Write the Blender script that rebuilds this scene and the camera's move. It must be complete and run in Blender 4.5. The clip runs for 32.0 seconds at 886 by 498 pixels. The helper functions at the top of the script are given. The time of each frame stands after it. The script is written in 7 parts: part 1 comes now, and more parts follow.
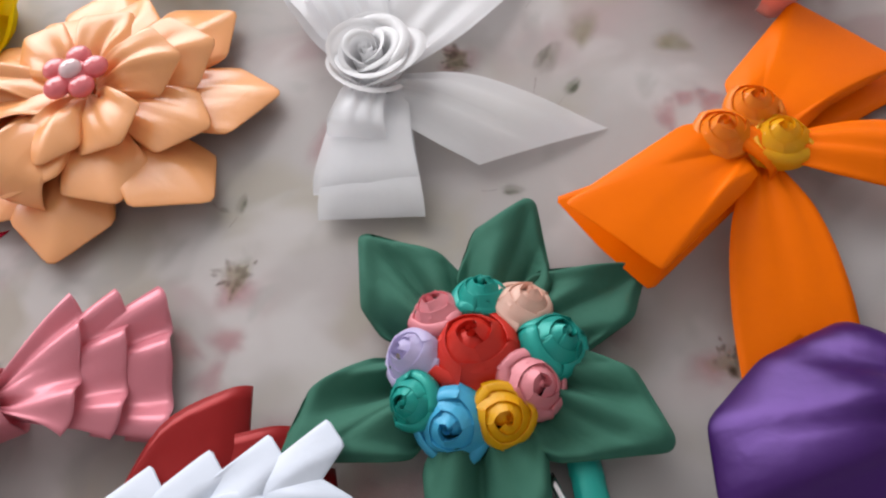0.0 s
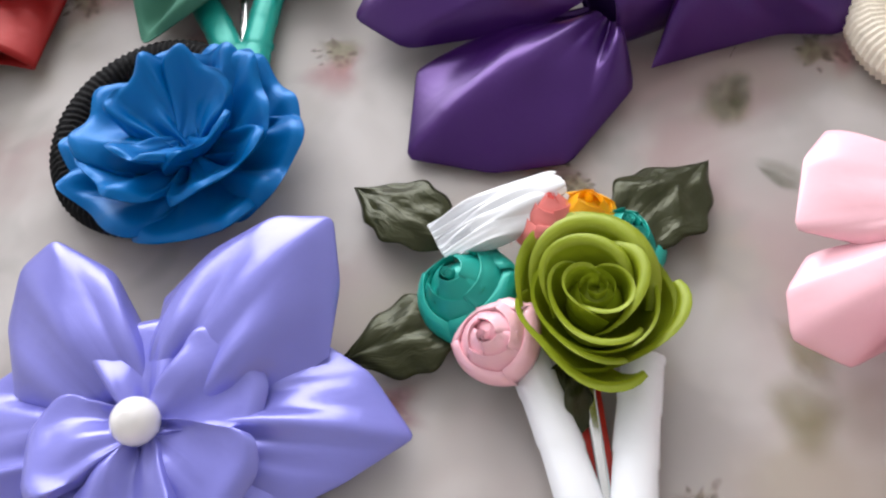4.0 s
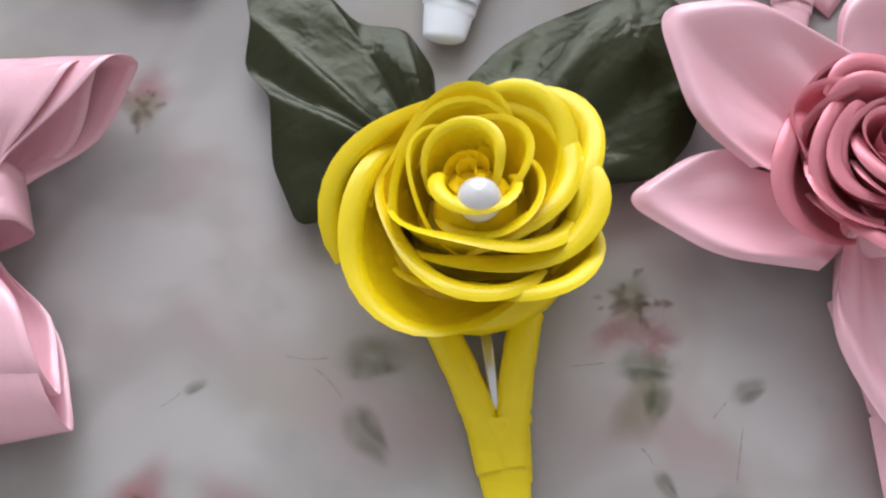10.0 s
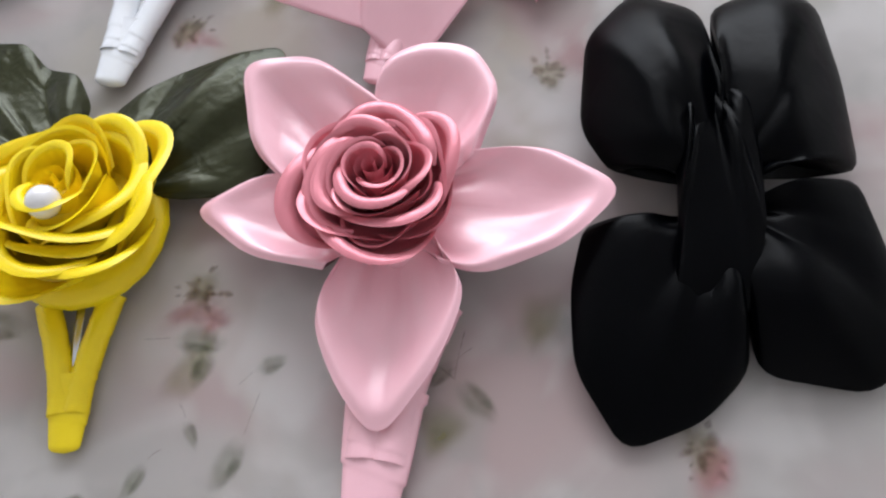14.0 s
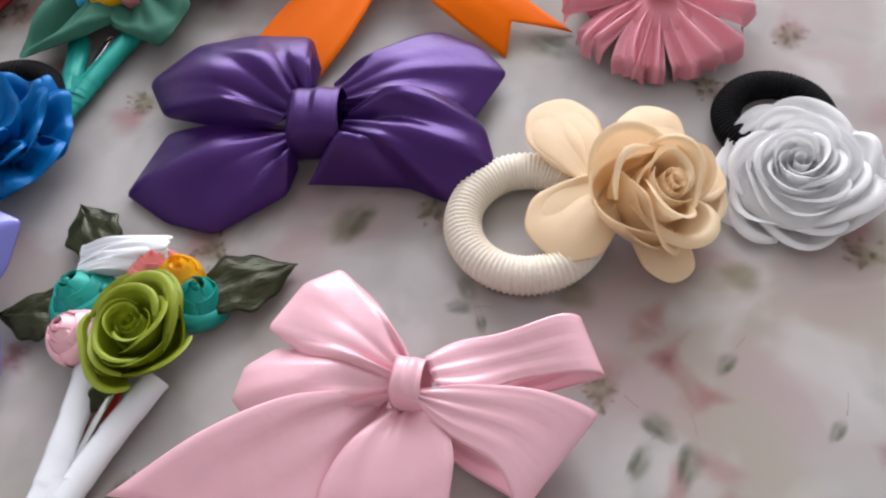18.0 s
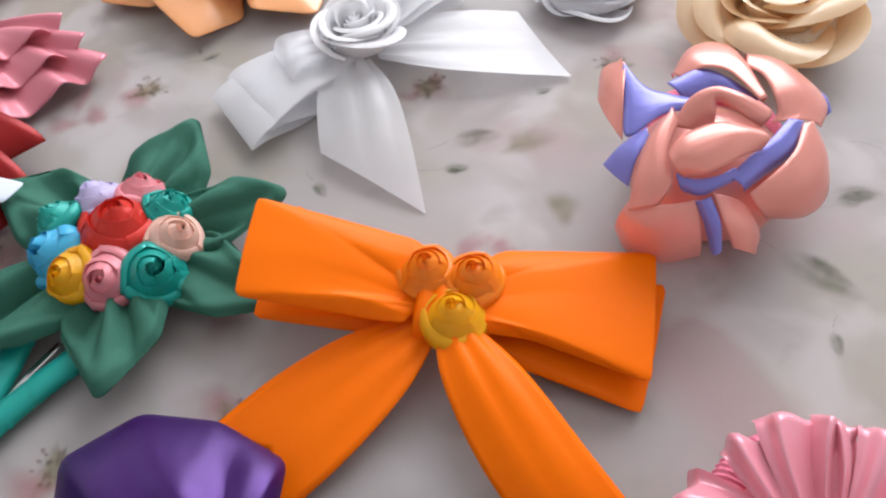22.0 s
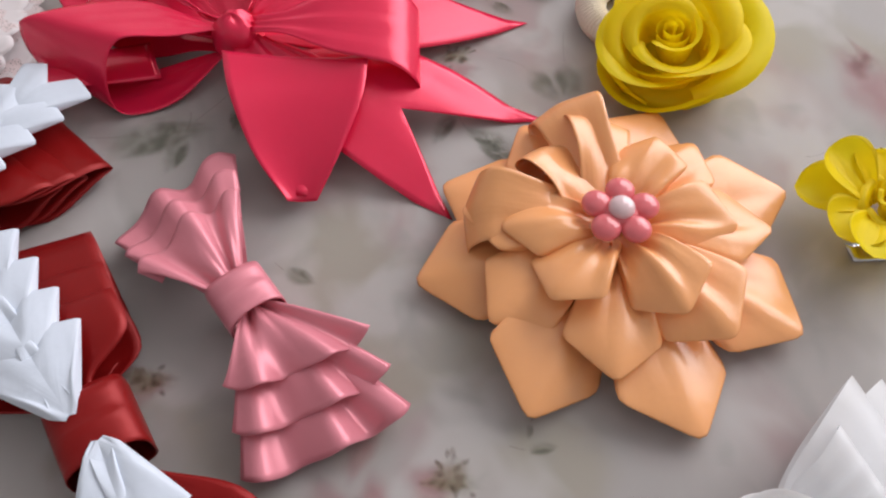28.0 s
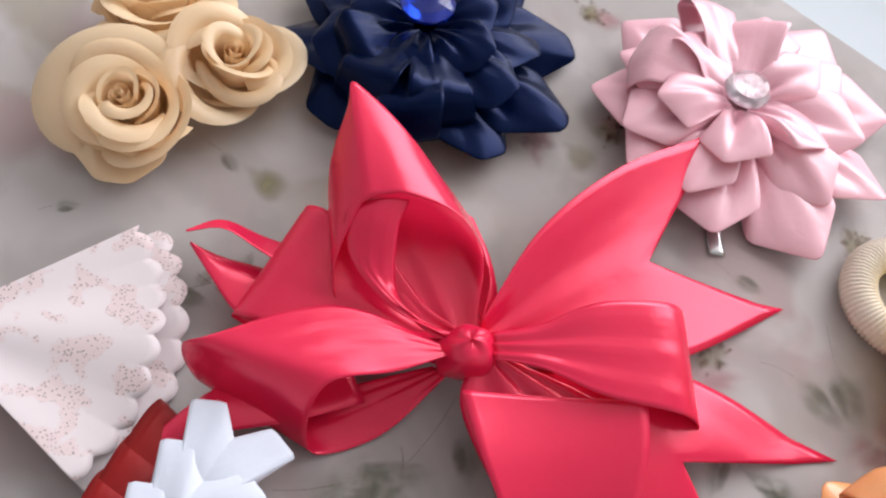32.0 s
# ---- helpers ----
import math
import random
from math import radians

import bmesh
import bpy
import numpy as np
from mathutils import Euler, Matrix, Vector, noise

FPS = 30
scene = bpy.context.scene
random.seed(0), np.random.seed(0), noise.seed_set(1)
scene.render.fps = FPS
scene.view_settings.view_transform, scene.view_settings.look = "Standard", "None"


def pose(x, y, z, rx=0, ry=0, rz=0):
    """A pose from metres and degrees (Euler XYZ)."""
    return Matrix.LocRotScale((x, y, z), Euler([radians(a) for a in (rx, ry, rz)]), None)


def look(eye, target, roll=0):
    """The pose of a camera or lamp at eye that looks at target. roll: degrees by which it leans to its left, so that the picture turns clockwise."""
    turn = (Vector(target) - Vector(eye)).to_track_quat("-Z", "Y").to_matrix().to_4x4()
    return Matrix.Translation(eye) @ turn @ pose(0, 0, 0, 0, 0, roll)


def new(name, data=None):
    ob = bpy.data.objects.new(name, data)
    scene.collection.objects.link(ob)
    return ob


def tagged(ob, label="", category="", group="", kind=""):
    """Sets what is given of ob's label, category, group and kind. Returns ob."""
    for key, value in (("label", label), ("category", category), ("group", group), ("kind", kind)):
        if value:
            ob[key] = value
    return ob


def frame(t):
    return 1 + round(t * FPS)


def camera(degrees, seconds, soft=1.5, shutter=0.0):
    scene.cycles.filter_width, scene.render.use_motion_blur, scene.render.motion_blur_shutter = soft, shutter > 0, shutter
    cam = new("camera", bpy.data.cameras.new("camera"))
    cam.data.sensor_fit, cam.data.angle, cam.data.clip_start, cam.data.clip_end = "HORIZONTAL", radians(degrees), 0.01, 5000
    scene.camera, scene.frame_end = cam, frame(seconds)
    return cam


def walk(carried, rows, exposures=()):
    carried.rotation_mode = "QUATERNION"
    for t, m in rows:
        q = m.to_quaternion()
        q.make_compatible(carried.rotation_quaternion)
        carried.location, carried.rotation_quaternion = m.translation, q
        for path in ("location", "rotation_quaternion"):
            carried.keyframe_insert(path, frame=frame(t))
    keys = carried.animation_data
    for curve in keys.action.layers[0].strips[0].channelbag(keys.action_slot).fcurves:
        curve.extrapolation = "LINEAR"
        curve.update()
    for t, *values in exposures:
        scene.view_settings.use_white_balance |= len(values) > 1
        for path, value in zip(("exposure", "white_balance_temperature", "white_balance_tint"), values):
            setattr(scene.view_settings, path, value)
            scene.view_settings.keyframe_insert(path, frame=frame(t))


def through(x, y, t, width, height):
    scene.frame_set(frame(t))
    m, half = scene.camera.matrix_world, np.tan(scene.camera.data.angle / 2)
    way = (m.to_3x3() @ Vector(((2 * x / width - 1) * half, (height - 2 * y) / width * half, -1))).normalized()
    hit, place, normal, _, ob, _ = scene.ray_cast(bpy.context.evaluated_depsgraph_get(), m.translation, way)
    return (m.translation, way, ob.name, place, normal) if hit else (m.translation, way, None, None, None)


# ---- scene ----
cam = camera(55.8, 32.0, soft=2.2)
PATH = [
    (0, (-0.0109, 0.0081, 0.2345), (-0.0517, 0.1573, -0.0226), -13.97),
    (0.5, (0.0026, 0.0015, 0.2354), (-0.0444, 0.1484, -0.0219), -15.68),
    (1, (0.0228, -0.0112, 0.2360), (-0.0267, 0.1400, -0.0183), -15.14),
    (1.5, (0.0559, -0.0242, 0.2363), (-0.0059, 0.1309, -0.0130), -16.42),
    (2, (0.0794, -0.0401, 0.2344), (0.0143, 0.1159, -0.0135), -14.63),
    (2.5, (0.0992, -0.0698, 0.2337), (0.0242, 0.0904, -0.0086), -13.23),
    (3, (0.1117, -0.0815, 0.2078), (0.0358, 0.0780, -0.0347), -11.52),
    (3.5, (0.1299, -0.0940, 0.1856), (0.0418, 0.0609, -0.0557), -13.22),
    (4, (0.1343, -0.0941, 0.1711), (0.0495, 0.0446, -0.0811), -13.55),
    (4.5, (0.1367, -0.0850, 0.1695), (0.0509, 0.0437, -0.0876), -15.81),
    (6.5, (0.1331, -0.0795, 0.1815), (0.0682, 0.0229, -0.0929), -13.94),
    (7, (0.1474, -0.0859, 0.1808), (0.0783, 0.0018, -0.0977), -17.82),
    (7.5, (0.1558, -0.0994, 0.1738), (0.0918, -0.0079, -0.1046), -12.32),
    (8, (0.1643, -0.1135, 0.1743), (0.0996, -0.0249, -0.1049), -11.51),
    (8.5, (0.1844, -0.1358, 0.1734), (0.1138, -0.0434, -0.1032), -10.91),
    (9, (0.1950, -0.1544, 0.1713), (0.1260, -0.0633, -0.1060), -8.90),
    (9.5, (0.2025, -0.1647, 0.1753), (0.1383, -0.0790, -0.1049), -7.25),
    (10, (0.2137, -0.1722, 0.1832), (0.1453, -0.0946, -0.0984), -9.87),
    (10.5, (0.2251, -0.1761, 0.1896), (0.1519, -0.1032, -0.0921), -11.92),
    (11, (0.2448, -0.1779, 0.1958), (0.1698, -0.1029, -0.0848), -9.46),
    (11.5, (0.2684, -0.1766, 0.2042), (0.1862, -0.0987, -0.0736), -10.20),
    (12, (0.2879, -0.1730, 0.2065), (0.1891, -0.1002, -0.0672), -16.21),
    (12.5, (0.3037, -0.1609, 0.2075), (0.2003, -0.0852, -0.0637), -16.85),
    (13, (0.3079, -0.1459, 0.2106), (0.2153, -0.0719, -0.0650), -15.99),
    (13.5, (0.3178, -0.1353, 0.2118), (0.2253, -0.0620, -0.0640), -16.48),
    (14, (0.3353, -0.1244, 0.2134), (0.2412, -0.0450, -0.0602), -15.28),
    (14.5, (0.3470, -0.1161, 0.2235), (0.2448, -0.0399, -0.0481), -17.63),
    (16.5, (0.3193, -0.0856, 0.2212), (0.2000, 0.0155, -0.0348), -11.90),
    (17, (0.2956, -0.0729, 0.2248), (0.1728, 0.0321, -0.0279), -9.82),
    (17.5, (0.2819, -0.0525, 0.2241), (0.1582, 0.0525, -0.0282), -10.17),
    (18, (0.2829, -0.0298, 0.2286), (0.1553, 0.0825, -0.0186), -9.82),
    (18.5, (0.2785, -0.0051, 0.2317), (0.1477, 0.1074, -0.0137), -10.97),
    (19, (0.2756, 0.0182, 0.2417), (0.1357, 0.1320, 0.0020), -10.96),
    (19.5, (0.2775, 0.0338, 0.2429), (0.1274, 0.1314, 0.0022), -13.42),
    (20, (0.2577, 0.0417, 0.2402), (0.0983, 0.1493, 0.0100), -10.08),
    (20.5, (0.2356, 0.0488, 0.2272), (0.0713, 0.1584, 0.0014), -8.12),
    (21, (0.2096, 0.0701, 0.2151), (0.0572, 0.1702, -0.0231), -6.07),
    (21.5, (0.1877, 0.0955, 0.2166), (0.0235, 0.1670, -0.0241), -12.57),
    (22, (0.1760, 0.1157, 0.2169), (0.0089, 0.1946, -0.0195), -8.61),
    (22.5, (0.1636, 0.1327, 0.2131), (-0.0037, 0.1994, -0.0268), -9.59),
    (23, (0.1552, 0.1519, 0.2179), (-0.0129, 0.2170, -0.0218), -9.05),
    (23.5, (0.1465, 0.1714, 0.2199), (-0.0189, 0.2520, -0.0170), -4.93),
    (24, (0.1305, 0.1805, 0.2201), (-0.0338, 0.2516, -0.0207), -3.50),
    (24.5, (0.1163, 0.1892, 0.2293), (-0.0580, 0.2520, -0.0066), -4.68),
    (26.5, (0.0286, 0.1727, 0.2363), (-0.1409, 0.2027, -0.0095), -4.50),
    (27, (0.0027, 0.1496, 0.2494), (-0.1549, 0.1892, -0.0027), 0.09),
    (27.5, (-0.0257, 0.1326, 0.2479), (-0.1791, 0.1680, -0.0075), 0.05),
    (28, (-0.0481, 0.1207, 0.2443), (-0.2019, 0.1497, -0.0117), -1.18),
    (28.5, (-0.0716, 0.1004, 0.2390), (-0.2255, 0.1287, -0.0170), -0.53),
    (29, (-0.0926, 0.0941, 0.2403), (-0.2469, 0.1204, -0.0156), -0.58),
    (29.5, (-0.1086, 0.0944, 0.2437), (-0.2639, 0.1398, -0.0089), 4.59),
    (30, (-0.1275, 0.0879, 0.2429), (-0.2856, 0.1388, -0.0068), 5.88),
    (30.5, (-0.1588, 0.0682, 0.2445), (-0.3157, 0.1234, -0.0052), 7.94),
    (31, (-0.1782, 0.0508, 0.2434), (-0.3286, 0.1157, -0.0079), 11.99),
    (31.5, (-0.1948, 0.0424, 0.2456), (-0.3385, 0.1042, -0.0104), 11.90),
    (32, (-0.2108, 0.0371, 0.2457), (-0.3455, 0.0988, -0.0152), 12.23),
]
EXPOSURES = [
    (0, -0.36, 6500, 10.0), (2, 0.1, 6475, 9.0), (3, 0.21, 6462, 8.5), (4, 0.25, 6450, 8.0), (7, 0.07, 6350, 4.0), (9, -0.25, 6150, 6.0),
    (10, -0.21, 6050, 7.0), (11, -0.32, 6062, 7.0), (14, -0.06, 6100, 7.0), (17, 0.08, 6250, 10), (18, -0.06, 6250, 10), (19, -0.12, 6250, 10),
    (20, 0.0, 6250, 10), (21, 0.06, 6250, 10), (22, -0.06, 6250, 10), (23, -0.42, 6250, 10), (24, -0.64, 6312, 11.5), (27, -0.78, 6500, 10.0),
    (28, -0.59, 6490, 10.4), (29, -0.4, 6480, 10.8), (30, -0.44, 6470, 11.2), (32, -0.31, 6450, 12.0),
]
walk(cam, [(t, look(eye, target, roll)) for t, eye, target, roll in PATH], EXPOSURES)

# ---- world and light ----
CM = 0.01
E1 = Vector((0.846, 0.533, 0))      # along the table's far edge
E2 = Vector((-0.533, 0.846, 0))     # from the table towards the window
ROOM = Matrix(((E1.x, E2.x, 0, 0), (E1.y, E2.y, 0, 0), (0, 0, 1, 0), (0, 0, 0, 1)))

world = bpy.data.worlds.new("world")
scene.world = world
world.use_nodes = True
wn = world.node_tree.nodes
sky = wn.new("ShaderNodeTexSky")
sky.sky_type, sky.sun_disc = "NISHITA", False
sky.sun_elevation, sky.sun_rotation = radians(38), radians(-32)
wn["Background"].inputs["Strength"].default_value = 0.1
world.node_tree.links.new(sky.outputs[0], wn["Background"].inputs["Color"])

window_lamp = bpy.data.lights.new("window_daylight", "AREA")
window_lamp.shape, window_lamp.size, window_lamp.size_y = "RECTANGLE", 2.4, 1.7
window_lamp.energy, window_lamp.color = 84, (1.0, 0.975, 1.0)
lamp = new("window_daylight", window_lamp)
lamp.matrix_world = ROOM @ look((-0.1, 2.16, 1.22), (-0.1, 0, 0.5))

# ---- materials ----
def nodes_of(name):
    m = bpy.data.materials.new(name)
    m.use_nodes = True
    nt = m.node_tree
    return m, nt, nt.nodes["Principled BSDF"]


def put(nt, kind, **values):
    n = nt.nodes.new(kind)
    for key, value in values.items():
        n.inputs[key.replace("_", " ")].default_value = value
    return n


def cloth(name, rgb, rough=0.30, gloss=0.25, weave=200, bump=0.05, vary=0.06, through=0.0, spec=0.4, aniso=0.55, crumple=0.06, clear=0.0):
    """Woven ribbon: a lustre of its own colour stretched across the threads, fine threads, uneven dye, small crumples and a firm selvedge along both edges."""
    m, nt, b = nodes_of(name)
    link = nt.links.new
    geo = nt.nodes.new("ShaderNodeTexCoord")
    broad = put(nt, "ShaderNodeTexNoise", Scale=55.0, Detail=3.0)
    fine = put(nt, "ShaderNodeTexNoise", Scale=1400.0, Detail=2.0)
    link(geo.outputs["Object"], broad.inputs["Vector"])
    link(geo.outputs["Object"], fine.inputs["Vector"])
    mix = nt.nodes.new("ShaderNodeMix")
    mix.data_type = "RGBA"
    mix.inputs["A"].default_value = (*[c * (1 - vary) for c in rgb], 1)
    mix.inputs["B"].default_value = (*[min(1, c * (1 + vary)) for c in rgb], 1)
    link(broad.outputs["Fac"], mix.inputs["Factor"])
    link(mix.outputs["Result"], b.inputs["Base Color"])
    wave = put(nt, "ShaderNodeTexWave", Scale=float(weave), Distortion=0.8, Detail=1.0)
    wave.bands_direction = "X"
    link(geo.outputs["UV"], wave.inputs["Vector"])
    sep = nt.nodes.new("ShaderNodeSeparateXYZ")
    link(geo.outputs["UV"], sep.inputs[0])
    edge = nt.nodes.new("ShaderNodeMath")
    edge.operation = "PINGPONG"
    edge.inputs[1].default_value = 0.5
    link(sep.outputs["Y"], edge.inputs[0])
    hem = put(nt, "ShaderNodeMapRange")
    hem.inputs["From Min"].default_value, hem.inputs["From Max"].default_value = 0.018, 0.034
    hem.inputs["To Min"].default_value, hem.inputs["To Max"].default_value = 1.4, 0.0
    link(edge.outputs[0], hem.inputs["Value"])
    add = nt.nodes.new("ShaderNodeMath")
    add.operation = "MULTIPLY_ADD"
    link(wave.outputs["Fac"], add.inputs[0])
    add.inputs[1].default_value = 0.4
    link(fine.outputs["Fac"], add.inputs[2])
    both = nt.nodes.new("ShaderNodeMath")
    both.operation = "ADD"
    link(add.outputs[0], both.inputs[0])
    link(hem.outputs[0], both.inputs[1])
    bp = put(nt, "ShaderNodeBump", Strength=bump, Distance=0.0004)
    link(both.outputs[0], bp.inputs["Height"])
    # tension wrinkles run along the ribbon, small dents lie across it
    run = nt.nodes.new("ShaderNodeMapping")
    run.inputs["Scale"].default_value = (2.6, 5.0, 1.0)
    link(geo.outputs["UV"], run.inputs["Vector"])
    soft = put(nt, "ShaderNodeTexNoise", Scale=1.0, Detail=3.0, Distortion=0.6)
    link(run.outputs[0], soft.inputs["Vector"])
    dent = put(nt, "ShaderNodeTexNoise", Scale=130.0, Detail=2.0, Distortion=0.4)
    link(geo.outputs["Object"], dent.inputs["Vector"])
    bp3 = put(nt, "ShaderNodeBump", Strength=crumple * 1.6, Distance=0.002)
    link(dent.outputs["Fac"], bp3.inputs["Height"])
    bp2 = put(nt, "ShaderNodeBump", Strength=crumple, Distance=0.004)
    link(soft.outputs["Fac"], bp2.inputs["Height"])
    link(bp3.outputs[0], bp2.inputs["Normal"])
    link(bp2.outputs[0], bp.inputs["Normal"])
    link(bp.outputs[0], b.inputs["Normal"])
    b.inputs["Roughness"].default_value = rough
    b.inputs["Metallic"].default_value = gloss
    b.inputs["Specular IOR Level"].default_value = spec
    b.inputs["Anisotropic"].default_value = aniso
    tan = nt.nodes.new("ShaderNodeTangent")
    tan.direction_type = "UV_MAP"
    tan.uv_map = "uv"
    link(tan.outputs[0], b.inputs["Tangent"])
    last = b.outputs[0]
    out = nt.nodes["Material Output"].inputs["Surface"]
    if through:
        # thin fabric lets part of the light pass
        tr = nt.nodes.new("ShaderNodeBsdfTranslucent")
        tr.inputs["Color"].default_value = (*rgb, 1)
        ms = nt.nodes.new("ShaderNodeMixShader")
        ms.inputs[0].default_value = through
        link(last, ms.inputs[1])
        link(tr.outputs[0], ms.inputs[2])
        last = ms.outputs[0]
    if clear:
        # open weave: what lies below shows between the threads
        tp = nt.nodes.new("ShaderNodeBsdfTransparent")
        ms = nt.nodes.new("ShaderNodeMixShader")
        ms.inputs[0].default_value = clear
        link(last, ms.inputs[1])
        link(tp.outputs[0], ms.inputs[2])
        last = ms.outputs[0]
    link(last, out)
    return m


def plain(name, rgb, rough=0.5, metal=0.0, spec=0.5, coat=0.0, bump=0.0, scale=300.0, vary=0.08):
    m, nt, b = nodes_of(name)
    link = nt.links.new
    geo = nt.nodes.new("ShaderNodeTexCoord")
    n1 = put(nt, "ShaderNodeTexNoise", Scale=scale, Detail=4.0)
    link(geo.outputs["Object"], n1.inputs["Vector"])
    mix = nt.nodes.new("ShaderNodeMix")
    mix.data_type = "RGBA"
    mix.inputs["A"].default_value = (*[c * (1 - vary) for c in rgb], 1)
    mix.inputs["B"].default_value = (*[min(1, c * (1 + vary)) for c in rgb], 1)
    link(n1.outputs["Fac"], mix.inputs["Factor"])
    link(mix.outputs["Result"], b.inputs["Base Color"])
    if bump:
        bp = put(nt, "ShaderNodeBump", Strength=bump, Distance=0.001)
        link(n1.outputs["Fac"], bp.inputs["Height"])
        link(bp.outputs[0], b.inputs["Normal"])
    b.inputs["Roughness"].default_value, b.inputs["Metallic"].default_value = rough, metal
    b.inputs["Specular IOR Level"].default_value, b.inputs["Coat Weight"].default_value = spec, coat
    return m


ORANGE = cloth("orange_satin", (1.0, 0.175, 0.0), 0.40, gloss=0.0, spec=0.10, crumple=0.03)
PEACH = cloth("peach_satin", (1.0, 0.43, 0.165), 0.26, gloss=0.0, spec=0.8)
WHITE = cloth("white_satin", (0.86, 0.88, 0.92), 0.26, gloss=0.0, spec=0.6)
ORGANZA = cloth("sheer_white_ribbon", (0.94, 0.95, 0.98), 0.26, gloss=0.0, through=0.3, spec=0.7, clear=0.25)
GREEN = cloth("sea_green_cotton", (0.045, 0.153, 0.1062), 0.75, gloss=0.0, weave=320, aniso=0.0, spec=0.15, crumple=0.12)
PURPLE = cloth("purple_satin", (0.0495, 0.009, 0.1215), 0.30, gloss=0.45, spec=0.5)
DUSTY = cloth("dusty_pink_satin", (0.76, 0.26, 0.315), 0.36, gloss=0.18, spec=0.4)
RED = cloth("dark_red_satin", (0.27, 0.0072, 0.0072), 0.36, gloss=0.25, spec=0.3)
BLUE = cloth("azure_satin", (0, 0.135, 0.414), 0.38, gloss=0.15, spec=0.2)
LILAC = cloth("lilac_satin", (0.225, 0.225, 0.65), 0.28, gloss=0.22, spec=0.5)
PINK = cloth("light_pink_satin", (1.0, 0.55, 0.63), 0.25, gloss=0.0, spec=0.8)
ROSY = cloth("old_rose_satin", (0.756, 0.252, 0.306), 0.32, gloss=0.22, spec=0.45)
YELLOW = cloth("yellow_satin", (1.0, 0.74, 0.003), 0.33, gloss=0.0, spec=0.4)
BLACK = cloth("black_satin", (0.0003, 0.0004, 0.0009), 0.28, gloss=0.0, spec=0.06)
NAVY = cloth("navy_satin", (0.0009, 0.0072, 0.0405), 0.26, gloss=0.4, spec=0.12)
FUCHSIA = cloth("fuchsia_satin", (0.84, 0.018, 0.082), 0.22, gloss=0.20, spec=0.6, crumple=0.03)
CREAM = cloth("cream_peach_chiffon", (1.0, 0.77, 0.50), 0.40, gloss=0.0, through=0.30, spec=0.7)
OLIVE = cloth("olive_satin", (0.0306, 0.0333, 0.0117), 0.30, gloss=0.3, spec=0.3, crumple=0.25)
MOSS = cloth("moss_green_satin", (0.27, 0.33, 0.015), 0.42, gloss=0.1, through=0.15)
TEAL = cloth("teal_satin", (0.018, 0.378, 0.315), 0.33, gloss=0.15, through=0.1, spec=0.4)
SALMON = cloth("salmon_satin", (0.855, 0.342, 0.279), 0.28, gloss=0.28, spec=0.5)
PLASTIC_PINK = plain("coral_plastic", (0.80, 0.16, 0.18), 0.22, coat=0.6)
PEARL = plain("pearl", (0.86, 0.84, 0.84), 0.16, coat=0.8, vary=0.03)
BLACK_KNIT = plain("black_elastic", (0.006, 0.006, 0.007), 0.85, bump=0.5, scale=900, spec=0.2)
CREAM_KNIT = plain("cream_elastic", (0.94, 0.85, 0.72), 0.8, bump=0.5, scale=900)
PINK_KNIT = plain("pink_elastic", (0.90, 0.25, 0.36), 0.8, bump=0.5, scale=900)
STEEL = plain("steel", (0.6, 0.6, 0.6), 0.25, metal=1.0)
# walls and ceiling stay out of view; their whiteness is set for fill light
WALL = plain("wall_paint", (0.80, 0.78, 0.76), 0.9, bump=0.1, scale=40)
CEILING = plain("ceiling_paint", (0.80, 0.79, 0.78), 0.9, bump=0.1, scale=40)
FLOOR = plain("pale_floor", (0.60, 0.66, 0.69), 0.5, scale=6)
ORANGE_R = cloth("orange_ribbon", (1.0, 0.27, 0.01), 0.34, gloss=0.0, through=0.2)
GOLD = cloth("golden_ribbon", (1.0, 0.52, 0.01), 0.36, gloss=0.0, through=0.3)
ROSE_RED = cloth("red_ribbon", (0.72, 0.04, 0.025), 0.4, gloss=0.1, through=0.15)
ROSY_P = cloth("rose_pink_ribbon", (0.84, 0.30, 0.34), 0.38, gloss=0.08, through=0.15)
LILAC_P = cloth("pale_lilac_ribbon", (0.62, 0.56, 0.82), 0.38, gloss=0.0, through=0.2)
PEACH_P = cloth("pale_peach_ribbon", (0.95, 0.64, 0.52), 0.42, gloss=0.0, through=0.25)
SKY = cloth("sky_blue_ribbon", (0.08, 0.50, 0.78), 0.36, gloss=0.05, through=0.2)
CORAL = cloth("coral_ribbon", (0.88, 0.26, 0.24), 0.34, gloss=0.1, through=0.15)
PEARL_PINK = plain("pale_pink_pearl", (0.84, 0.60, 0.62), 0.16, coat=0.8, vary=0.03)
CREAM_SATIN = cloth("pale_peach_satin", (1.0, 0.74, 0.46), 0.26, gloss=0.0, through=0.30, spec=1.0)
ROSETTE = cloth("rosette_satin", (0.837, 0.333, 0.405), 0.28, gloss=0.14, spec=0.6)
WHITE_COOL = cloth("cool_white_satin", (0.92, 0.94, 1.0), 0.4, gloss=0.0, through=0.3, spec=0.4)
WHITE_SOFT = cloth("soft_white_satin", (0.96, 0.96, 0.97), 0.32, gloss=0.0, through=0.3, spec=0.6)
WHITE_STRIP = cloth("white_grosgrain", (0.70, 0.76, 0.86), 0.45, gloss=0.0, spec=0.3)
YELLOW_CH = cloth("yellow_chiffon", (1.0, 0.80, 0.006), 0.5, gloss=0.0, through=0.42, spec=0.3)


def glass(name, rgb, rough=0.02):
    m, nt, b = nodes_of(name)
    b.inputs["Base Color"].default_value = (*rgb, 1)
    b.inputs["Roughness"].default_value = rough
    b.inputs["Transmission Weight"].default_value = 0.85
    b.inputs["IOR"].default_value = 1.6
    return m


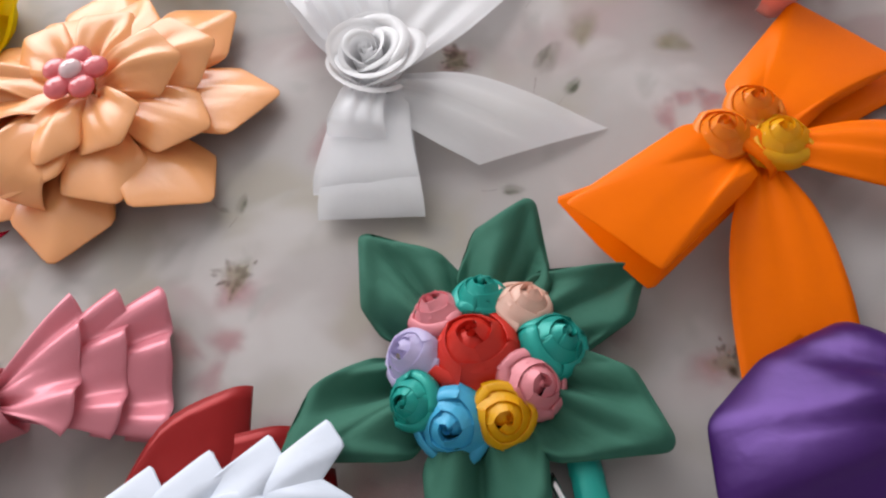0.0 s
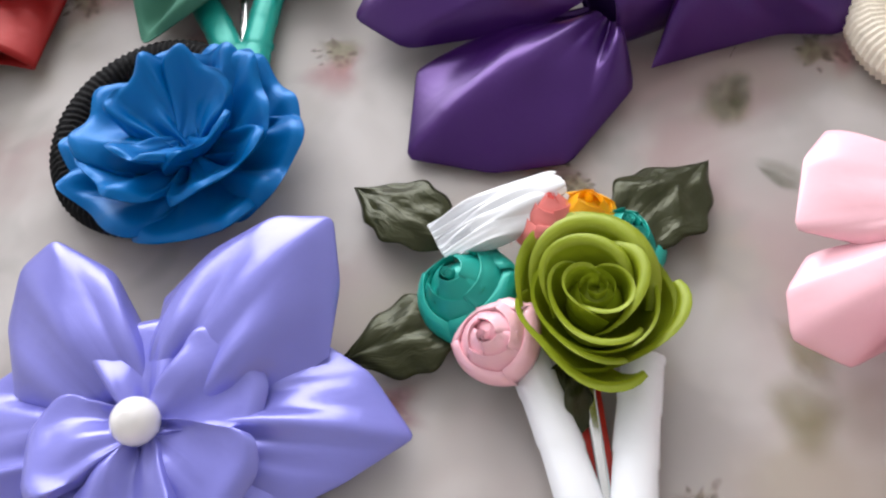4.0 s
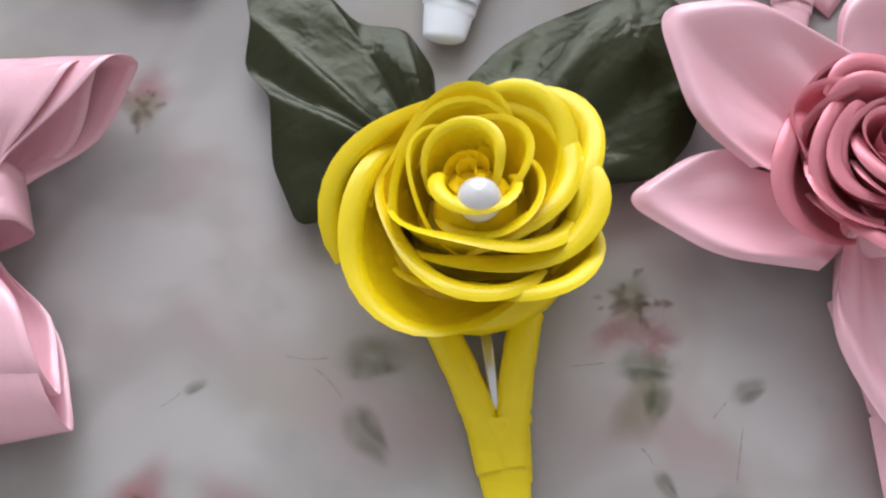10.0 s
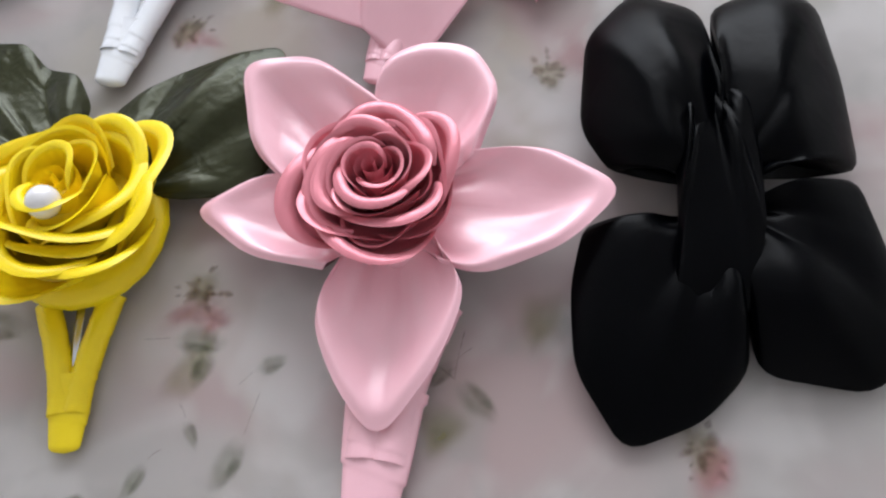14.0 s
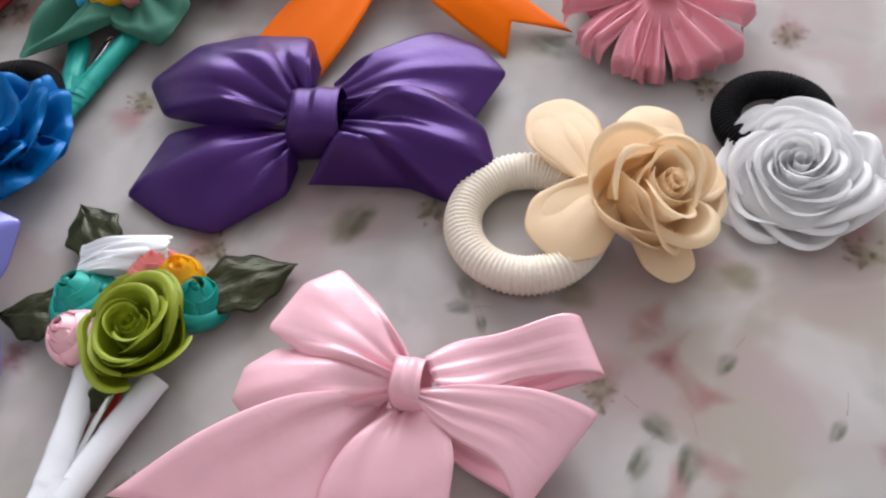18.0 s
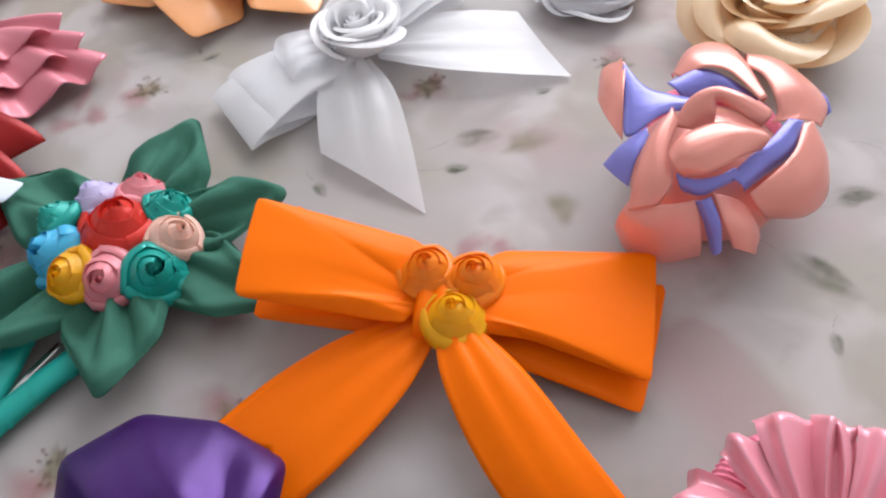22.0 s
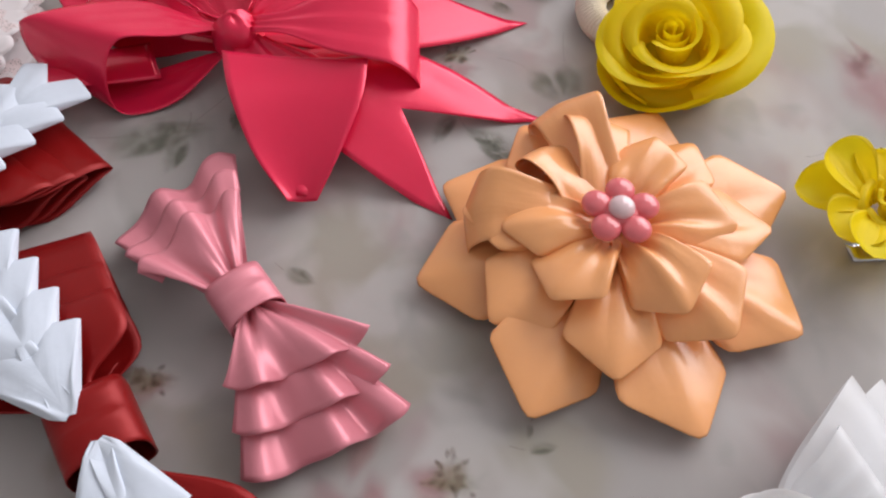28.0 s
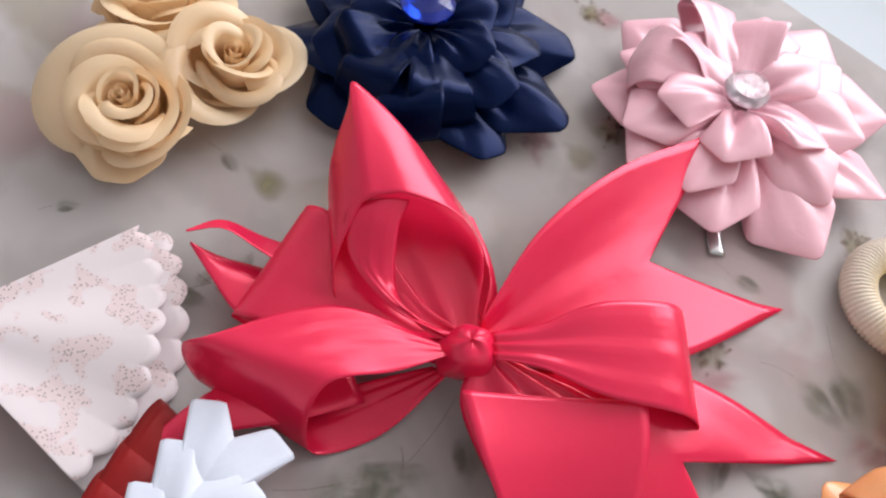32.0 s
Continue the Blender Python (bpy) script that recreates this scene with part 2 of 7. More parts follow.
CRYSTAL = glass("clear_crystal", (0.95, 0.88, 0.92))
BLUE_GEM = glass("blue_glass", (0.01, 0.06, 0.65))


def printed(name):
    """White cotton with soft pink and green blotches."""
    m, nt, b = nodes_of(name)
    link = nt.links.new
    geo = nt.nodes.new("ShaderNodeTexCoord")
    vor = put(nt, "ShaderNodeTexNoise", Scale=70.0, Detail=1.0)
    link(geo.outputs["Object"], vor.inputs["Vector"])
    ramp = nt.nodes.new("ShaderNodeValToRGB")
    e = ramp.color_ramp.elements
    e[0].position, e[0].color = 0.33, (0.30, 0.42, 0.24, 1)
    e[1].position, e[1].color = 0.43, (0.78, 0.77, 0.75, 1)
    for pos, col in ((0.58, (0.78, 0.76, 0.75, 1)), (0.68, (0.75, 0.33, 0.40, 1))):
        n = ramp.color_ramp.elements.new(pos)
        n.color = col
    link(vor.outputs["Fac"], ramp.inputs["Fac"])
    link(ramp.outputs["Color"], b.inputs["Base Color"])
    b.inputs["Roughness"].default_value = 0.7
    return m


def lace_material(name):
    """White netting with pink shading painted into its colour, an open mesh between embroidered leaves."""
    m, nt, b = nodes_of(name)
    link = nt.links.new
    geo = nt.nodes.new("ShaderNodeTexCoord")
    big = put(nt, "ShaderNodeTexNoise", Scale=90.0, Detail=2.0)
    net = put(nt, "ShaderNodeTexVoronoi", Scale=950.0)
    link(geo.outputs["Object"], big.inputs["Vector"])
    link(geo.outputs["Object"], net.inputs["Vector"])
    where = nt.nodes.new("ShaderNodeValToRGB")
    where.color_ramp.elements[0].position, where.color_ramp.elements[1].position = 0.52, 0.56
    link(big.outputs["Fac"], where.inputs["Fac"])
    hole = nt.nodes.new("ShaderNodeMath")
    hole.operation = "LESS_THAN"
    hole.inputs[1].default_value = 0.32
    link(net.outputs["Distance"], hole.inputs[0])
    both = nt.nodes.new("ShaderNodeMath")
    both.operation = "MULTIPLY"
    link(where.outputs["Color"], both.inputs[0])
    link(hole.outputs[0], both.inputs[1])
    part_open = nt.nodes.new("ShaderNodeMath")
    part_open.operation = "MULTIPLY"
    part_open.inputs[1].default_value = 0.45
    link(both.outputs[0], part_open.inputs[0])
    mix = nt.nodes.new("ShaderNodeMix")
    mix.data_type = "RGBA"
    mix.inputs["A"].default_value = (0.76, 0.70, 0.71, 1)
    # pink shade of the folds, put into the base colour
    mix.inputs["B"].default_value = (0.74, 0.62, 0.62, 1)
    link(where.outputs["Color"], mix.inputs["Factor"])
    link(mix.outputs["Result"], b.inputs["Base Color"])
    b.inputs["Roughness"].default_value = 0.6
    clear = nt.nodes.new("ShaderNodeBsdfTransparent")
    ms = nt.nodes.new("ShaderNodeMixShader")
    link(part_open.outputs[0], ms.inputs[0])
    link(b.outputs[0], ms.inputs[1])
    link(clear.outputs[0], ms.inputs[2])
    link(ms.outputs[0], nt.nodes["Material Output"].inputs["Surface"])
    return m


PRINT = printed("floral_cotton")
LACE = lace_material("lace")


def table_cover(name):
    """Smooth cream cotton with a soft sheen: pink, beige and grey clouds of faded dye, fine weave and shallow creases."""
    m, nt, b = nodes_of(name)
    link = nt.links.new
    geo = nt.nodes.new("ShaderNodeTexCoord")
    last = None
    for k, (scale, rgb, lo, hi, most) in enumerate(((11.0, (0.417, 0.307, 0.302), 0.48, 0.66, 0.8), (16.0, (0.38, 0.345, 0.283), 0.50, 0.68, 0.75), (26.0, (0.514, 0.488, 0.476), 0.46, 0.64, 0.85), (45.0, (0.342, 0.33, 0.312), 0.54, 0.72, 0.5))):
        n = put(nt, "ShaderNodeTexNoise", Scale=scale, Detail=2.5, Distortion=0.4)
        shift = nt.nodes.new("ShaderNodeMapping")
        shift.inputs["Location"].default_value = (3.1 * k, 1.7 * k, 0.4 * k)
        link(geo.outputs["Object"], shift.inputs["Vector"])
        link(shift.outputs[0], n.inputs["Vector"])
        lev = put(nt, "ShaderNodeMapRange")
        lev.interpolation_type = "SMOOTHSTEP"
        lev.inputs["From Min"].default_value, lev.inputs["From Max"].default_value = lo, hi
        lev.inputs["To Max"].default_value = most
        link(n.outputs["Fac"], lev.inputs["Value"])
        mix = nt.nodes.new("ShaderNodeMix")
        mix.data_type = "RGBA"
        mix.inputs["A"].default_value = (0.413, 0.386, 0.372, 1)
        if last:
            link(last, mix.inputs["A"])
        mix.inputs["B"].default_value = (*rgb, 1)
        link(lev.outputs[0], mix.inputs["Factor"])
        last = mix.outputs["Result"]
    link(last, b.inputs["Base Color"])
    fine = put(nt, "ShaderNodeTexNoise", Scale=1500.0, Detail=2.0)
    crease = put(nt, "ShaderNodeTexNoise", Scale=22.0, Detail=3.0, Distortion=0.8)
    link(geo.outputs["Object"], fine.inputs["Vector"])
    link(geo.outputs["Object"], crease.inputs["Vector"])
    b1 = put(nt, "ShaderNodeBump", Strength=0.05, Distance=0.006)
    link(crease.outputs["Fac"], b1.inputs["Height"])
    b2 = put(nt, "ShaderNodeBump", Strength=0.06, Distance=0.0003)
    link(fine.outputs["Fac"], b2.inputs["Height"])
    link(b1.outputs[0], b2.inputs["Normal"])
    link(b2.outputs[0], b.inputs["Normal"])
    b.inputs["Roughness"].default_value = 0.5
    b.inputs["Specular IOR Level"].default_value = 0.18
    return m


TABLECLOTH = table_cover("tablecloth_cotton")


def faded_print(name, rgb, most, scale=60.0, soft=0.5):
    """Faded dye in the cloth: soft rims and uneven strength."""
    m, nt, b = nodes_of(name)
    link = nt.links.new
    geo = nt.nodes.new("ShaderNodeTexCoord")
    sep = nt.nodes.new("ShaderNodeSeparateXYZ")
    link(geo.outputs["UV"], sep.inputs[0])
    rim = put(nt, "ShaderNodeMapRange")
    rim.inputs["From Min"].default_value, rim.inputs["From Max"].default_value = 1.0, soft
    rim.interpolation_type = "SMOOTHSTEP"
    link(sep.outputs["X"], rim.inputs["Value"])
    n = put(nt, "ShaderNodeTexNoise", Scale=scale, Detail=3.0)
    link(geo.outputs["Object"], n.inputs["Vector"])
    lev = put(nt, "ShaderNodeMapRange")
    lev.inputs["From Min"].default_value, lev.inputs["From Max"].default_value = 0.3, 0.7
    lev.inputs["To Min"].default_value, lev.inputs["To Max"].default_value = most * 0.3, most
    link(n.outputs["Fac"], lev.inputs["Value"])
    mul = nt.nodes.new("ShaderNodeMath")
    mul.operation = "MULTIPLY"
    link(rim.outputs[0], mul.inputs[0])
    link(lev.outputs[0], mul.inputs[1])
    b.inputs["Base Color"].default_value = (*rgb, 1)
    b.inputs["Roughness"].default_value = 0.6
    link(mul.outputs[0], b.inputs["Alpha"])
    return m


PRINT_LEAF = faded_print("faded_green_print", (0.15, 0.17, 0.09), 0.50, 150.0, 0.3)
PRINT_BROWN = faded_print("faded_brown_print", (0.22, 0.13, 0.08), 0.55, 200.0, 0.3)
PRINT_PINK = faded_print("faded_pink_print", (0.50, 0.16, 0.18), 0.52, 60.0, 0.1)
PRINT_OCHRE = faded_print("faded_ochre_print", (0.28, 0.25, 0.12), 0.62, 80.0, 0.25)

# fabrics so thin that light passes through a single layer
THIN = (ORGANZA, WHITE_COOL, WHITE_SOFT, CREAM, CREAM_SATIN, YELLOW_CH, ORANGE_R, GOLD, ROSE_RED, ROSY_P, LILAC_P, PEACH_P, SKY, CORAL)

# ---- building tools (lengths in centimetres) ----
def thing(name, label, category, x, y, z=0.0, turn=0.0, group=""):
    ob = tagged(new(name), label, category, group)
    ob.matrix_world = Matrix.Translation((x * CM, y * CM, z * CM)) @ Matrix.Rotation(radians(turn), 4, "Z")
    ob.empty_display_size = 0.01
    return ob


def mesh_part(name, verts, faces, mat, parent, label="", uvs=None, smooth=True, thick=0.0):
    me = bpy.data.meshes.new(name)
    me.from_pydata([(x * CM, y * CM, z * CM) for x, y, z in verts], [], faces)
    if uvs:
        layer = me.uv_layers.new(name="uv")
        flat = [c for poly in me.polygons for v in poly.vertices for c in uvs[v]]
        layer.data.foreach_set("uv", flat)
    if smooth:
        me.polygons.foreach_set("use_smooth", [True] * len(me.polygons))
    me.materials.append(mat)
    me.update()
    ob = new(name, me)
    if parent:
        ob.parent = parent
    if label:
        ob["label"] = label
    if thick and mat not in THIN:
        mod = ob.modifiers.new("thickness", "SOLIDIFY")
        mod.thickness, mod.offset = thick * CM, 0.0
    return ob


def grid(f, nu, nv, closed_u=False):
    """Vertices, faces and uvs of the sheet f(u, v), u and v from 0 to 1."""
    verts, faces, uvs = [], [], []
    for i in range(nu + (0 if closed_u else 1)):
        for j in range(nv + 1):
            u, v = i / nu, j / nv
            verts.append(tuple(f(u, v)))
            uvs.append((u, v))
    rows = nu if closed_u else nu + 1
    for i in range(nu):
        for j in range(nv):
            a, b = i * (nv + 1) + j, ((i + 1) % rows) * (nv + 1) + j
            faces.append((a, b, b + 1, a + 1))
    return verts, faces, uvs


def sheet(name, f, nu, nv, mat, parent, label="", thick=0.02, closed_u=False):
    v, fa, uv = grid(f, nu, nv, closed_u)
    return mesh_part(name, v, fa, mat, parent, label, uv, True, thick)


def join_grids(parts):
    V, F, U = [], [], []
    for v, f, u in parts:
        n = len(V)
        V += v
        U += u
        F += [tuple(i + n for i in q) for q in f]
    return V, F, U


def mixv(a, b, t):
    return a + (b - a) * t


def sm(t):
    t = max(0.0, min(1.0, t))
    return t * t * (3 - 2 * t)


def bump1(t):
    return math.sin(math.pi * max(0.0, min(1.0, t)))

# ---- room ----
def slab(name, x0, x1, y0, y1, z0, z1, mat, parent=None, bevel=0.0, kind="structure", label="", category=""):
    bm = bmesh.new()
    bmesh.ops.create_cube(bm, size=1.0)
    for v in bm.verts:
        v.co = Vector((mixv(x0, x1, v.co.x + 0.5), mixv(y0, y1, v.co.y + 0.5), mixv(z0, z1, v.co.z + 0.5)))
    if bevel:
        bmesh.ops.bevel(bm, geom=bm.edges[:], offset=bevel, segments=3, affect="EDGES", profile=0.5)
    me = bpy.data.meshes.new(name)
    bm.to_mesh(me)
    bm.free()
    me.materials.append(mat)
    ob = new(name, me)
    if parent:
        ob.parent = parent
    else:
        ob.matrix_world = ROOM.copy()
        tagged(ob, label, category, kind=kind)
    return ob


slab("floor", -2.2, 2.2, -2.6, 2.3, -0.85, -0.75, FLOOR, label="pale grey tiled floor below the table", category="floor")
# unseen ceiling and walls, added to close the room and bounce window light
slab("ceiling", -2.2, 2.2, -2.6, 2.3, 2.2, 2.3, CEILING, label="unseen white ceiling, added to bounce the window light", category="ceiling")
slab("wall_south", -2.2, 2.2, -2.7, -2.6, -0.75, 2.2, WALL, label="unseen pale wall, added to bounce the window light", category="wall")
slab("wall_east", 2.2, 2.3, -2.6, 2.3, -0.75, 2.2, WALL, label="unseen pale wall, added to bounce the window light", category="wall")
slab("wall_west", -2.3, -2.2, -2.6, 2.3, -0.75, 2.2, WALL, label="unseen pale wall, added to bounce the window light", category="wall")
for nm, a, b, c, d in (("wall_north_sill", -2.2, 2.2, -0.75, 0.2), ("wall_north_head", -2.2, 2.2, 2.1, 2.2),
                       ("wall_north_left", -2.2, -1.3, 0.2, 2.1), ("wall_north_right", 1.1, 2.2, 0.2, 2.1)):
    slab(nm, a, b, 2.2, 2.3, c, d, WALL, label="unseen pale wall round the window, added to bounce its light", category="wall")

table = tagged(new("table"), "table under a pale floral printed cloth", "table")
table.matrix_world = ROOM.copy()
slab("tabletop", -0.78, 0.78, -0.55, 0.452, -0.035, -0.003, WALL, table, 0.004)
for lx in (-0.72, 0.72):
    for ly in (-0.49, 0.39):
        slab("leg", lx - 0.03, lx + 0.03, ly - 0.03, ly + 0.03, -0.75, -0.035, WALL, table, 0.003)
cloth_ob = slab("tablecloth", -0.785, 0.785, -0.555, 0.457, -0.003, 0.0, TABLECLOTH, None, 0.001, kind="",
                label="pale cream tablecloth with faded rose and leaf print", category="tablecloth")


# ---- the cloth's faded print ----
def fan_shape(cx, cy, ang, length, width, n=14, wob=0.0, seed=0.0):
    """Outline of a leaf or petal as a fan round its middle; the uv's u grows from the middle to the rim."""
    ca, sa = math.cos(ang), math.sin(ang)
    verts, uvs = [(cx, cy)], [(0.0, 0.0)]
    for ring in (0.55, 1.0):
        for i in range(n):
            a = 2 * math.pi * i / n
            x = math.cos(a) * length / 2
            y = math.sin(a) * width / 2 * (1 - 0.35 * math.cos(a)) * abs(math.sin(a)) ** 0.25
            k = ring * (1 + wob * math.sin(3 * a + seed) + wob * 0.6 * math.sin(5 * a + 2 * seed))
            verts.append((cx + k * (x * ca - y * sa), cy + k * (x * sa + y * ca)))
            uvs.append((ring, i / n))
    faces = []
    for i in range(n):
        j = (i + 1) % n
        faces.append((0, 1 + i, 1 + j))
        faces.append((1 + i, 1 + n + i, 1 + n + j, 1 + j))
    return verts, faces, uvs


def print_layer(name, shapes, mat, z, label):
    V, F, U = [], [], []
    for v, f, u in shapes:
        n = len(V)
        V += [(x, y, z) for x, y in v]
        U += u
        F += [tuple(i + n for i in q) for q in f]
    ob = mesh_part(name, V, F, mat, None, label, U, False)
    ob.parent = cloth_ob
    ob.matrix_parent_inverse = cloth_ob.matrix_world.inverted()
    ob["kind"] = "stuff"


rnd = random.Random(12)
BLOSSOMS = [(2.4, 5.6), (15.2, 8.5), (20.7, 22.7), (23.4, 6.4), (10.3, 2.6), (27.3, 15.1), (25.5, 0.2), (14.6, -4.5), (34.6, -7.1), (14.5, -20.8), (17.0, -20.3), (8.2, -12.9), (19.6, 18.6), (-10.3, 29.1), (-1.4, 29.0),
            (-11.7, 13.4), (-16.7, 4.8), (-33.8, 18.8), (-28.2, 17.2), (-31.2, 24.2), (-43.4, 18.2), (3.8, 10.5), (-6.9, 5.8), (21.2, -11.0), (-4.8, 22.6), (-37.5, 17.0)]
PINK_WASH = [(21.4, -11.2), (-5.2, 22.4), (3.5, 20.2), (12.0, 34.7), (18.3, 27.6), (25.1, 8.8), (23.6, 9.1), (30.3, 9.3), (-24.8, 32.7), (-12.4, 10.6), (-37.3, 13.8), (-24.2, 21.7), (7.9, -3.7), (27.4, 5.9)]
OCHRE_WASH = [(24.6, 12.2), (21.0, 8.6), (3.2, 23.0), (-0.1, 23.9), (29.1, -10.4), (29.6, -6.5), (22.5, -12.9), (-37.5, 4.1), (-36.6, 15.4), (16.3, -1.8), (16.1, -0.3), (13.3, 6.2)]
# printed leaves: where the stalk is, heading, length
LEAVES_BY_THE_ROSES = [(13.1, 7.7, -85, 2.1), (18.8, 6.4, -143, 1.0), (19.0, 6.3, -50, 0.8), (18.7, 6.4, 153, 1.1), (25.8, 9.9, -90, 1.0), (29.2, 9.9, -90, 0.9), (24.6, 6.6, -9, 1.3), (25.4, 6.0, -81, 1.3), (26.3, 6.9, -70, 1.5),
                       (12.2, 17.1, 2, 2.4), (16.1, -15.7, 33, 1.7), (16.9, -16.3, -23, 1.5), (18.7, -18.6, -153, 2.5), (24.9, -13.4, -82, 1.5), (24.0, -12.0, 58, 0.9), (23.1, -17.1, 32, 0.9), (22.6, -17.1, -149, 0.6),
                       (21.4, -12.6, 28, 1.5), (22.6, -12.2, -73, 1.0), (23.3, -14.0, -30, 0.8), (13.7, -18.1, 59, 0.6), (23.2, -15.4, -85, 1.1)]
LEAVES_BY_THE_BOWS = [(7.5, 33.2, 4, 1.5), (7.8, 30.4, 48, 1.5), (8.5, 27.3, 13, 2.6), (16.2, 31.1, 79, 1.0), (13.8, 31.7, 50, 1.6), (11.5, 26.5, -36, 0.9), (-1.8, 21.6, 63, 1.8), (-0.8, 20.6, 61, 1.0), (-3.1, 16.7, 0, 0.9), (-2.0, 25.5, 74, 0.7),
                      (8.3, 30.0, 77, 1.3), (-27.0, 19.7, 21, 1.9), (-27.0, 21.3, -6, 1.8), (-24.1, 17.0, 35, 1.9), (-19.8, 9.4, 52, 1.1), (-26.8, 4.6, 83, 2.5), (-12.9, 16.2, -22, 0.5), (-12.1, 15.8, 84, 0.9), (-20.6, 29.3, 90, 1.6)]
LEAVES_BY_THE_EDGE = [(-27.0, 6.8, -76, 3.0), (-26.5, 6.4, -24, 1.7), (-23.1, 18.3, -131, 1.8), (-25.5, 16.6, -40, 1.7), (-27.6, 8.7, -11, 1.5), (-39.0, 2.8, 24, 1.0), (-37.7, -2.8, 83, 0.8), (-30.9, 19.1, 45, 1.1), (-31.8, 26.3, 63, 0.9)]
KNOWN = BLOSSOMS + [q[:2] for q in LEAVES_BY_THE_ROSES + LEAVES_BY_THE_BOWS + LEAVES_BY_THE_EDGE]
leaves, browns, pinks, ochres = [], [], [], []


def stalk(x, y, ang, ln, bend=0.0):
    """A thin printed stem in short curved steps."""
    n = max(3, int(ln / 0.25))
    for k in range(n):
        browns.append(fan_shape(x + ln / n * 0.5 * math.cos(ang), y + ln / n * 0.5 * math.sin(ang), ang, ln / n * 1.5, 0.05, 6))
        x, y = x + ln / n * math.cos(ang), y + ln / n * math.sin(ang)
        ang += bend / n


def print_leaf(x, y, ang, ln):
    """A faded leaf in two halves of uneven strength, with its stalk."""
    ca, sa = math.cos(ang), math.sin(ang)
    ln *= 1.25
    wide = ln * rnd.uniform(0.42, 0.62)
    leaves.append(fan_shape(x + 0.5 * ln * ca, y + 0.5 * ln * sa, ang, ln, wide, wob=0.05, seed=rnd.uniform(0, 6)))
    side = rnd.choice((-1, 1)) * wide * 0.22
    leaves.append(fan_shape(x + 0.48 * ln * ca - side * sa, y + 0.48 * ln * sa + side * ca, ang, ln * 0.8, wide * 0.5, wob=0.08, seed=rnd.uniform(0, 6)))
    stalk(x, y, ang + math.pi + rnd.uniform(-0.4, 0.4), ln * rnd.uniform(0.3, 0.7), rnd.uniform(-0.8, 0.8))


def spray(x, y, big=1.0):
    """A bent twig with leaves on both sides."""
    a0 = rnd.uniform(0, 6.28)
    turn = rnd.uniform(-0.35, 0.35)
    px, py = x, y
    for k in range(rnd.randint(2, 4)):
        step = big * rnd.uniform(0.6, 1.0)
        stalk(px, py, a0, step)
        px, py = px + step * math.cos(a0), py + step * math.sin(a0)
        print_leaf(px, py, a0 + (0.75 if k % 2 else -0.75) + rnd.uniform(-0.3, 0.3), big * rnd.uniform(0.9, 1.7))
        a0 += turn


def blossom(x, y):
    """A faded flower: a pale cup, a wash of pink and a crown of brown dots."""
    ochres.append(fan_shape(x, y, rnd.uniform(0, 6), rnd.uniform(1.4, 2.0), rnd.uniform(1.0, 1.5), 14, 0.14, rnd.uniform(0, 6)))
    for k in range(rnd.randint(12, 18)):
        a, r = rnd.uniform(0, 6.28), rnd.uniform(0.15, 0.85)
        d = rnd.uniform(0.12, 0.30)
        browns.append(fan_shape(x + r * math.cos(a), y + r * math.sin(a), a, d * 1.5, d, 7, 0.15, rnd.uniform(0, 6)))
    for k in range(3):
        a = rnd.uniform(0, 6.28)
        browns.append(fan_shape(x + 0.35 * math.cos(a), y + 0.35 * math.sin(a), a, rnd.uniform(0.5, 0.8), rnd.uniform(0.25, 0.4), 8, 0.15, rnd.uniform(0, 6)))
    pinks.append(fan_shape(x + rnd.uniform(-0.9, 0.9), y + rnd.uniform(-0.9, 0.9), rnd.uniform(0, 6), rnd.uniform(1.8, 3.0), rnd.uniform(1.3, 2.2), 16, 0.16, rnd.uniform(0, 6)))


for x, y in BLOSSOMS:
    blossom(x, y)
for x, y, ang, ln in LEAVES_BY_THE_ROSES + LEAVES_BY_THE_BOWS + LEAVES_BY_THE_EDGE:
    print_leaf(x, y, radians(ang), ln)
for x, y in PINK_WASH:
    for k in range(3):
        pinks.append(fan_shape(x + rnd.uniform(-0.8, 0.8), y + rnd.uniform(-0.8, 0.8), rnd.uniform(0, 6), rnd.uniform(1.2, 2.4), rnd.uniform(0.7, 1.4), 16, 0.18, rnd.uniform(0, 6)))
for x, y in OCHRE_WASH:
    ochres.append(fan_shape(x, y, rnd.uniform(0, 6), rnd.uniform(1.8, 2.6), rnd.uniform(1.2, 1.9), 16, 0.1, rnd.uniform(0, 6)))
for k in range(110):
    # the rest of the repeat over the whole cloth
    q = E1 * rnd.uniform(-70, 70) + E2 * rnd.uniform(-50, 43)
    if min((q.x - x) ** 2 + (q.y - y) ** 2 for x, y in KNOWN) < 16:
        continue
    if k % 3:
        spray(q.x, q.y, 0.85)
    else:
        blossom(q.x, q.y)
for k in range(46):
    q = E1 * rnd.uniform(-60, 60) + E2 * rnd.uniform(-45, 42)
    pinks.append(fan_shape(q.x, q.y, rnd.uniform(0, 6), rnd.uniform(2.5, 5.5), rnd.uniform(2, 4), 18, 0.2, rnd.uniform(0, 6)))
print_layer("printed_wash", pinks, PRINT_PINK, 0.012, "soft pink printed washes")
print_layer("printed_petals", ochres, PRINT_OCHRE, 0.016, "pale ochre printed petals")
print_layer("leaf_print", leaves, PRINT_LEAF, 0.020, "faded grey-green printed leaves")
print_layer("blossom_print", browns, PRINT_BROWN, 0.028, "faded brown printed blossoms")

# ---- ribbon work ----
V3 = Vector


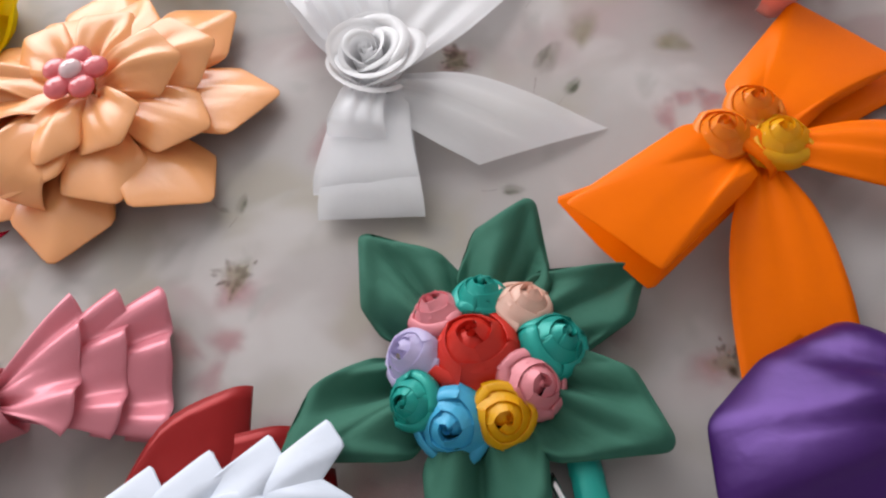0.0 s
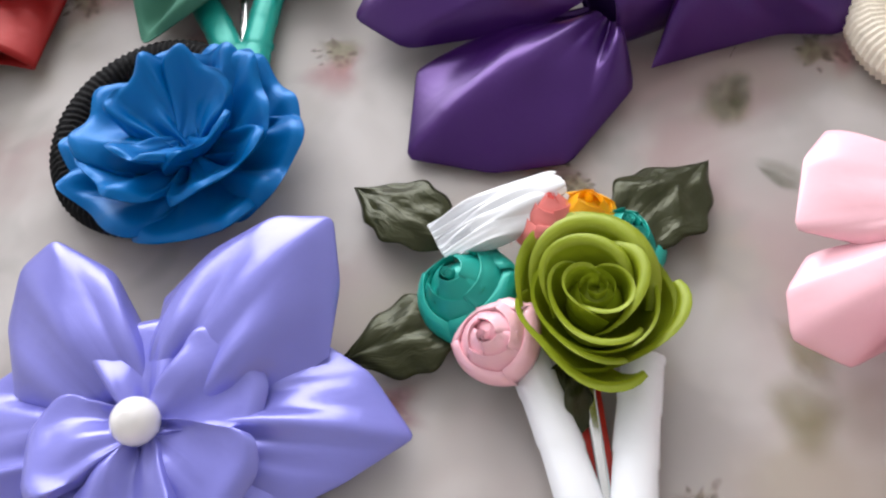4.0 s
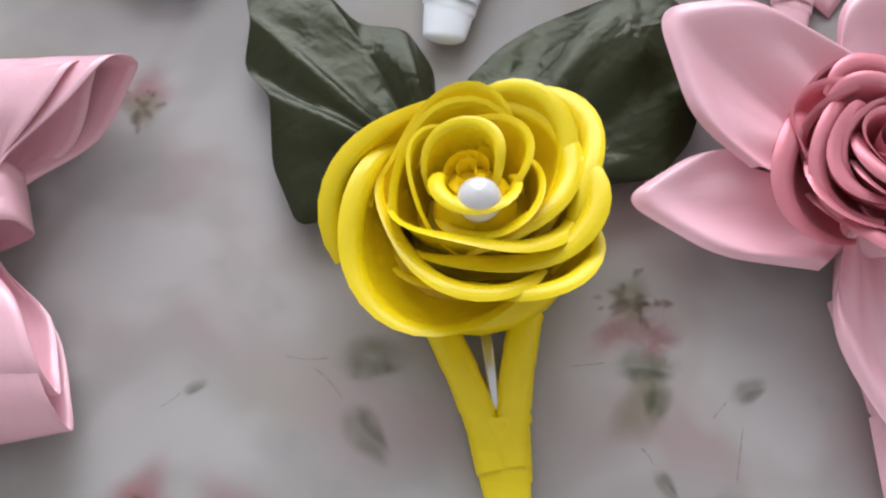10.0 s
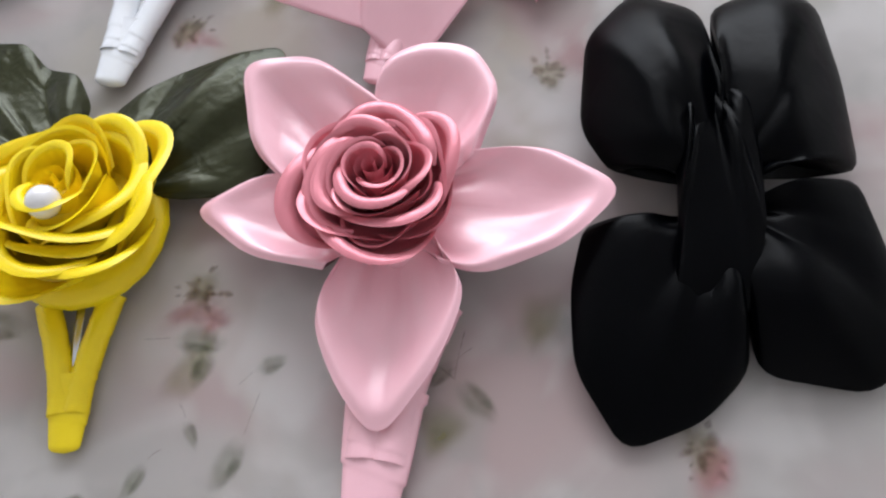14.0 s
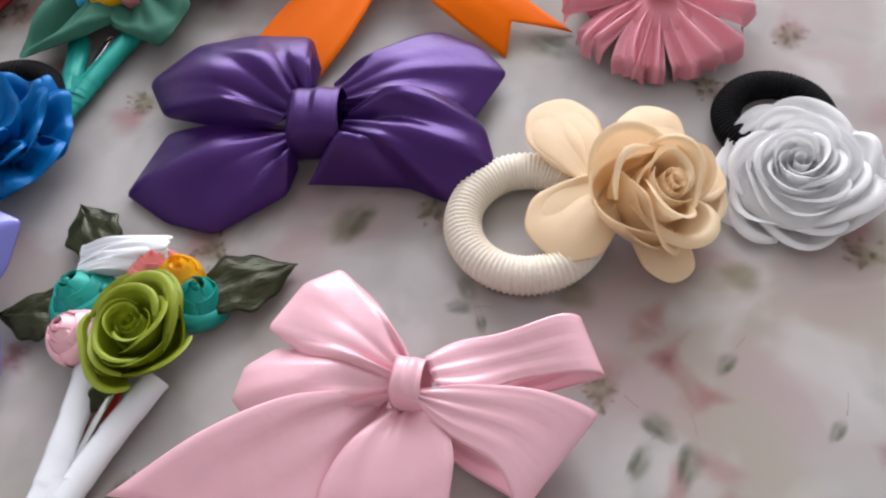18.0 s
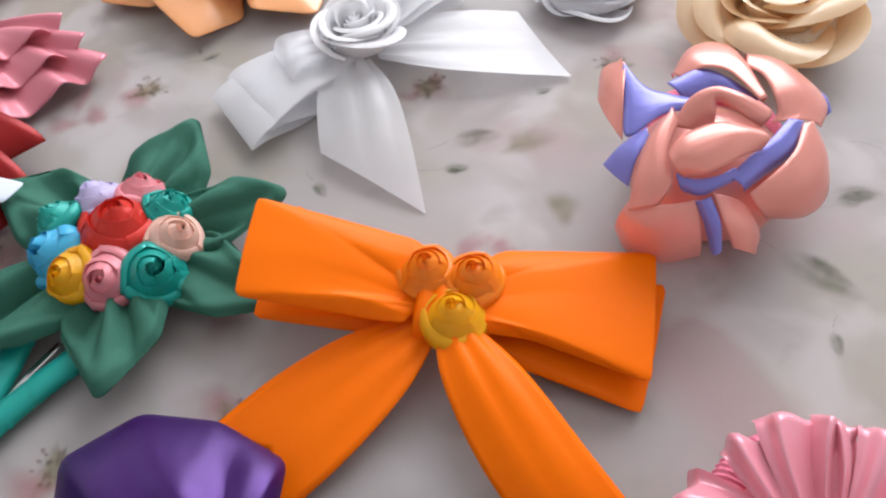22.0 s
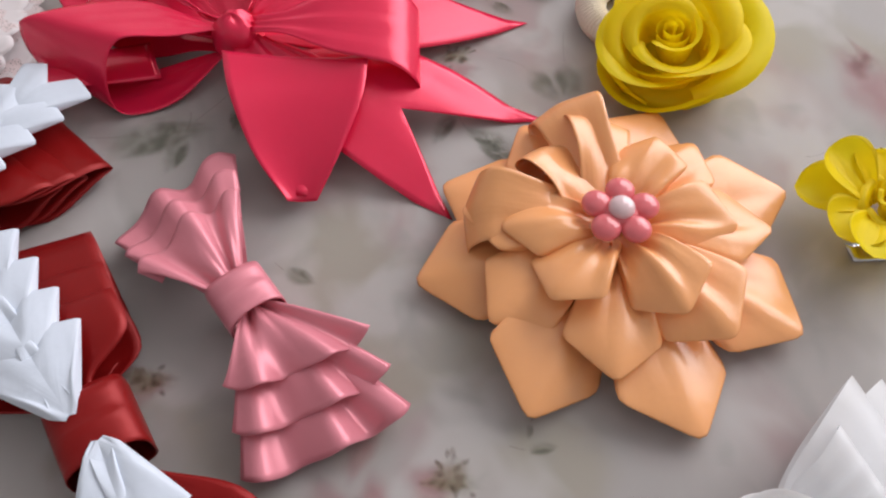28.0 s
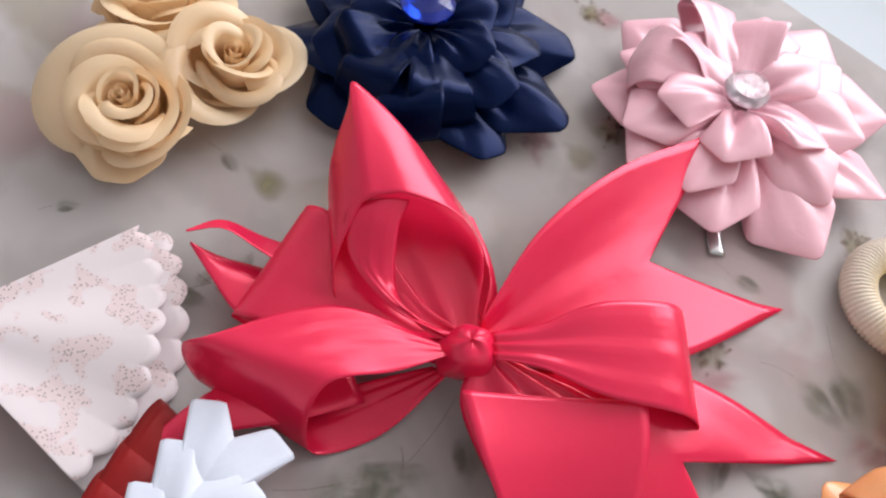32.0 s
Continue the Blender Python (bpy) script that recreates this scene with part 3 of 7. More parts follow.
def spline(pts, t):
    """A smooth curve through a few control vectors, t from 0 to 1."""
    n = len(pts) - 1
    x = min(max(t, 0.0), 1.0) * n
    i = min(int(x), n - 1)
    f = x - i
    p1, p2 = pts[i], pts[i + 1]
    p0 = pts[i - 1] if i > 0 else p1 + (p1 - p2)
    p3 = pts[i + 2] if i + 2 <= n else p2 + (p2 - p1)
    return 0.5 * (2 * p1 + (p2 - p0) * f + (2 * p0 - 5 * p1 + 4 * p2 - p3) * f * f + (3 * p1 - p0 - 3 * p2 + p3) * f ** 3)


def gather(k, folds, ph):
    """Cross-section of gathered cloth: rounded ridges with narrow creases between them, of uneven size."""
    x = folds * k * 0.5 + 0.16 * math.sin(2.1 * k + ph) + ph * 0.13
    a = abs(math.sin(math.pi * x))
    y = abs(math.sin(math.pi * (1.9 * x + 0.3)))
    return 1.5 * (a - 0.64) + 0.5 * (y - 0.64)


def strip_fn(P, W, arch=0.0, pleat=0.0, folds=3.0, ends="both", notch=0.0, slant=0.0, point=0.0, wave=0.0, floor=0.03, seed=0):
    """A ribbon along P with half-width vectors W: gathered folds at its ends, an arched section, a cut or pointed end."""
    P, W = [V3(p) for p in P], [V3(w) for w in W]
    ph = seed * 1.7

    def f(u, v):
        c, w = spline(P, u), spline(W, u)
        t = spline(P, min(1, u + 0.02)) - spline(P, max(0, u - 0.02))
        t = t.normalized() if t.length > 1e-6 else V3((1, 0, 0))
        n = t.cross(w)
        n = n.normalized() if n.length > 1e-6 else V3((0, 0, 1))
        k = 2 * v - 1
        p = c + w * k
        g = (abs(2 * u - 1) ** 1.5) if ends == "both" else (1 - u) ** 1.15
        p += n * (arch * (1 - k * k) + pleat * g * gather(k, folds, ph) + wave * math.sin(5 * u + 2.2 * k + ph) * (1 - g))
        if ends == "both" and point:
            p += (P[len(P) // 2] - P[0]).normalized() * point * (1 - abs(k) ** 1.3) * max(0, 1 - abs(2 * u - 1) * 1.6)
        if ends != "both":
            e = u ** 3
            p += t * e * (notch * (abs(k) - 0.5) * 2 + slant * k + point * (1 - abs(k)))
        p.z = max(p.z, floor + 0.02 * (k + 1))
        return p

    return f


def strip(name, parent, mat, P, W, nu=26, nv=14, label="", thick=0.028, **kw):
    return sheet(name, strip_fn(P, W, **kw), nu, nv, mat, parent, label, thick)


def loop_path(root, a, b, rise, drop=0.25, fold=0.18, pinch=0.22, body=0.5, fat=0.8):
    root, a, b = V3(root), V3(a), V3(b)
    mid, half = (a + b) / 2, (b - a) / 2
    up = V3((0, 0, 1))
    d = mid - root
    side = V3((half.x, half.y, 0))
    w0 = side * pinch
    wb = half * fat
    P = [root + up * 0.25, root + d * 0.22 + up * (rise * 0.62), root + d * body + up * rise, root + d * 0.86 + up * (rise * 0.62 + fold),
         mid, root + d * 0.86 - up * fold, root + d * body - up * (drop + root.z * 0.4), root + d * 0.2 - up * (root.z * 0.45), root - up * 0.3]
    W = [w0, w0 * 1.6, wb, half * 0.97, half, half * 0.97, wb, w0 * 1.5, w0]
    return P, W


def loop(name, parent, mat, root, a, b, rise=0.9, label="", drop=0.25, fold=0.18, pinch=0.22, body=0.5, fat=0.8, pleat=0.16, folds=2.6, nu=40, nv=16, **kw):
    """A bow's loop from its knot to the fold whose ends are a and b."""
    P, W = loop_path(root, a, b, rise, drop, fold, pinch, body, fat)
    return strip(name, parent, mat, P, W, nu, nv, label, pleat=pleat, folds=folds, ends="both", **kw)


def tail(name, parent, mat, root, a, b, rise=0.5, label="", pinch=0.2, pleat=0.14, folds=2.4, bend=0.0, nu=24, nv=14, **kw):
    """A loose ribbon end from the knot to its cut edge a-b."""
    root, a, b = V3(root), V3(a), V3(b)
    mid, half = (a + b) / 2, (b - a) / 2
    d = mid - root
    side = V3((-d.y, d.x, 0)).normalized() * bend
    up = V3((0, 0, 1))
    P = [root, root + d * 0.3 + up * (rise * 0.7 - 0.0) + side * 0.8, root + d * 0.65 + up * rise * 0.6 + side, mid]
    W = [half * pinch, half * (pinch + 0.45 * (1 - pinch) + 0.15), half * 0.97, half]
    return strip(name, parent, mat, P, W, nu, nv, label, pleat=pleat, folds=folds, ends="start", **kw)


def band(name, parent, mat, c, along, length, width, top, label="", pleat=0.06, base=0.3):
    """The band wrapped over a bow's middle. along: the bow's direction in degrees."""
    ca, sa = math.cos(radians(along)), math.sin(radians(along))
    cx, cy = c

    def f(u, v):
        ang = math.pi * 2 * u
        y = width / 2 * math.cos(ang)
        z = base + (top - base) * 0.5 * (1 + (1 if math.sin(ang) > 0 else -1) * abs(math.sin(ang)) ** 0.55)
        k = 2 * v - 1
        z -= 0.10 * k * k * math.sin(max(0, math.sin(ang)))
        x = k * length / 2 * (1 - 0.08 * abs(math.sin(ang)))
        z += pleat * math.sin(k * 7) * max(0, math.sin(ang))
        return (cx + x * ca - y * sa, cy + x * sa + y * ca, max(z, 0.04))

    return sheet(name, f, 30, 10, mat, parent, label, 0.05, closed_u=True)


def cup(name, parent, mat, root, tip, width, depth=0.5, lift=0.0, hump=0.5, sharp=0.85, pleat=0.1, folds=3.0, roll=0.10, label="", nu=24, nv=16, widest=0.55, lip=0.10, reach=1.2):
    """A folded fabric petal: pointed at its tip, hollow in the middle, with a turned-over rim and gathers at its root."""
    root, tip = V3(root), V3(tip)
    d = tip - root
    side = V3((-d.y, d.x, 0)).normalized()
    q = math.log(0.5) / math.log(widest)

    def f(u, v):
        k = 2 * v - 1
        prof = math.sin(math.pi * min(1.0, 0.06 + 0.94 * u) ** q) ** sharp if u < 1 else 0.0
        w = width / 2 * max(prof, 0.14 * (1 - u))
        kk = math.copysign(min(1.0, abs(k) / 0.86), k)
        over = max(0.0, (abs(k) - 0.86) / 0.14)
        p = root + d * u + side * w * kk * (1 - lip * over)
        p.z += hump * math.sin(math.pi * u ** 0.8) * 0.6 + depth * prof * (kk * kk) - depth * 0.35 * prof
        p.z += lift * u * u - roll * over * prof - 0.0
        p.z += pleat * (1 - u) ** reach * gather(k, folds, root.x + tip.y)
        p.z = max(p.z, 0.04)
        return p

    return sheet(name, f, nu, nv, mat, parent, label, 0.025)


def rose_petal(parent, mat, M, ang, span, r_in, r_out, z0, z1, spiral=0.1, flat=0.0, curl=0.12, name="petal", nu=16, nv=8, label="", thick=0.04, droop=0.2, seed=0):
    rnd = random.Random(seed)
    a1, a2 = rnd.uniform(0, 6), rnd.uniform(0.03, 0.09)

    def f(u, v):
        s = 2 * u - 1
        a = radians(ang + s * span / 2)
        r = r_in + (r_out - r_in) * v ** 1.4
        if flat:
            r *= 1 + flat * (math.cos(radians(span / 2) * 0.8) / max(0.3, math.cos(radians(span / 2) * s * 0.8)) - 1)
        tuck = sm((abs(s) - 0.62) / 0.38)
        r += spiral * s * (0.4 + 0.6 * v) + a2 * math.sin(4 * s + a1) * v * r_out * 0.5
        r -= tuck * 0.30 * (r_out - 0.5 * r_in) * (0.5 + 0.5 * v)
        top = z1 - (droop * (abs(s) ** 3.5) + 0.35 * tuck) * (z1 - z0) + a2 * math.sin(7 * s + 2 * a1) * (z1 - z0)
        e = max(0.0, (v - 0.78) / 0.22)
        z = z0 + (top - z0) * math.sin(min(1, v / 0.88) * math.pi / 2)
        z -= curl * e * e
        r += curl * 1.2 * e
        return M @ V3((r * math.cos(a), r * math.sin(a), z))

    return grid(f, nu, nv)


def rose(parent, mat, c, layers, tilt=(0.0, 0.0), seed=1, name="petal", nu=14, nv=7, thick=0.04, core=None, as_one=""):
    """A ribbon rose of petals laid round a rolled middle. layers: (count, span, r_in, r_out, z0, z1, flat). tilt: lean in degrees, and its heading."""
    rnd = random.Random(seed)
    M = Matrix.Translation(c) @ Matrix.Rotation(radians(tilt[1]), 4, "Z") @ Matrix.Rotation(radians(tilt[0]), 4, "Y") @ Matrix.Rotation(radians(-tilt[1]), 4, "Z")
    pieces = []
    if core:
        R, z0, z1, turns = core

        def f(u, v):
            a = u * turns * 2 * math.pi
            r = R * (0.10 + 0.90 * u) + 0.06 * v
            return M @ V3((r * math.cos(a), r * math.sin(a), z0 + (z1 - z0) * (v ** 0.8) * (1 - 0.18 * u)))

        pieces.append(("rolled_middle", grid(f, int(26 * turns), 5)))
    for li, (count, span, r_in, r_out, z0, z1, flat) in enumerate(layers):
        start = rnd.uniform(0, 360)
        for i in range(count):
            ang = start + i * 360 / count + rnd.uniform(-9, 9)
            pieces.append((name, rose_petal(parent, mat, M, ang, span * rnd.uniform(0.9, 1.1), r_in, r_out * rnd.uniform(0.95, 1.05), z0, z1 * rnd.uniform(0.95, 1.04),
                                            spiral=0.09 * r_out, flat=flat, nu=nu, nv=nv, seed=rnd.random(), curl=0.05 * r_out)))
    if as_one:
        v, f, u = join_grids([g for _, g in pieces])
        return mesh_part(as_one, v, f, mat, parent, "", u, True, thick)
    for nm, (v, f, u) in pieces:
        mesh_part(nm, v, f, mat, parent, "", u, True, thick)


def mini_rose(parent, mat, x, y, z, R, H=None, name="ribbon_rose", seed=1, label="", tilt=(0, 0)):
    """A small rolled ribbon rose as one piece: a coil and two rings of folds, closed below."""
    H = H or R * 1.1
    ob = wrap_rose(parent, mat, (x, y, z - H), R * 1.05, H, rings=3, per=3, tilt=tilt, drop=0.4, straight=0.4, hollow=0.12, seed=seed, base=-0.1, as_one=name, nu=16, step=0.10 * R + 0.02, skew=0.12, jit=0.35)
    ball("filling", ob, mat, x, y, z - 0.55 * H, 0.5 * R, 0.8 * H / R)
    if label:
        ob["label"] = label
    return ob


def big_rose(parent, mat, c, R, H, rows=4, tilt=(0, 0), seed=1, flat=0.3, count0=3, open_=1.0, core=0.28, span=120):
    layers = []
    for k in range(rows):
        t = (k + 1) / rows
        layers.append((count0 + k, span - 8 * k, R * (0.16 + 0.52 * t * 0.9), R * (0.30 + 0.70 * t), -0.0, H * (1.0 - 0.42 * t * open_), flat))
    rose(parent, mat, c, layers, tilt, seed, core=(R * core, 0.0, H * 1.02, 2.0))


def ball(name, parent, mat, x, y, z, r, sq=1.0, label="", n=20):
    def f(u, v):
        a, b = u * 2 * math.pi, (v - 0.5) * math.pi
        return (x + r * math.cos(b) * math.cos(a), y + r * math.cos(b) * math.sin(a), z + r * sq * math.sin(b))

    return sheet(name, f, n, n // 2, mat, parent, label, 0.0, closed_u=True)


def elastic(parent, mat, x, y, rx, ry, tube, turn=0.0, z=None, tilt=0.0, ribs=84, name="elastic_band", label="", depth=0.055):
    """A ribbed hair tie lying on the table."""
    z = tube if z is None else z
    ct, st = math.cos(radians(turn)), math.sin(radians(turn))

    def f(u, v):
        a, b = u * 2 * math.pi, v * 2 * math.pi
        t = tube * (1 + depth * math.cos(a * ribs))
        px, py, pz = (rx + t * math.cos(b)) * math.cos(a), (ry + t * math.cos(b)) * math.sin(a), t * math.sin(b)
        pz += tilt * px
        return (x + px * ct - py * st, y + px * st + py * ct, z + pz)

    v, fa, uv = grid(f, ribs * 5, 10, True)
    return mesh_part(name, v, fa, mat, parent, label, uv, True)


def tube_fn(P, rad, flat=0.7, wraps=9.0, ridge=0.10, close=0.0):
    P = [V3(p) for p in P]

    def f(u, v):
        c = spline(P, u)
        t = (spline(P, min(1, u + 0.02)) - spline(P, max(0, u - 0.02))).normalized()
        s = t.cross(V3((0, 0, 1))).normalized()
        a = v * 2 * math.pi
        saw = (u * wraps + 0.12 * math.cos(a)) % 1.0
        r = rad * (1 + ridge * (saw - 0.5))
        if close:
            r *= (1 - 0.42 * u) * math.sqrt(max(0.0, 1 - max(0.0, (u - 1 + close) / close) ** 2))
        p = c + s * r * math.cos(a) + V3((0, 0, 1)) * r * flat * math.sin(a)
        p.z = max(p.z, 0.02)
        return p

    return f


def wrapped_clip(parent, mat, base_l, base_r, tip, rad=0.36, tip_len=0.35, label="", metal=True):
    """A snap clip wound with ribbon: two legs that meet in a broad tip, and the metal tongue between them."""
    bl, br, tp = V3(base_l), V3(base_r), V3(tip)
    join = tp + ((bl + br) / 2 - tp) * tip_len
    for nm, b, k in (("wrapped_leg", bl, 1), ("wrapped_leg", br, -1)):
        P = [b, b + (join - b) * 0.5 + (b - (bl + br) / 2) * 0.10, join + (b - (bl + br) / 2) * 0.30, join + (tp - join) * 0.45 + (b - (bl + br) / 2) * 0.22]
        sheet(nm, tube_fn(P, rad * 1.1, wraps=(b - tp).length * 0.9, ridge=0.06), 70, 12, mat, parent, "", 0.0)
    P = [join + (tp - join) * -0.15, join + (tp - join) * 0.5, tp + (tp - join).normalized() * 0.06]
    sheet("wrapped_tip", tube_fn(P, rad * 2.1, flat=0.36, wraps=1.8, close=0.10, ridge=0.07), 48, 18, mat, parent, "", 0.0)
    if metal:
        m = (bl + br) / 2
        P = [m + V3((0, 0, -0.1)), m + (join - m) * 0.5, join + V3((0, 0, 0.0))]
        d = (br - bl).normalized() * 0.13
        strip("metal_tongue", parent, STEEL, P, [d, d * 0.9, d * 0.8], 10, 3, ends="start")


def leaf(name, parent, mat, root, tip, width, ruffle=0.12, hump=0.3, lobes=4.0, seed=0, label="", widest=0.5, vein=0.06, sharp=0.75, uneven=1.0):
    """A fabric leaf with a creased middle and an uneven rim."""
    root, tip = V3(root), V3(tip)
    d = tip - root
    side = V3((-d.y, d.x, 0)).normalized()
    q = math.log(0.5) / math.log(widest)

    def f(u, v):
        k = 2 * v - 1
        w = width / 2 * max(math.sin(math.pi * u ** q) ** sharp if 0 < u < 1 else 0, 0.05 * (1 - u))
        w *= uneven if k < 0 else 1.0
        w *= 1 + 0.07 * math.sin(lobes * 2 * math.pi * u + seed + (1.5 if k > 0 else 0))
        p = root + d * u + side * w * k
        p.z += hump * math.sin(math.pi * u) * (1 - 0.6 * k * k) - vein * math.exp(-(k * 7) ** 2) * bump1(u)
        p.z += ruffle * math.sin(9 * u + 3 * k + seed) * k * k + 0.035 * math.sin(20 * u * (1 - 0.3 * abs(k)) + 9 * abs(k) + seed)
        p.z = max(p.z, 0.06)
        return p

    return sheet(name, f, 34, 18, mat, parent, label, 0.035)


def at(cx, cy):
    """Local coordinates of a place on the table, for a thing that stands at (cx, cy)."""
    return lambda x, y, z=0.0: (x - cx, y - cy, z)


def along(pts, v):
    """The place at v (0 to 1) along a line with firm corners, by length."""
    d = [(b - a).length for a, b in zip(pts, pts[1:])]
    x = min(max(v, 0.0), 1.0) * sum(d)
    for i, ln in enumerate(d):
        if x <= ln or i == len(d) - 1:
            return pts[i] + (pts[i + 1] - pts[i]) * min(1.0, x / max(ln, 1e-6))
        x -= ln


def lobe(name, parent, mat, root, edge, rise=0.7, pinch=0.4, pleat=0.25, folds=2.5, dish=0.0, belly=0.2, seed=0.0, crease=0.10, nu=44, nv=44, label="", rim=0.0, soft=0.014, plump=3.0, reach=0.75):
    """A puffed ribbon loop: gathered at its root, swelling, and folded over along the outline edge; flat below."""
    root, E = V3(root), [V3(e) for e in edge]
    mid = sum(E, V3()) / len(E)
    d = mid - root
    side = V3((-d.y, d.x, 0)).normalized()
    if (E[0] - E[-1]).dot(side) < 0:
        side = -side

    def f(u, v):
        w = 1 - abs(2 * u - 1)
        w = 1 - (1 - w) ** 1.7
        # softened corners
        e = (along(E, v - soft) + along(E, v - soft / 2) * 2 + along(E, v) * 2 + along(E, v + soft / 2) * 2 + along(E, v + soft)) / 8
        k = 1 - 2 * v
        c = root + side * pinch * k
        p = c + (e - c) * w
        flat = max(0.0, 1 - abs(k) ** 4) ** 0.75
        if u <= 0.5:
            h = rise * max(0.0, 1 - w ** plump) ** 0.8 * sm(w * 1.7 + 0.15) * flat
            h += pleat * (1 - w) ** reach * sm(w * 5 + 0.35) * gather(k, folds, seed) * flat
            # slack runs from the gathers into the body
            h += crease * flat * math.sin(math.pi * w) * (math.sin(4.3 * k + 2.6 * w + seed * 2.1) + 0.55 * math.sin(8.1 * k - 3.4 * w + seed * 3.7))
            h -= dish * math.sin(math.pi * w ** 0.9) * (1 - k * k)
            h += rim * sm((w - 0.72) / 0.2) * (1 - sm((w - 0.92) / 0.08))
            p.z += h
        else:
            p.z -= (0.04 + belly * math.sin(math.pi * w)) * flat
        p.z = max(p.z, 0.03 if u > 0.5 else 0.06)
        return p

    return sheet(name, f, nu, nv, mat, parent, label, 0.0)


def kite(name, parent, mat, root, tip, width, arch=0.45, twist=0.0, tipness=1.2, widest=0.6, pinch=0.2, belly=0.12, pleat=0.1, bow=0.2, rim=0.24, label="", seed=0):
    """A ribbon folded to a closed petal: gathered at its root, broad, then folded edges that meet in a point or a blunt end."""
    root, tip = V3(root), V3(tip)
    d = tip - root
    side = V3((-d.y, d.x, 0)).normalized()
    sd = side * math.cos(radians(twist)) + V3((0, 0, 1)) * math.sin(radians(twist))
    blunt = max(0.04, min(0.34, (tipness - 1.1) * 0.3)) * (0.7 + 0.6 * abs(math.sin(seed * 2.3)))
    h = width / 2
    skew = 0.22 * math.sin(seed * 5.1)
    edge = [root + d * (widest * 0.42) + sd * h * 0.62, root + d * (widest * (1 - 0.3 * skew)) + sd * h, root + d * (1.0 - 0.10 * blunt) + sd * h * (blunt + skew),
            tip - sd * h * (blunt - skew), root + d * (widest * (1 + 0.3 * skew)) - sd * h, root + d * (widest * 0.42) - sd * h * 0.62]
    edge = [V3((e.x, e.y, max(0.12, e.z))) for e in edge]
    return lobe(name, parent, mat, root, edge, rise=arch * 0.7 + bow * 0.5, soft=0.03, pinch=pinch * h, pleat=pleat * 1.1, folds=2.4, belly=belly, seed=seed, crease=0.07, nu=30, nv=32, label=label)


def kites(t, mat, tips, root_r, root_z, width, tip_z, arch=0.4, seed=1, jitter=0.25, **kw):
    rnd = random.Random(seed)
    for i, (ang, r) in enumerate(tips):
        d = V3((math.cos(radians(ang)), math.sin(radians(ang)), 0))
        kite("petal", t, mat, d * root_r + V3((0, 0, root_z)), d * r + V3((0, 0, tip_z + rnd.uniform(-jitter, jitter))), width * rnd.uniform(0.92, 1.08), arch, rnd.uniform(-22, 22), seed=i + seed, **kw)


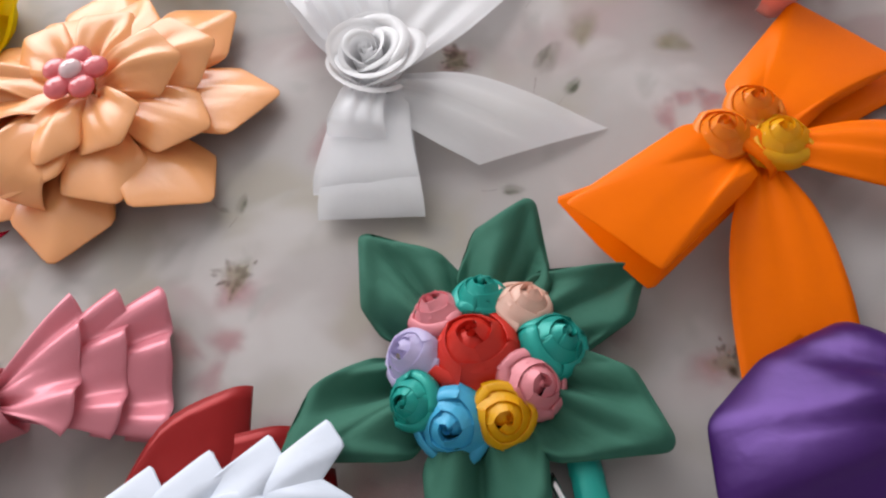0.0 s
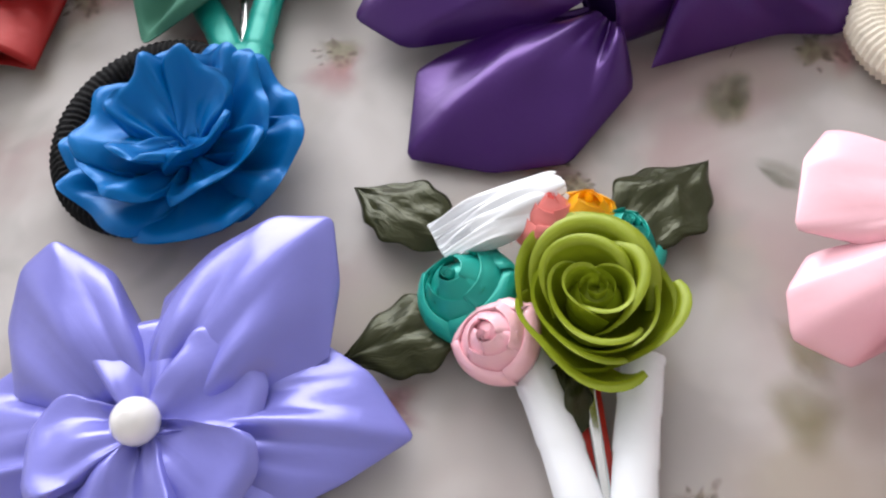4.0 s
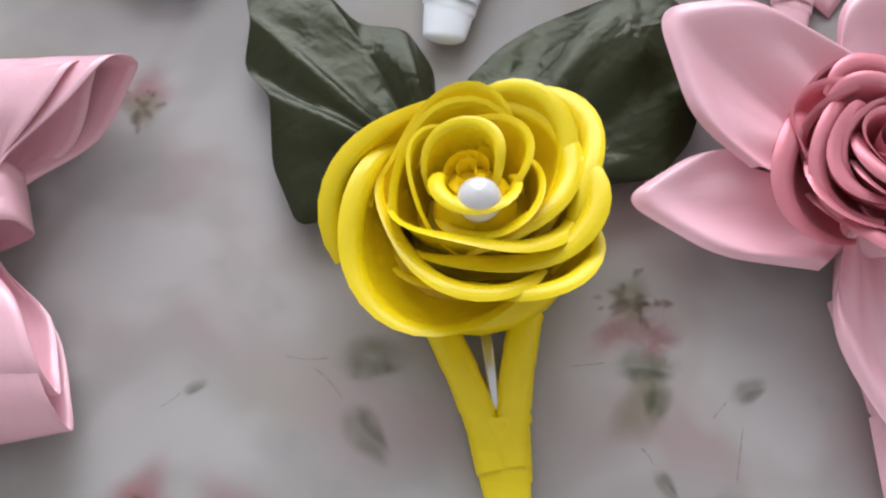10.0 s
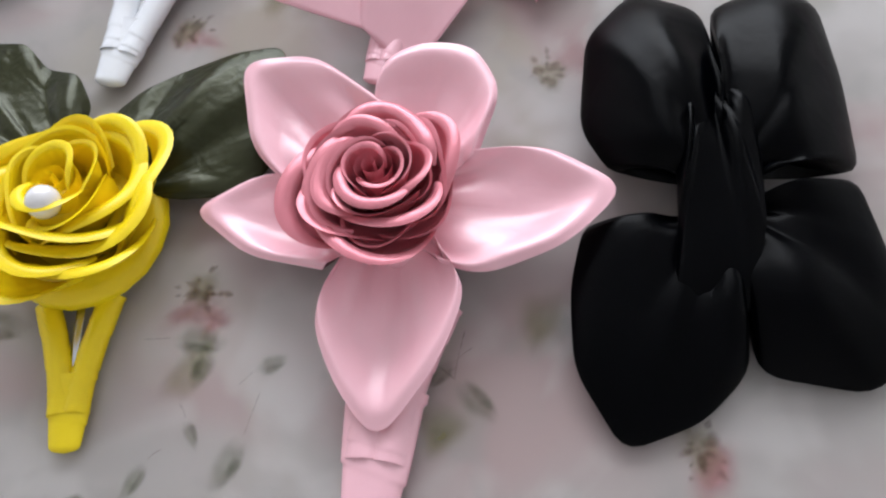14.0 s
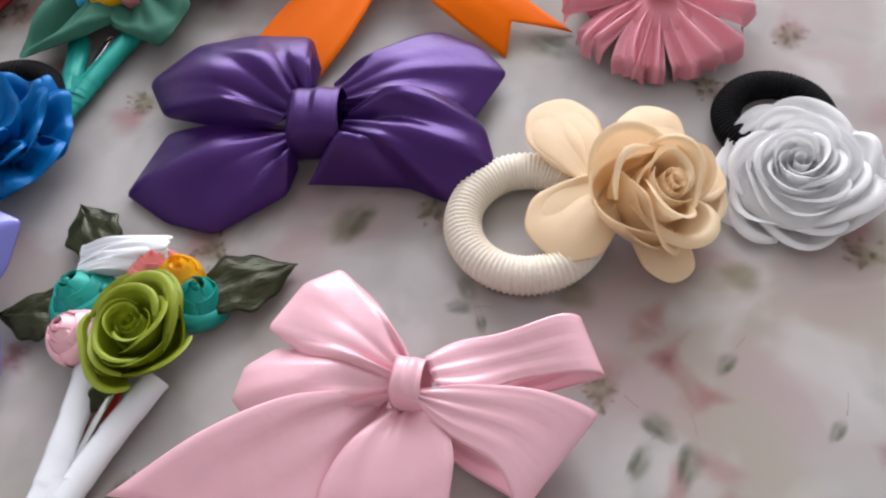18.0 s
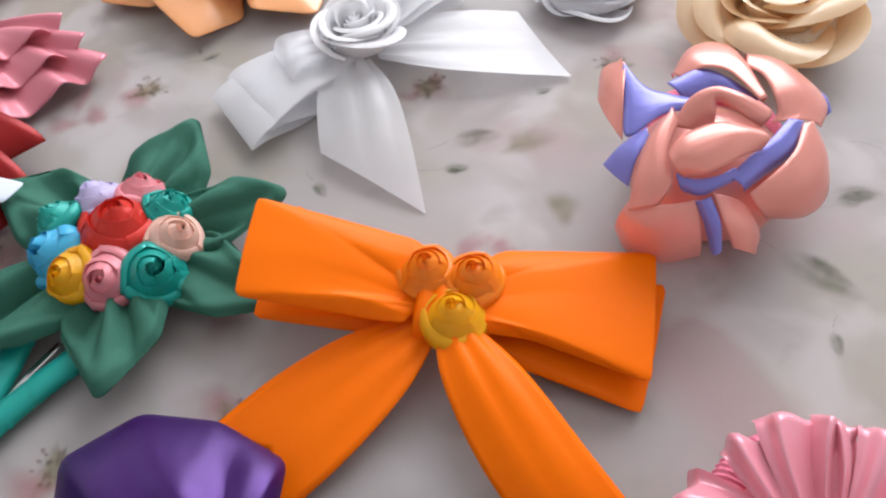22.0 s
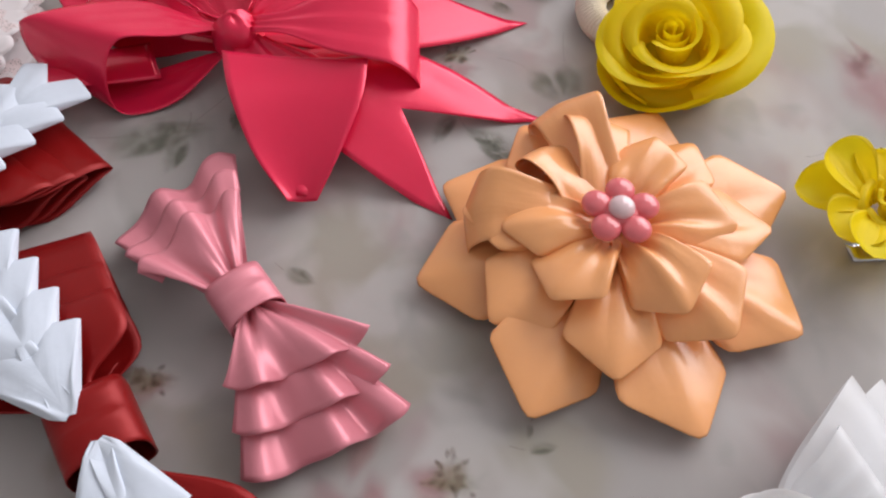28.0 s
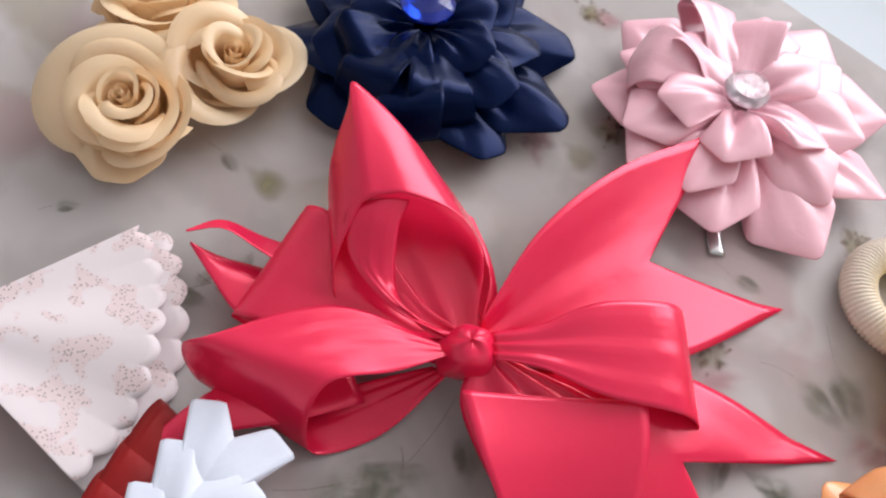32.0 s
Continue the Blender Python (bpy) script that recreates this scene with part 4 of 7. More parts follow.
def wrap_rose(parent, mat, c, R, H, rings=5, per=4, tilt=(0, 0), drop=0.45, hollow=0.08, seed=1, straight=0.5, step=0.18, skew=0.22, jit=1.0, base=0.1, oval=1.0, as_one="", nu=18, thick=0.012, flare=1.0, coil=1.0, wrinkle=0.0, power=1.4):
    """A rose of wound ribbon: every turn of folded edges stands a little over the one inside it, and slopes down under the next."""
    rnd = random.Random(seed)
    M = Matrix.Translation(c) @ Matrix.Rotation(radians(tilt[1]), 4, "Z") @ Matrix.Rotation(radians(tilt[0]), 4, "Y") @ Matrix.Rotation(radians(-tilt[1]), 4, "Z")
    W = R * (1 - hollow) / rings
    rows = (0.0, 0.6, 0.93, 1.0, 1.03, 1.1, 1.22, 1.4, 1.6, 1.8, 2.0)
    start = rnd.uniform(0, 2 * math.pi)
    sides = int((per + 0.38) * rings)
    fold = [(rnd.uniform(-1, 1), rnd.uniform(-1, 1), rnd.uniform(0, 6)) for _ in range(sides + 2)]
    side_ang = 2 * math.pi * rings / sides
    out = []

    def height(k):
        return H * (1 - drop * (min(k, rings) / max(1, rings - 1)) ** power)

    def rim(i, s_):
        """Radius and height of the folded edge on side i of the winding, s_ from -1 to 1 along it."""
        k = (i + 0.5 + s_ / 2) * side_ang / (2 * math.pi)
        half = min(side_ang / 2, radians(42))
        ch = 1 - straight + straight * 0.5 * (1 + math.cos(half)) / math.cos(half * s_)
        f0, f1, ph = fold[i]
        keep = 1 - s_ ** 4
        r = (R * hollow + W * k) * ch + W * (skew * s_ * 0.6 + 0.10 * jit * f0 * keep)
        z = height(k) + step * (0.45 * jit * f1 * keep - 0.35 * s_) + wrinkle * step * math.sin(5 * s_ + ph) * keep
        gone = sm((k - (rings - 0.42)) / 0.4)
        return k, r - 0.7 * W * gone, z - 0.5 * step * gone

    for i in range(sides):
        def f(u, v, i=i):
            s_ = 2 * u - 1
            a = start + (i + 0.5 + s_ / 2 * 1.04) * side_ang
            k, re, ze = rim(i, s_)
            q = rows[min(len(rows) - 1, int(round(v * (len(rows) - 1))))]
            ph = fold[i][2]
            if q <= 1:
                r, z = re - 0.10 * W * (1 - q), ze - (1 - q) * (step * 1.2 + 0.08 * H)
            else:
                q -= 1
                low = height(k + 1) - step * 1.1
                r, z = re + W * 1.3 * q, mixv(ze, low, min(1.0, q * 1.3) ** 0.85) - 0.2 * max(0.0, q - 0.77)
                last = sm((k - (rings - 1.1)) / 0.3)
                if last > 0:
                    r2 = re + W * flare * math.sin(min(1.0, q * 1.35) * math.pi / 2) - 0.35 * W * max(0.0, q - 0.7)
                    r, z = mixv(r, r2, last), mixv(z, mixv(ze, base, q ** 1.5), last)
                z += 0.10 * W * math.sin(math.pi * q) * (1 - 0.5 * s_ * s_)
                r += wrinkle * 0.2 * W * math.sin(6 * s_ + ph) * math.sin(math.pi * q)
            return M @ V3((r * math.cos(a), r * math.sin(a) * oval, z))

        out.append(grid(f, max(8, nu // 2), len(rows) - 1))

    def g(u, v):
        a = u * 2.2 * 2 * math.pi
        r = max(R * hollow, 0.12 * R) * 1.15 * (0.12 + 0.88 * u)
        return M @ V3((r * math.cos(a), r * math.sin(a) * oval, H * coil * (0.3 + (0.72 - 0.05 * u) * v)))

    core = grid(g, 44, 4)
    body = mesh_part(as_one or "rolled_middle", *core[:2], mat, parent, "", core[2], True, thick)
    for v_, f_, u_ in out:
        mesh_part("petal", v_, f_, mat, body if as_one else parent, "", u_, True, thick)
    return body


def fan_layer(name, parent, mat, root, a, b, ph=0.0, wave=0.3, waves=1.7, pleat=0.22, pinch=0.16, hump=0.3, label=""):
    """A flat gathered ribbon loop that fans out from the knot to a waving folded edge a-b, and returns below."""
    root, a, b = V3(root), V3(a), V3(b)
    mid, half = (a + b) / 2, (b - a) / 2
    d = mid - root

    def f(u, v):
        k = 2 * v - 1
        out = min(1.0, u / 0.78)
        back = max(0.0, (u - 0.78) / 0.22)
        reach = out - 0.30 * back
        w = pinch + (1 - pinch) * reach ** 0.85
        p = root + d * reach + half * w * k
        p += d.normalized() * (0.12 * math.sin(waves * math.pi * k + ph) - 0.5 * k ** 6) * reach ** 3
        p.z += hump * math.sin(math.pi * reach * 0.8) * (1 - back)
        p.z += wave * reach ** 1.6 * (math.sin(waves * math.pi * k + ph) + 0.25 * math.sin(1.7 * waves * math.pi * k + 2 * ph)) * (1 - 0.7 * k ** 4)
        p.z += pleat * (1 - reach) ** 0.8 * gather(k, 2.4, ph)
        p.z -= 0.16 * math.sin(back * math.pi / 2) * 1.6
        p.z = max(p.z, 0.05)
        return p

    return sheet(name, f, 34, 40, mat, parent, label, 0.015)


def ring(name, parent, mat, near, far, nu=60, nv=18, label="", pleat=0.0):
    """A wide ribbon loop given by its two edges."""
    P = [(V3(a) + V3(b)) / 2 for a, b in zip(near, far)]
    W = [(V3(b) - V3(a)) / 2 for a, b in zip(near, far)]
    return strip(name, parent, mat, P, W, nu, nv, label, pleat=pleat, ends="both")


def soft_rose(parent, mat, c, R, H, tilt=(0, 0), seed=1, counts=(2, 3, 4, 4), roll=1.0, wavy=1.0, drop=0.45, spread=1.0):
    """A rose of broad soft petals: each one a bowl whose upper edge rolls over outwards, one end tucked behind its neighbour."""
    rnd = random.Random(seed)
    M = Matrix.Translation(c) @ Matrix.Rotation(radians(tilt[1]), 4, "Z") @ Matrix.Rotation(radians(tilt[0]), 4, "Y") @ Matrix.Rotation(radians(-tilt[1]), 4, "Z")

    def core(u, v):
        a = u * 2.3 * 2 * math.pi
        r = R * (0.03 + 0.15 * u) * (0.85 + 0.3 * v)
        return M @ V3((r * math.cos(a), r * math.sin(a), H * (0.3 + (0.66 - 0.10 * u) * v)))

    v_, f_, u_ = grid(core, 60, 6)
    mesh_part("furled_middle", v_, f_, mat, parent, "", u_, True)
    for k, n in enumerate(counts):
        t = (k + 1) / len(counts)
        st = rnd.uniform(0, 360)
        for i in range(n):
            ang = st + 360 * i / n + rnd.uniform(-16, 16)
            half = radians(min(120, 360 / n * rnd.uniform(0.72, 0.92)))
            rk = R * (0.12 + 0.60 * t * spread) * rnd.uniform(0.94, 1.06)
            top = H * (1 - drop * t ** 1.5) * rnd.uniform(0.92, 1.06)
            cr = R * 0.13 * roll * (0.45 + 0.75 * t) * rnd.uniform(0.75, 1.25)
            a1, a2, wv = rnd.uniform(0, 6), rnd.uniform(0, 6), 0.045 * R * wavy * (0.4 + t)
            turn = rnd.uniform(1.9, 2.9)

            def f(u, v, ang=ang, half=half, rk=rk, top=top, cr=cr, a1=a1, a2=a2, wv=wv, turn=turn, t=t):
                s = 2 * u - 1
                a = radians(ang) + s * half * (0.6 + 0.4 * min(1, v * 1.6))
                side = abs(s) ** 3
                q = min(1.0, v / 0.6)
                up = math.sin(q * math.pi / 2)
                r = rk * (0.30 + 0.70 * up ** 0.8) + 0.07 * R * s - 0.10 * rk * side
                hi = top * (1 - 0.30 * side) + wv * math.sin(3.1 * s + a2)
                z = 0.15 + (hi - 0.15) * q ** 1.35
                r += wv * math.sin(3.7 * s + a1) * q ** 2
                if v > 0.6:
                    th = (v - 0.6) / 0.4 * turn * (0.55 + 0.45 * math.cos(1.3 * s + a1))
                    c_ = cr * (1 - 0.5 * side)
                    r += c_ * (1 - math.cos(th)) + c_ * 0.5 * (v - 0.6) / 0.4
                    z += c_ * 0.8 * math.sin(th)
                return M @ V3((r * math.cos(a), r * math.sin(a), z))

            v_, f_, u_ = grid(f, 22, 18)
            mesh_part("petal", v_, f_, mat, parent, "", u_, True)

# ---- bows and flowers, first row ----
def orange_bow():
    c = (4.9, 17.2)
    t = thing("ribbon_bow", "orange satin ribbon bow with three small roses on its knot", "hair bow", *c)
    L = at(*c)
    tail("ribbon_tail", t, ORANGE, L(5.2, 16.7, 1.2), L(4.0, 10.0, 0.3), L(7.5, 10.7, 0.25), 0.25, pinch=0.22, notch=0.7, arch=0.08, pleat=0.1)
    tail("ribbon_tail", t, ORANGE, L(5.6, 17.1, 1.5), L(12.0, 15.6, 0.25), L(13.3, 18.2, 0.3), 0.75, pinch=0.3, notch=0.7, arch=0.25, bend=-0.25, pleat=0.1)
    # each loop: the lower turn, then the upper one with its folded end
    lobe("loop_back", t, ORANGE, L(4.4, 16.7, 0.9), [L(3.6, 17.6, 0.9), L(-1.2, 15.4, 1.4), L(0.2, 13.7, 1.1), L(1.6, 12.4, 0.8), L(4.9, 15.8, 0.8)], 0.2, 0.8, 0.05, 1.5, crease=0.03)
    lobe("loop_back", t, ORANGE, L(5.4, 17.6, 0.9), [L(7.0, 17.6, 0.8), L(10.6, 20.1, 0.3), L(9.2, 21.8, 0.4), L(7.8, 23.4, 0.5), L(4.6, 19.4, 0.9)], 0.2, 0.8, 0.05, 1.5, crease=0.03)
    lobe("bow_loop", t, ORANGE, L(4.5, 16.8, 1.6), [L(4.4, 18.2, 1.6), L(2.8, 17.7, 1.9), L(-0.9, 14.3, 2.8), L(0.5, 13.2, 2.7), L(1.8, 12.2, 2.4), L(4.6, 15.4, 1.7), L(5.0, 16.0, 1.6)], 0.4, 0.55, 0.10, 1.8, belly=0.0, crease=0.015, seed=0.7, nv=56)
    lobe("bow_loop", t, ORANGE, L(5.3, 17.6, 1.6), [L(6.3, 17.4, 1.5), L(7.4, 18.6, 1.4), L(10.3, 20.6, 1.1), L(8.7, 22.1, 1.2), L(7.1, 23.5, 1.3), L(4.4, 19.8, 1.4), L(4.5, 18.6, 1.5)], 0.4, 0.55, 0.10, 1.8, belly=0.0, crease=0.015, seed=1.9, nv=56)
    band("knot", t, ORANGE, (0, 0), 50, 1.3, 2.3, 2.0)
    mini_rose(t, ORANGE_R, *L(4.05, 17.35, 2.6), 0.85, seed=2, label="small orange ribbon rose")
    mini_rose(t, ORANGE_R, *L(5.05, 18.35, 2.6), 0.85, seed=3, label="small orange ribbon rose")
    mini_rose(t, GOLD, *L(5.75, 17.2, 2.5), 0.9, seed=4, label="small golden yellow ribbon rose")


def white_bow():
    c = (-7.6, 21.2)
    t = thing("ribbon_bow", "white satin ribbon bow with a rolled rose in its middle", "hair bow", *c)
    L = at(*c)
    loop("bow_loop", t, ORGANZA, L(-7.5, 20.6, 1.1), L(-9.0, 15.3, 0.5), L(-5.4, 15.4, 0.45), 0.45, pinch=0.45, pleat=0.08, folds=1.5, fold=0.06)
    loop("bow_loop", t, ORGANZA, L(-7.5, 20.6, 1.0), L(-9.2, 16.1, 0.8), L(-5.6, 16.3, 0.7), 0.5, pinch=0.45, pleat=0.08, folds=1.5, fold=0.06)
    loop("small_curl", t, ORGANZA, L(-7.6, 20.2, 1.5), L(-8.8, 18.1, 1.3), L(-6.8, 17.9, 1.0), 0.6, pinch=0.5, fold=0.25)
    loop("bow_loop", t, ORGANZA, L(-7.9, 21.9, 1.2), L(-11.9, 25.6, 1.3), L(-8.2, 26.4, 1.1), 0.5, pinch=0.4, pleat=0.1, folds=1.8, fold=0.1)
    loop("bow_loop", t, ORGANZA, L(-7.9, 21.9, 1.0), L(-11.7, 26.6, 1.0), L(-8.0, 27.3, 0.9), 0.4, pinch=0.4, pleat=0.08, folds=1.8, fold=0.08)
    loop("small_curl", t, ORGANZA, L(-8.0, 22.0, 1.5), L(-10.4, 24.2, 1.8), L(-8.2, 24.8, 1.5), 0.7, pinch=0.5, fold=0.3)
    tail("ribbon_tail", t, ORGANZA, L(-7.1, 21.6, 1.0), L(-6.0, 28.0, 0.25), L(-1.9, 26.9, 0.2), 0.3, pinch=0.35, arch=0.1, slant=0.3)
    tail("ribbon_tail", t, ORGANZA, L(-7.0, 20.6, 1.0), L(-2.8, 17.0, 0.25), L(-0.2, 19.5, 0.3), 0.5, pinch=0.4, arch=0.12, slant=1.0)
    soft_rose(t, WHITE_SOFT, L(-7.6, 21.2, 0.7), 2.0, 1.9, (0, 0), 11, (2, 2, 3, 3), roll=0.8, wavy=0.7, drop=0.3)


def green_flower():
    c = (-3.5, 10.0)
    t = thing("flower_hair_clip", "sea-green cotton flower hair clip with a heap of coloured ribbon roses", "hair clip", *c)
    L = at(*c)
    for i, (x, y, z, w) in enumerate(((-7.2, 14.2, 1.3, 3.2), (-1.9, 15.4, 1.3, 3.0), (1.5, 13.4, 0.5, 2.9), (1.9, 7.6, 1.2, 3.4), (-2.7, 3.7, 1.0, 3.5), (-8.9, 7.1, 1.0, 3.4))):
        tip = V3(L(x, y, z))
        d = V3((tip.x, tip.y, 0))
        n = V3((-d.y, d.x, 0)).normalized() * w / 2
        up = V3((0, 0, 1.0))
        q = 0.12 * math.sin(i * 2.3)
        lobe("petal", t, GREEN, d * 0.2 + up * 1.1, [d * 0.22 + n * 0.55 + up * 0.8, d * 0.45 + n * 1.0 + up * 0.9, d * (0.64 + q) + n * 0.96 + up * 1.25, d * 1.0 + n * 0.10 + up * (z + 0.15), d * 1.0 - n * 0.10 + up * z,
                                      d * (0.64 - q) - n * 0.96 + up * 1.0, d * 0.45 - n * 1.0 + up * 0.8, d * 0.22 - n * 0.55 + up * 0.8], 0.42, 0.6, 0.55, 2.2 + 0.5 * (i % 2), dish=0.25, belly=0.5, seed=i * 1.7 + 0.4, crease=0.14, nu=44, nv=60, soft=0.02, reach=0.36, rim=0.16)
    ball("backing", t, GREEN, 0, 0, 0.85, 2.1, 0.35)
    for i, (x, y, r, mat, lab) in enumerate(((-3.5, 10.15, 1.25, ROSE_RED, "large red ribbon rose"), (-4.55, 11.25, 0.78, ROSY_P, "pink ribbon rose"), (-5.15, 9.95, 0.82, LILAC_P, "pale lilac ribbon rose"),
                                             (-3.35, 11.75, 0.75, TEAL, "teal ribbon rose"), (-2.15, 11.5, 0.82, PEACH_P, "pale peach ribbon rose"), (-1.35, 10.45, 0.95, TEAL, "teal ribbon rose"),
                                             (-1.9, 9.2, 0.92, ROSY_P, "pink ribbon rose"), (-2.65, 8.3, 0.82, GOLD, "golden yellow ribbon rose"), (-3.95, 8.15, 1.0, SKY, "sky-blue ribbon rose"),
                                             (-5.05, 8.6, 0.75, TEAL, "teal ribbon rose"))):
        lx, ly, _ = L(x, y)
        lean = 8 if i == 0 else 30
        mini_rose(t, mat, lx, ly, 2.75 if i == 0 else 2.35, r, seed=20 + i, label=lab, tilt=(lean, math.degrees(math.atan2(ly, lx))))
    wrapped_clip(t, TEAL, L(-2.2, 6.0, 0.5), L(-0.6, 8.0, 0.5), L(0.7, 3.0, 0.4), 0.42)


def purple_bow():
    c = (10.2, 8.2)
    t = thing("ribbon_bow", "deep purple satin ribbon bow with a flat wrapped knot", "hair bow", *c)
    L = at(*c)
    lobe("bow_loop", t, PURPLE, L(9.7, 9.6, 1.3), [L(9.4, 11.6, 1.2), L(10.4, 14.6, 1.0), L(12.1, 15.0, 0.8), L(13.6, 14.6, 0.6), L(14.2, 11.6, 0.7), L(12.0, 10.0, 0.9)], 0.9, 0.7, 0.22, 2.2, seed=1.0, soft=0.02)
    lobe("bow_loop", t, PURPLE, L(9.7, 7.3, 1.2), [L(6.4, 6.0, 0.9), L(5.2, 4.9, 0.6), L(5.9, 2.2, 0.25), L(8.2, 2.3, 0.25), L(10.0, 3.0, 0.35), L(11.0, 5.6, 0.6), L(10.6, 6.6, 0.8)], 0.75, 0.6, 0.32, 2.2, seed=2.4)
    lobe("bow_loop", t, PURPLE, L(9.2, 8.1, 1.6), [L(8.6, 10.0, 1.6), L(6.7, 11.3, 1.2), L(4.4, 10.2, 1.0), L(2.8, 8.4, 0.9), L(2.9, 6.0, 1.0), L(4.8, 5.2, 1.0), L(8.2, 6.5, 1.2)], 1.2, 0.8, 0.36, 3.0, seed=3.3, crease=0.16, nv=60, soft=0.022)
    lobe("bow_loop", t, PURPLE, L(11.2, 8.5, 1.7), [L(11.9, 10.6, 1.5), L(13.6, 11.8, 1.4), L(15.0, 11.6, 1.2), L(16.4, 10.5, 0.9), L(15.7, 8.7, 0.5), L(14.2, 8.4, 0.5), L(12.8, 7.5, 0.5), L(11.2, 6.3, 0.6)], 1.2, 0.75, 0.36, 3.0, seed=4.6, crease=0.16, nv=60, soft=0.022)
    band("knot", t, PURPLE, (0, 0), 40, 1.9, 2.3, 2.5)


def dusty_bow():
    c = (-18.1, 8.3)
    t = thing("ribbon_bow_tie", "dusty pink satin bow tie of three stacked ribbon layers", "hair bow", *c)
    L = at(*c)
    for k in range(3):
        fan_layer("bow_loop", t, DUSTY, L(-18.5, 8.0, 1.0 + 0.3 * k), L(-25.0 + 1.3 * k, 8.1 + 0.1 * k, 0.55 + 0.55 * k), L(-22.1 + 1.1 * k, 3.8 + 0.55 * k, 0.45 + 0.55 * k), 0.9 * k, 0.3, 2.1)
        fan_layer("bow_loop", t, DUSTY, L(-17.7, 8.6, 1.0 + 0.3 * k), L(-13.5 - 1.15 * k, 12.9 - 0.35 * k, 0.5 + 0.55 * k), L(-12.2 - 1.25 * k, 7.7 + 0.0 * k, 0.5 + 0.55 * k), 0.7 * k + 2.0, 0.36, 2.2)
    band("knot", t, DUSTY, (0, 0), 25, 1.7, 1.9, 2.2)


def chevron(t, L, px, py, d, n, z, seed):
    """One slanting white ribbon fold of the row along a red bow."""
    o = V3(L(px, py, z))
    up = V3((0, 0, 1))
    lobe("white_loop", t, WHITE_STRIP, o - d * 1.5 - n * 0.1, [o - d * 1.0 - n * 0.35, o + d * 0.5 - n * 0.25 + up * 0.1, o + d * 1.5 + n * 0.75, o + d * 1.15 + n * 1.7 - up * 0.15, o - d * 0.1 + n * 1.1 - up * 0.05, o - d * 1.3 + n * 0.5], 0.32, 0.3, 0.05, 1.5, belly=0.05, seed=seed * 1.3, crease=0.05, nu=22, nv=30, soft=0.015)


def red_white_bow():
    c = (-14.7, 3.8)
    t = thing("ribbon_bow_tie", "dark red layered satin bow with white ribbon loops along it", "hair bow", *c, group="red and white bow ties")
    L = at(*c)
    for k in range(3):
        loop("bow_loop", t, RED, L(-15.3, 3.5, 1.0 + 0.2 * k), L(-22.3 + 1.35 * k, 3.2 + 0.42 * k, 0.6 + 0.3 * k), L(-21.6 + 1.6 * k, -2.6 - 0.1 * k, 0.5 + 0.3 * k), 0.6, pinch=0.16, pleat=0.15, fold=0.12, seed=k)
        loop("bow_loop", t, RED, L(-14.1, 4.1, 1.0 + 0.2 * k), L(-7.4 - 1.3 * k, 7.0 + 1.1 * k, 0.5 + 0.3 * k), L(-6.2 - 1.5 * k, 2.4 - 0.25 * k, 0.5 + 0.3 * k), 0.6, pinch=0.16, pleat=0.15, fold=0.12, seed=k + 3)
    for s, x0, y0, x1, y1, hd in ((0, -20.3, 0.4, -16.3, 2.6, 0), (1, -8.0, 6.1, -12.6, 4.6, 0)):
        for k in range(4):
            u = k / 3
            px, py = mixv(x0, x1, u), mixv(y0, y1, u)
            d = V3((x0 - x1, y0 - y1, 0)).normalized()
            n = V3((-d.y, d.x, 0))
            for sg in (1, -1):
                chevron(t, L, px, py, d, n * sg, 1.9 + 0.14 * k, k + 7 * s)
    band("knot", t, RED, (0, 0), 20, 2.4, 2.4, 2.35)


def red_white_bow_far():
    c = (-24.0, -1.6)
    t = thing("ribbon_bow_tie", "dark red layered bow with white loops, beside the fuchsia bow", "hair bow", *c, group="red and white bow ties")
    L = at(*c)
    for k in range(3):
        loop("bow_loop", t, RED, L(-23.4, -2.0, 1.0 + 0.15 * k), L(-25.0 + 0.5 * k, 3.9 - 0.75 * k, 0.5 + 0.3 * k), L(-30.2 + 0.95 * k, 0.1 - 0.75 * k, 0.5 + 0.3 * k), 0.6, pinch=0.18, pleat=0.15, fold=0.12, seed=k)
        loop("bow_loop", t, RED, L(-22.8, -2.8, 1.0 + 0.15 * k), L(-21.6 - 0.4 * k, -8.2 + 0.8 * k, 0.5 + 0.3 * k), L(-17.0 - 0.8 * k, -4.6 + 0.2 * k, 0.5 + 0.3 * k), 0.6, pinch=0.18, pleat=0.15, fold=0.12, seed=k + 3)
    for k in range(4):
        u = k / 3
        px, py = mixv(-27.6, -24.6, u), mixv(1.6, -1.0, u)
        d = V3((-0.75, 0.66, 0))
        n = V3((-d.y, d.x, 0))
        for sg in (1, -1):
            chevron(t, L, px, py, d, n * sg, 1.9 + 0.14 * k, k + 3)
    band("knot", t, RED, L(-23.1, -2.4)[:2], 130, 2.2, 2.4, 2.2)


orange_bow(); white_bow(); green_flower(); purple_bow(); dusty_bow(); red_white_bow(); red_white_bow_far()

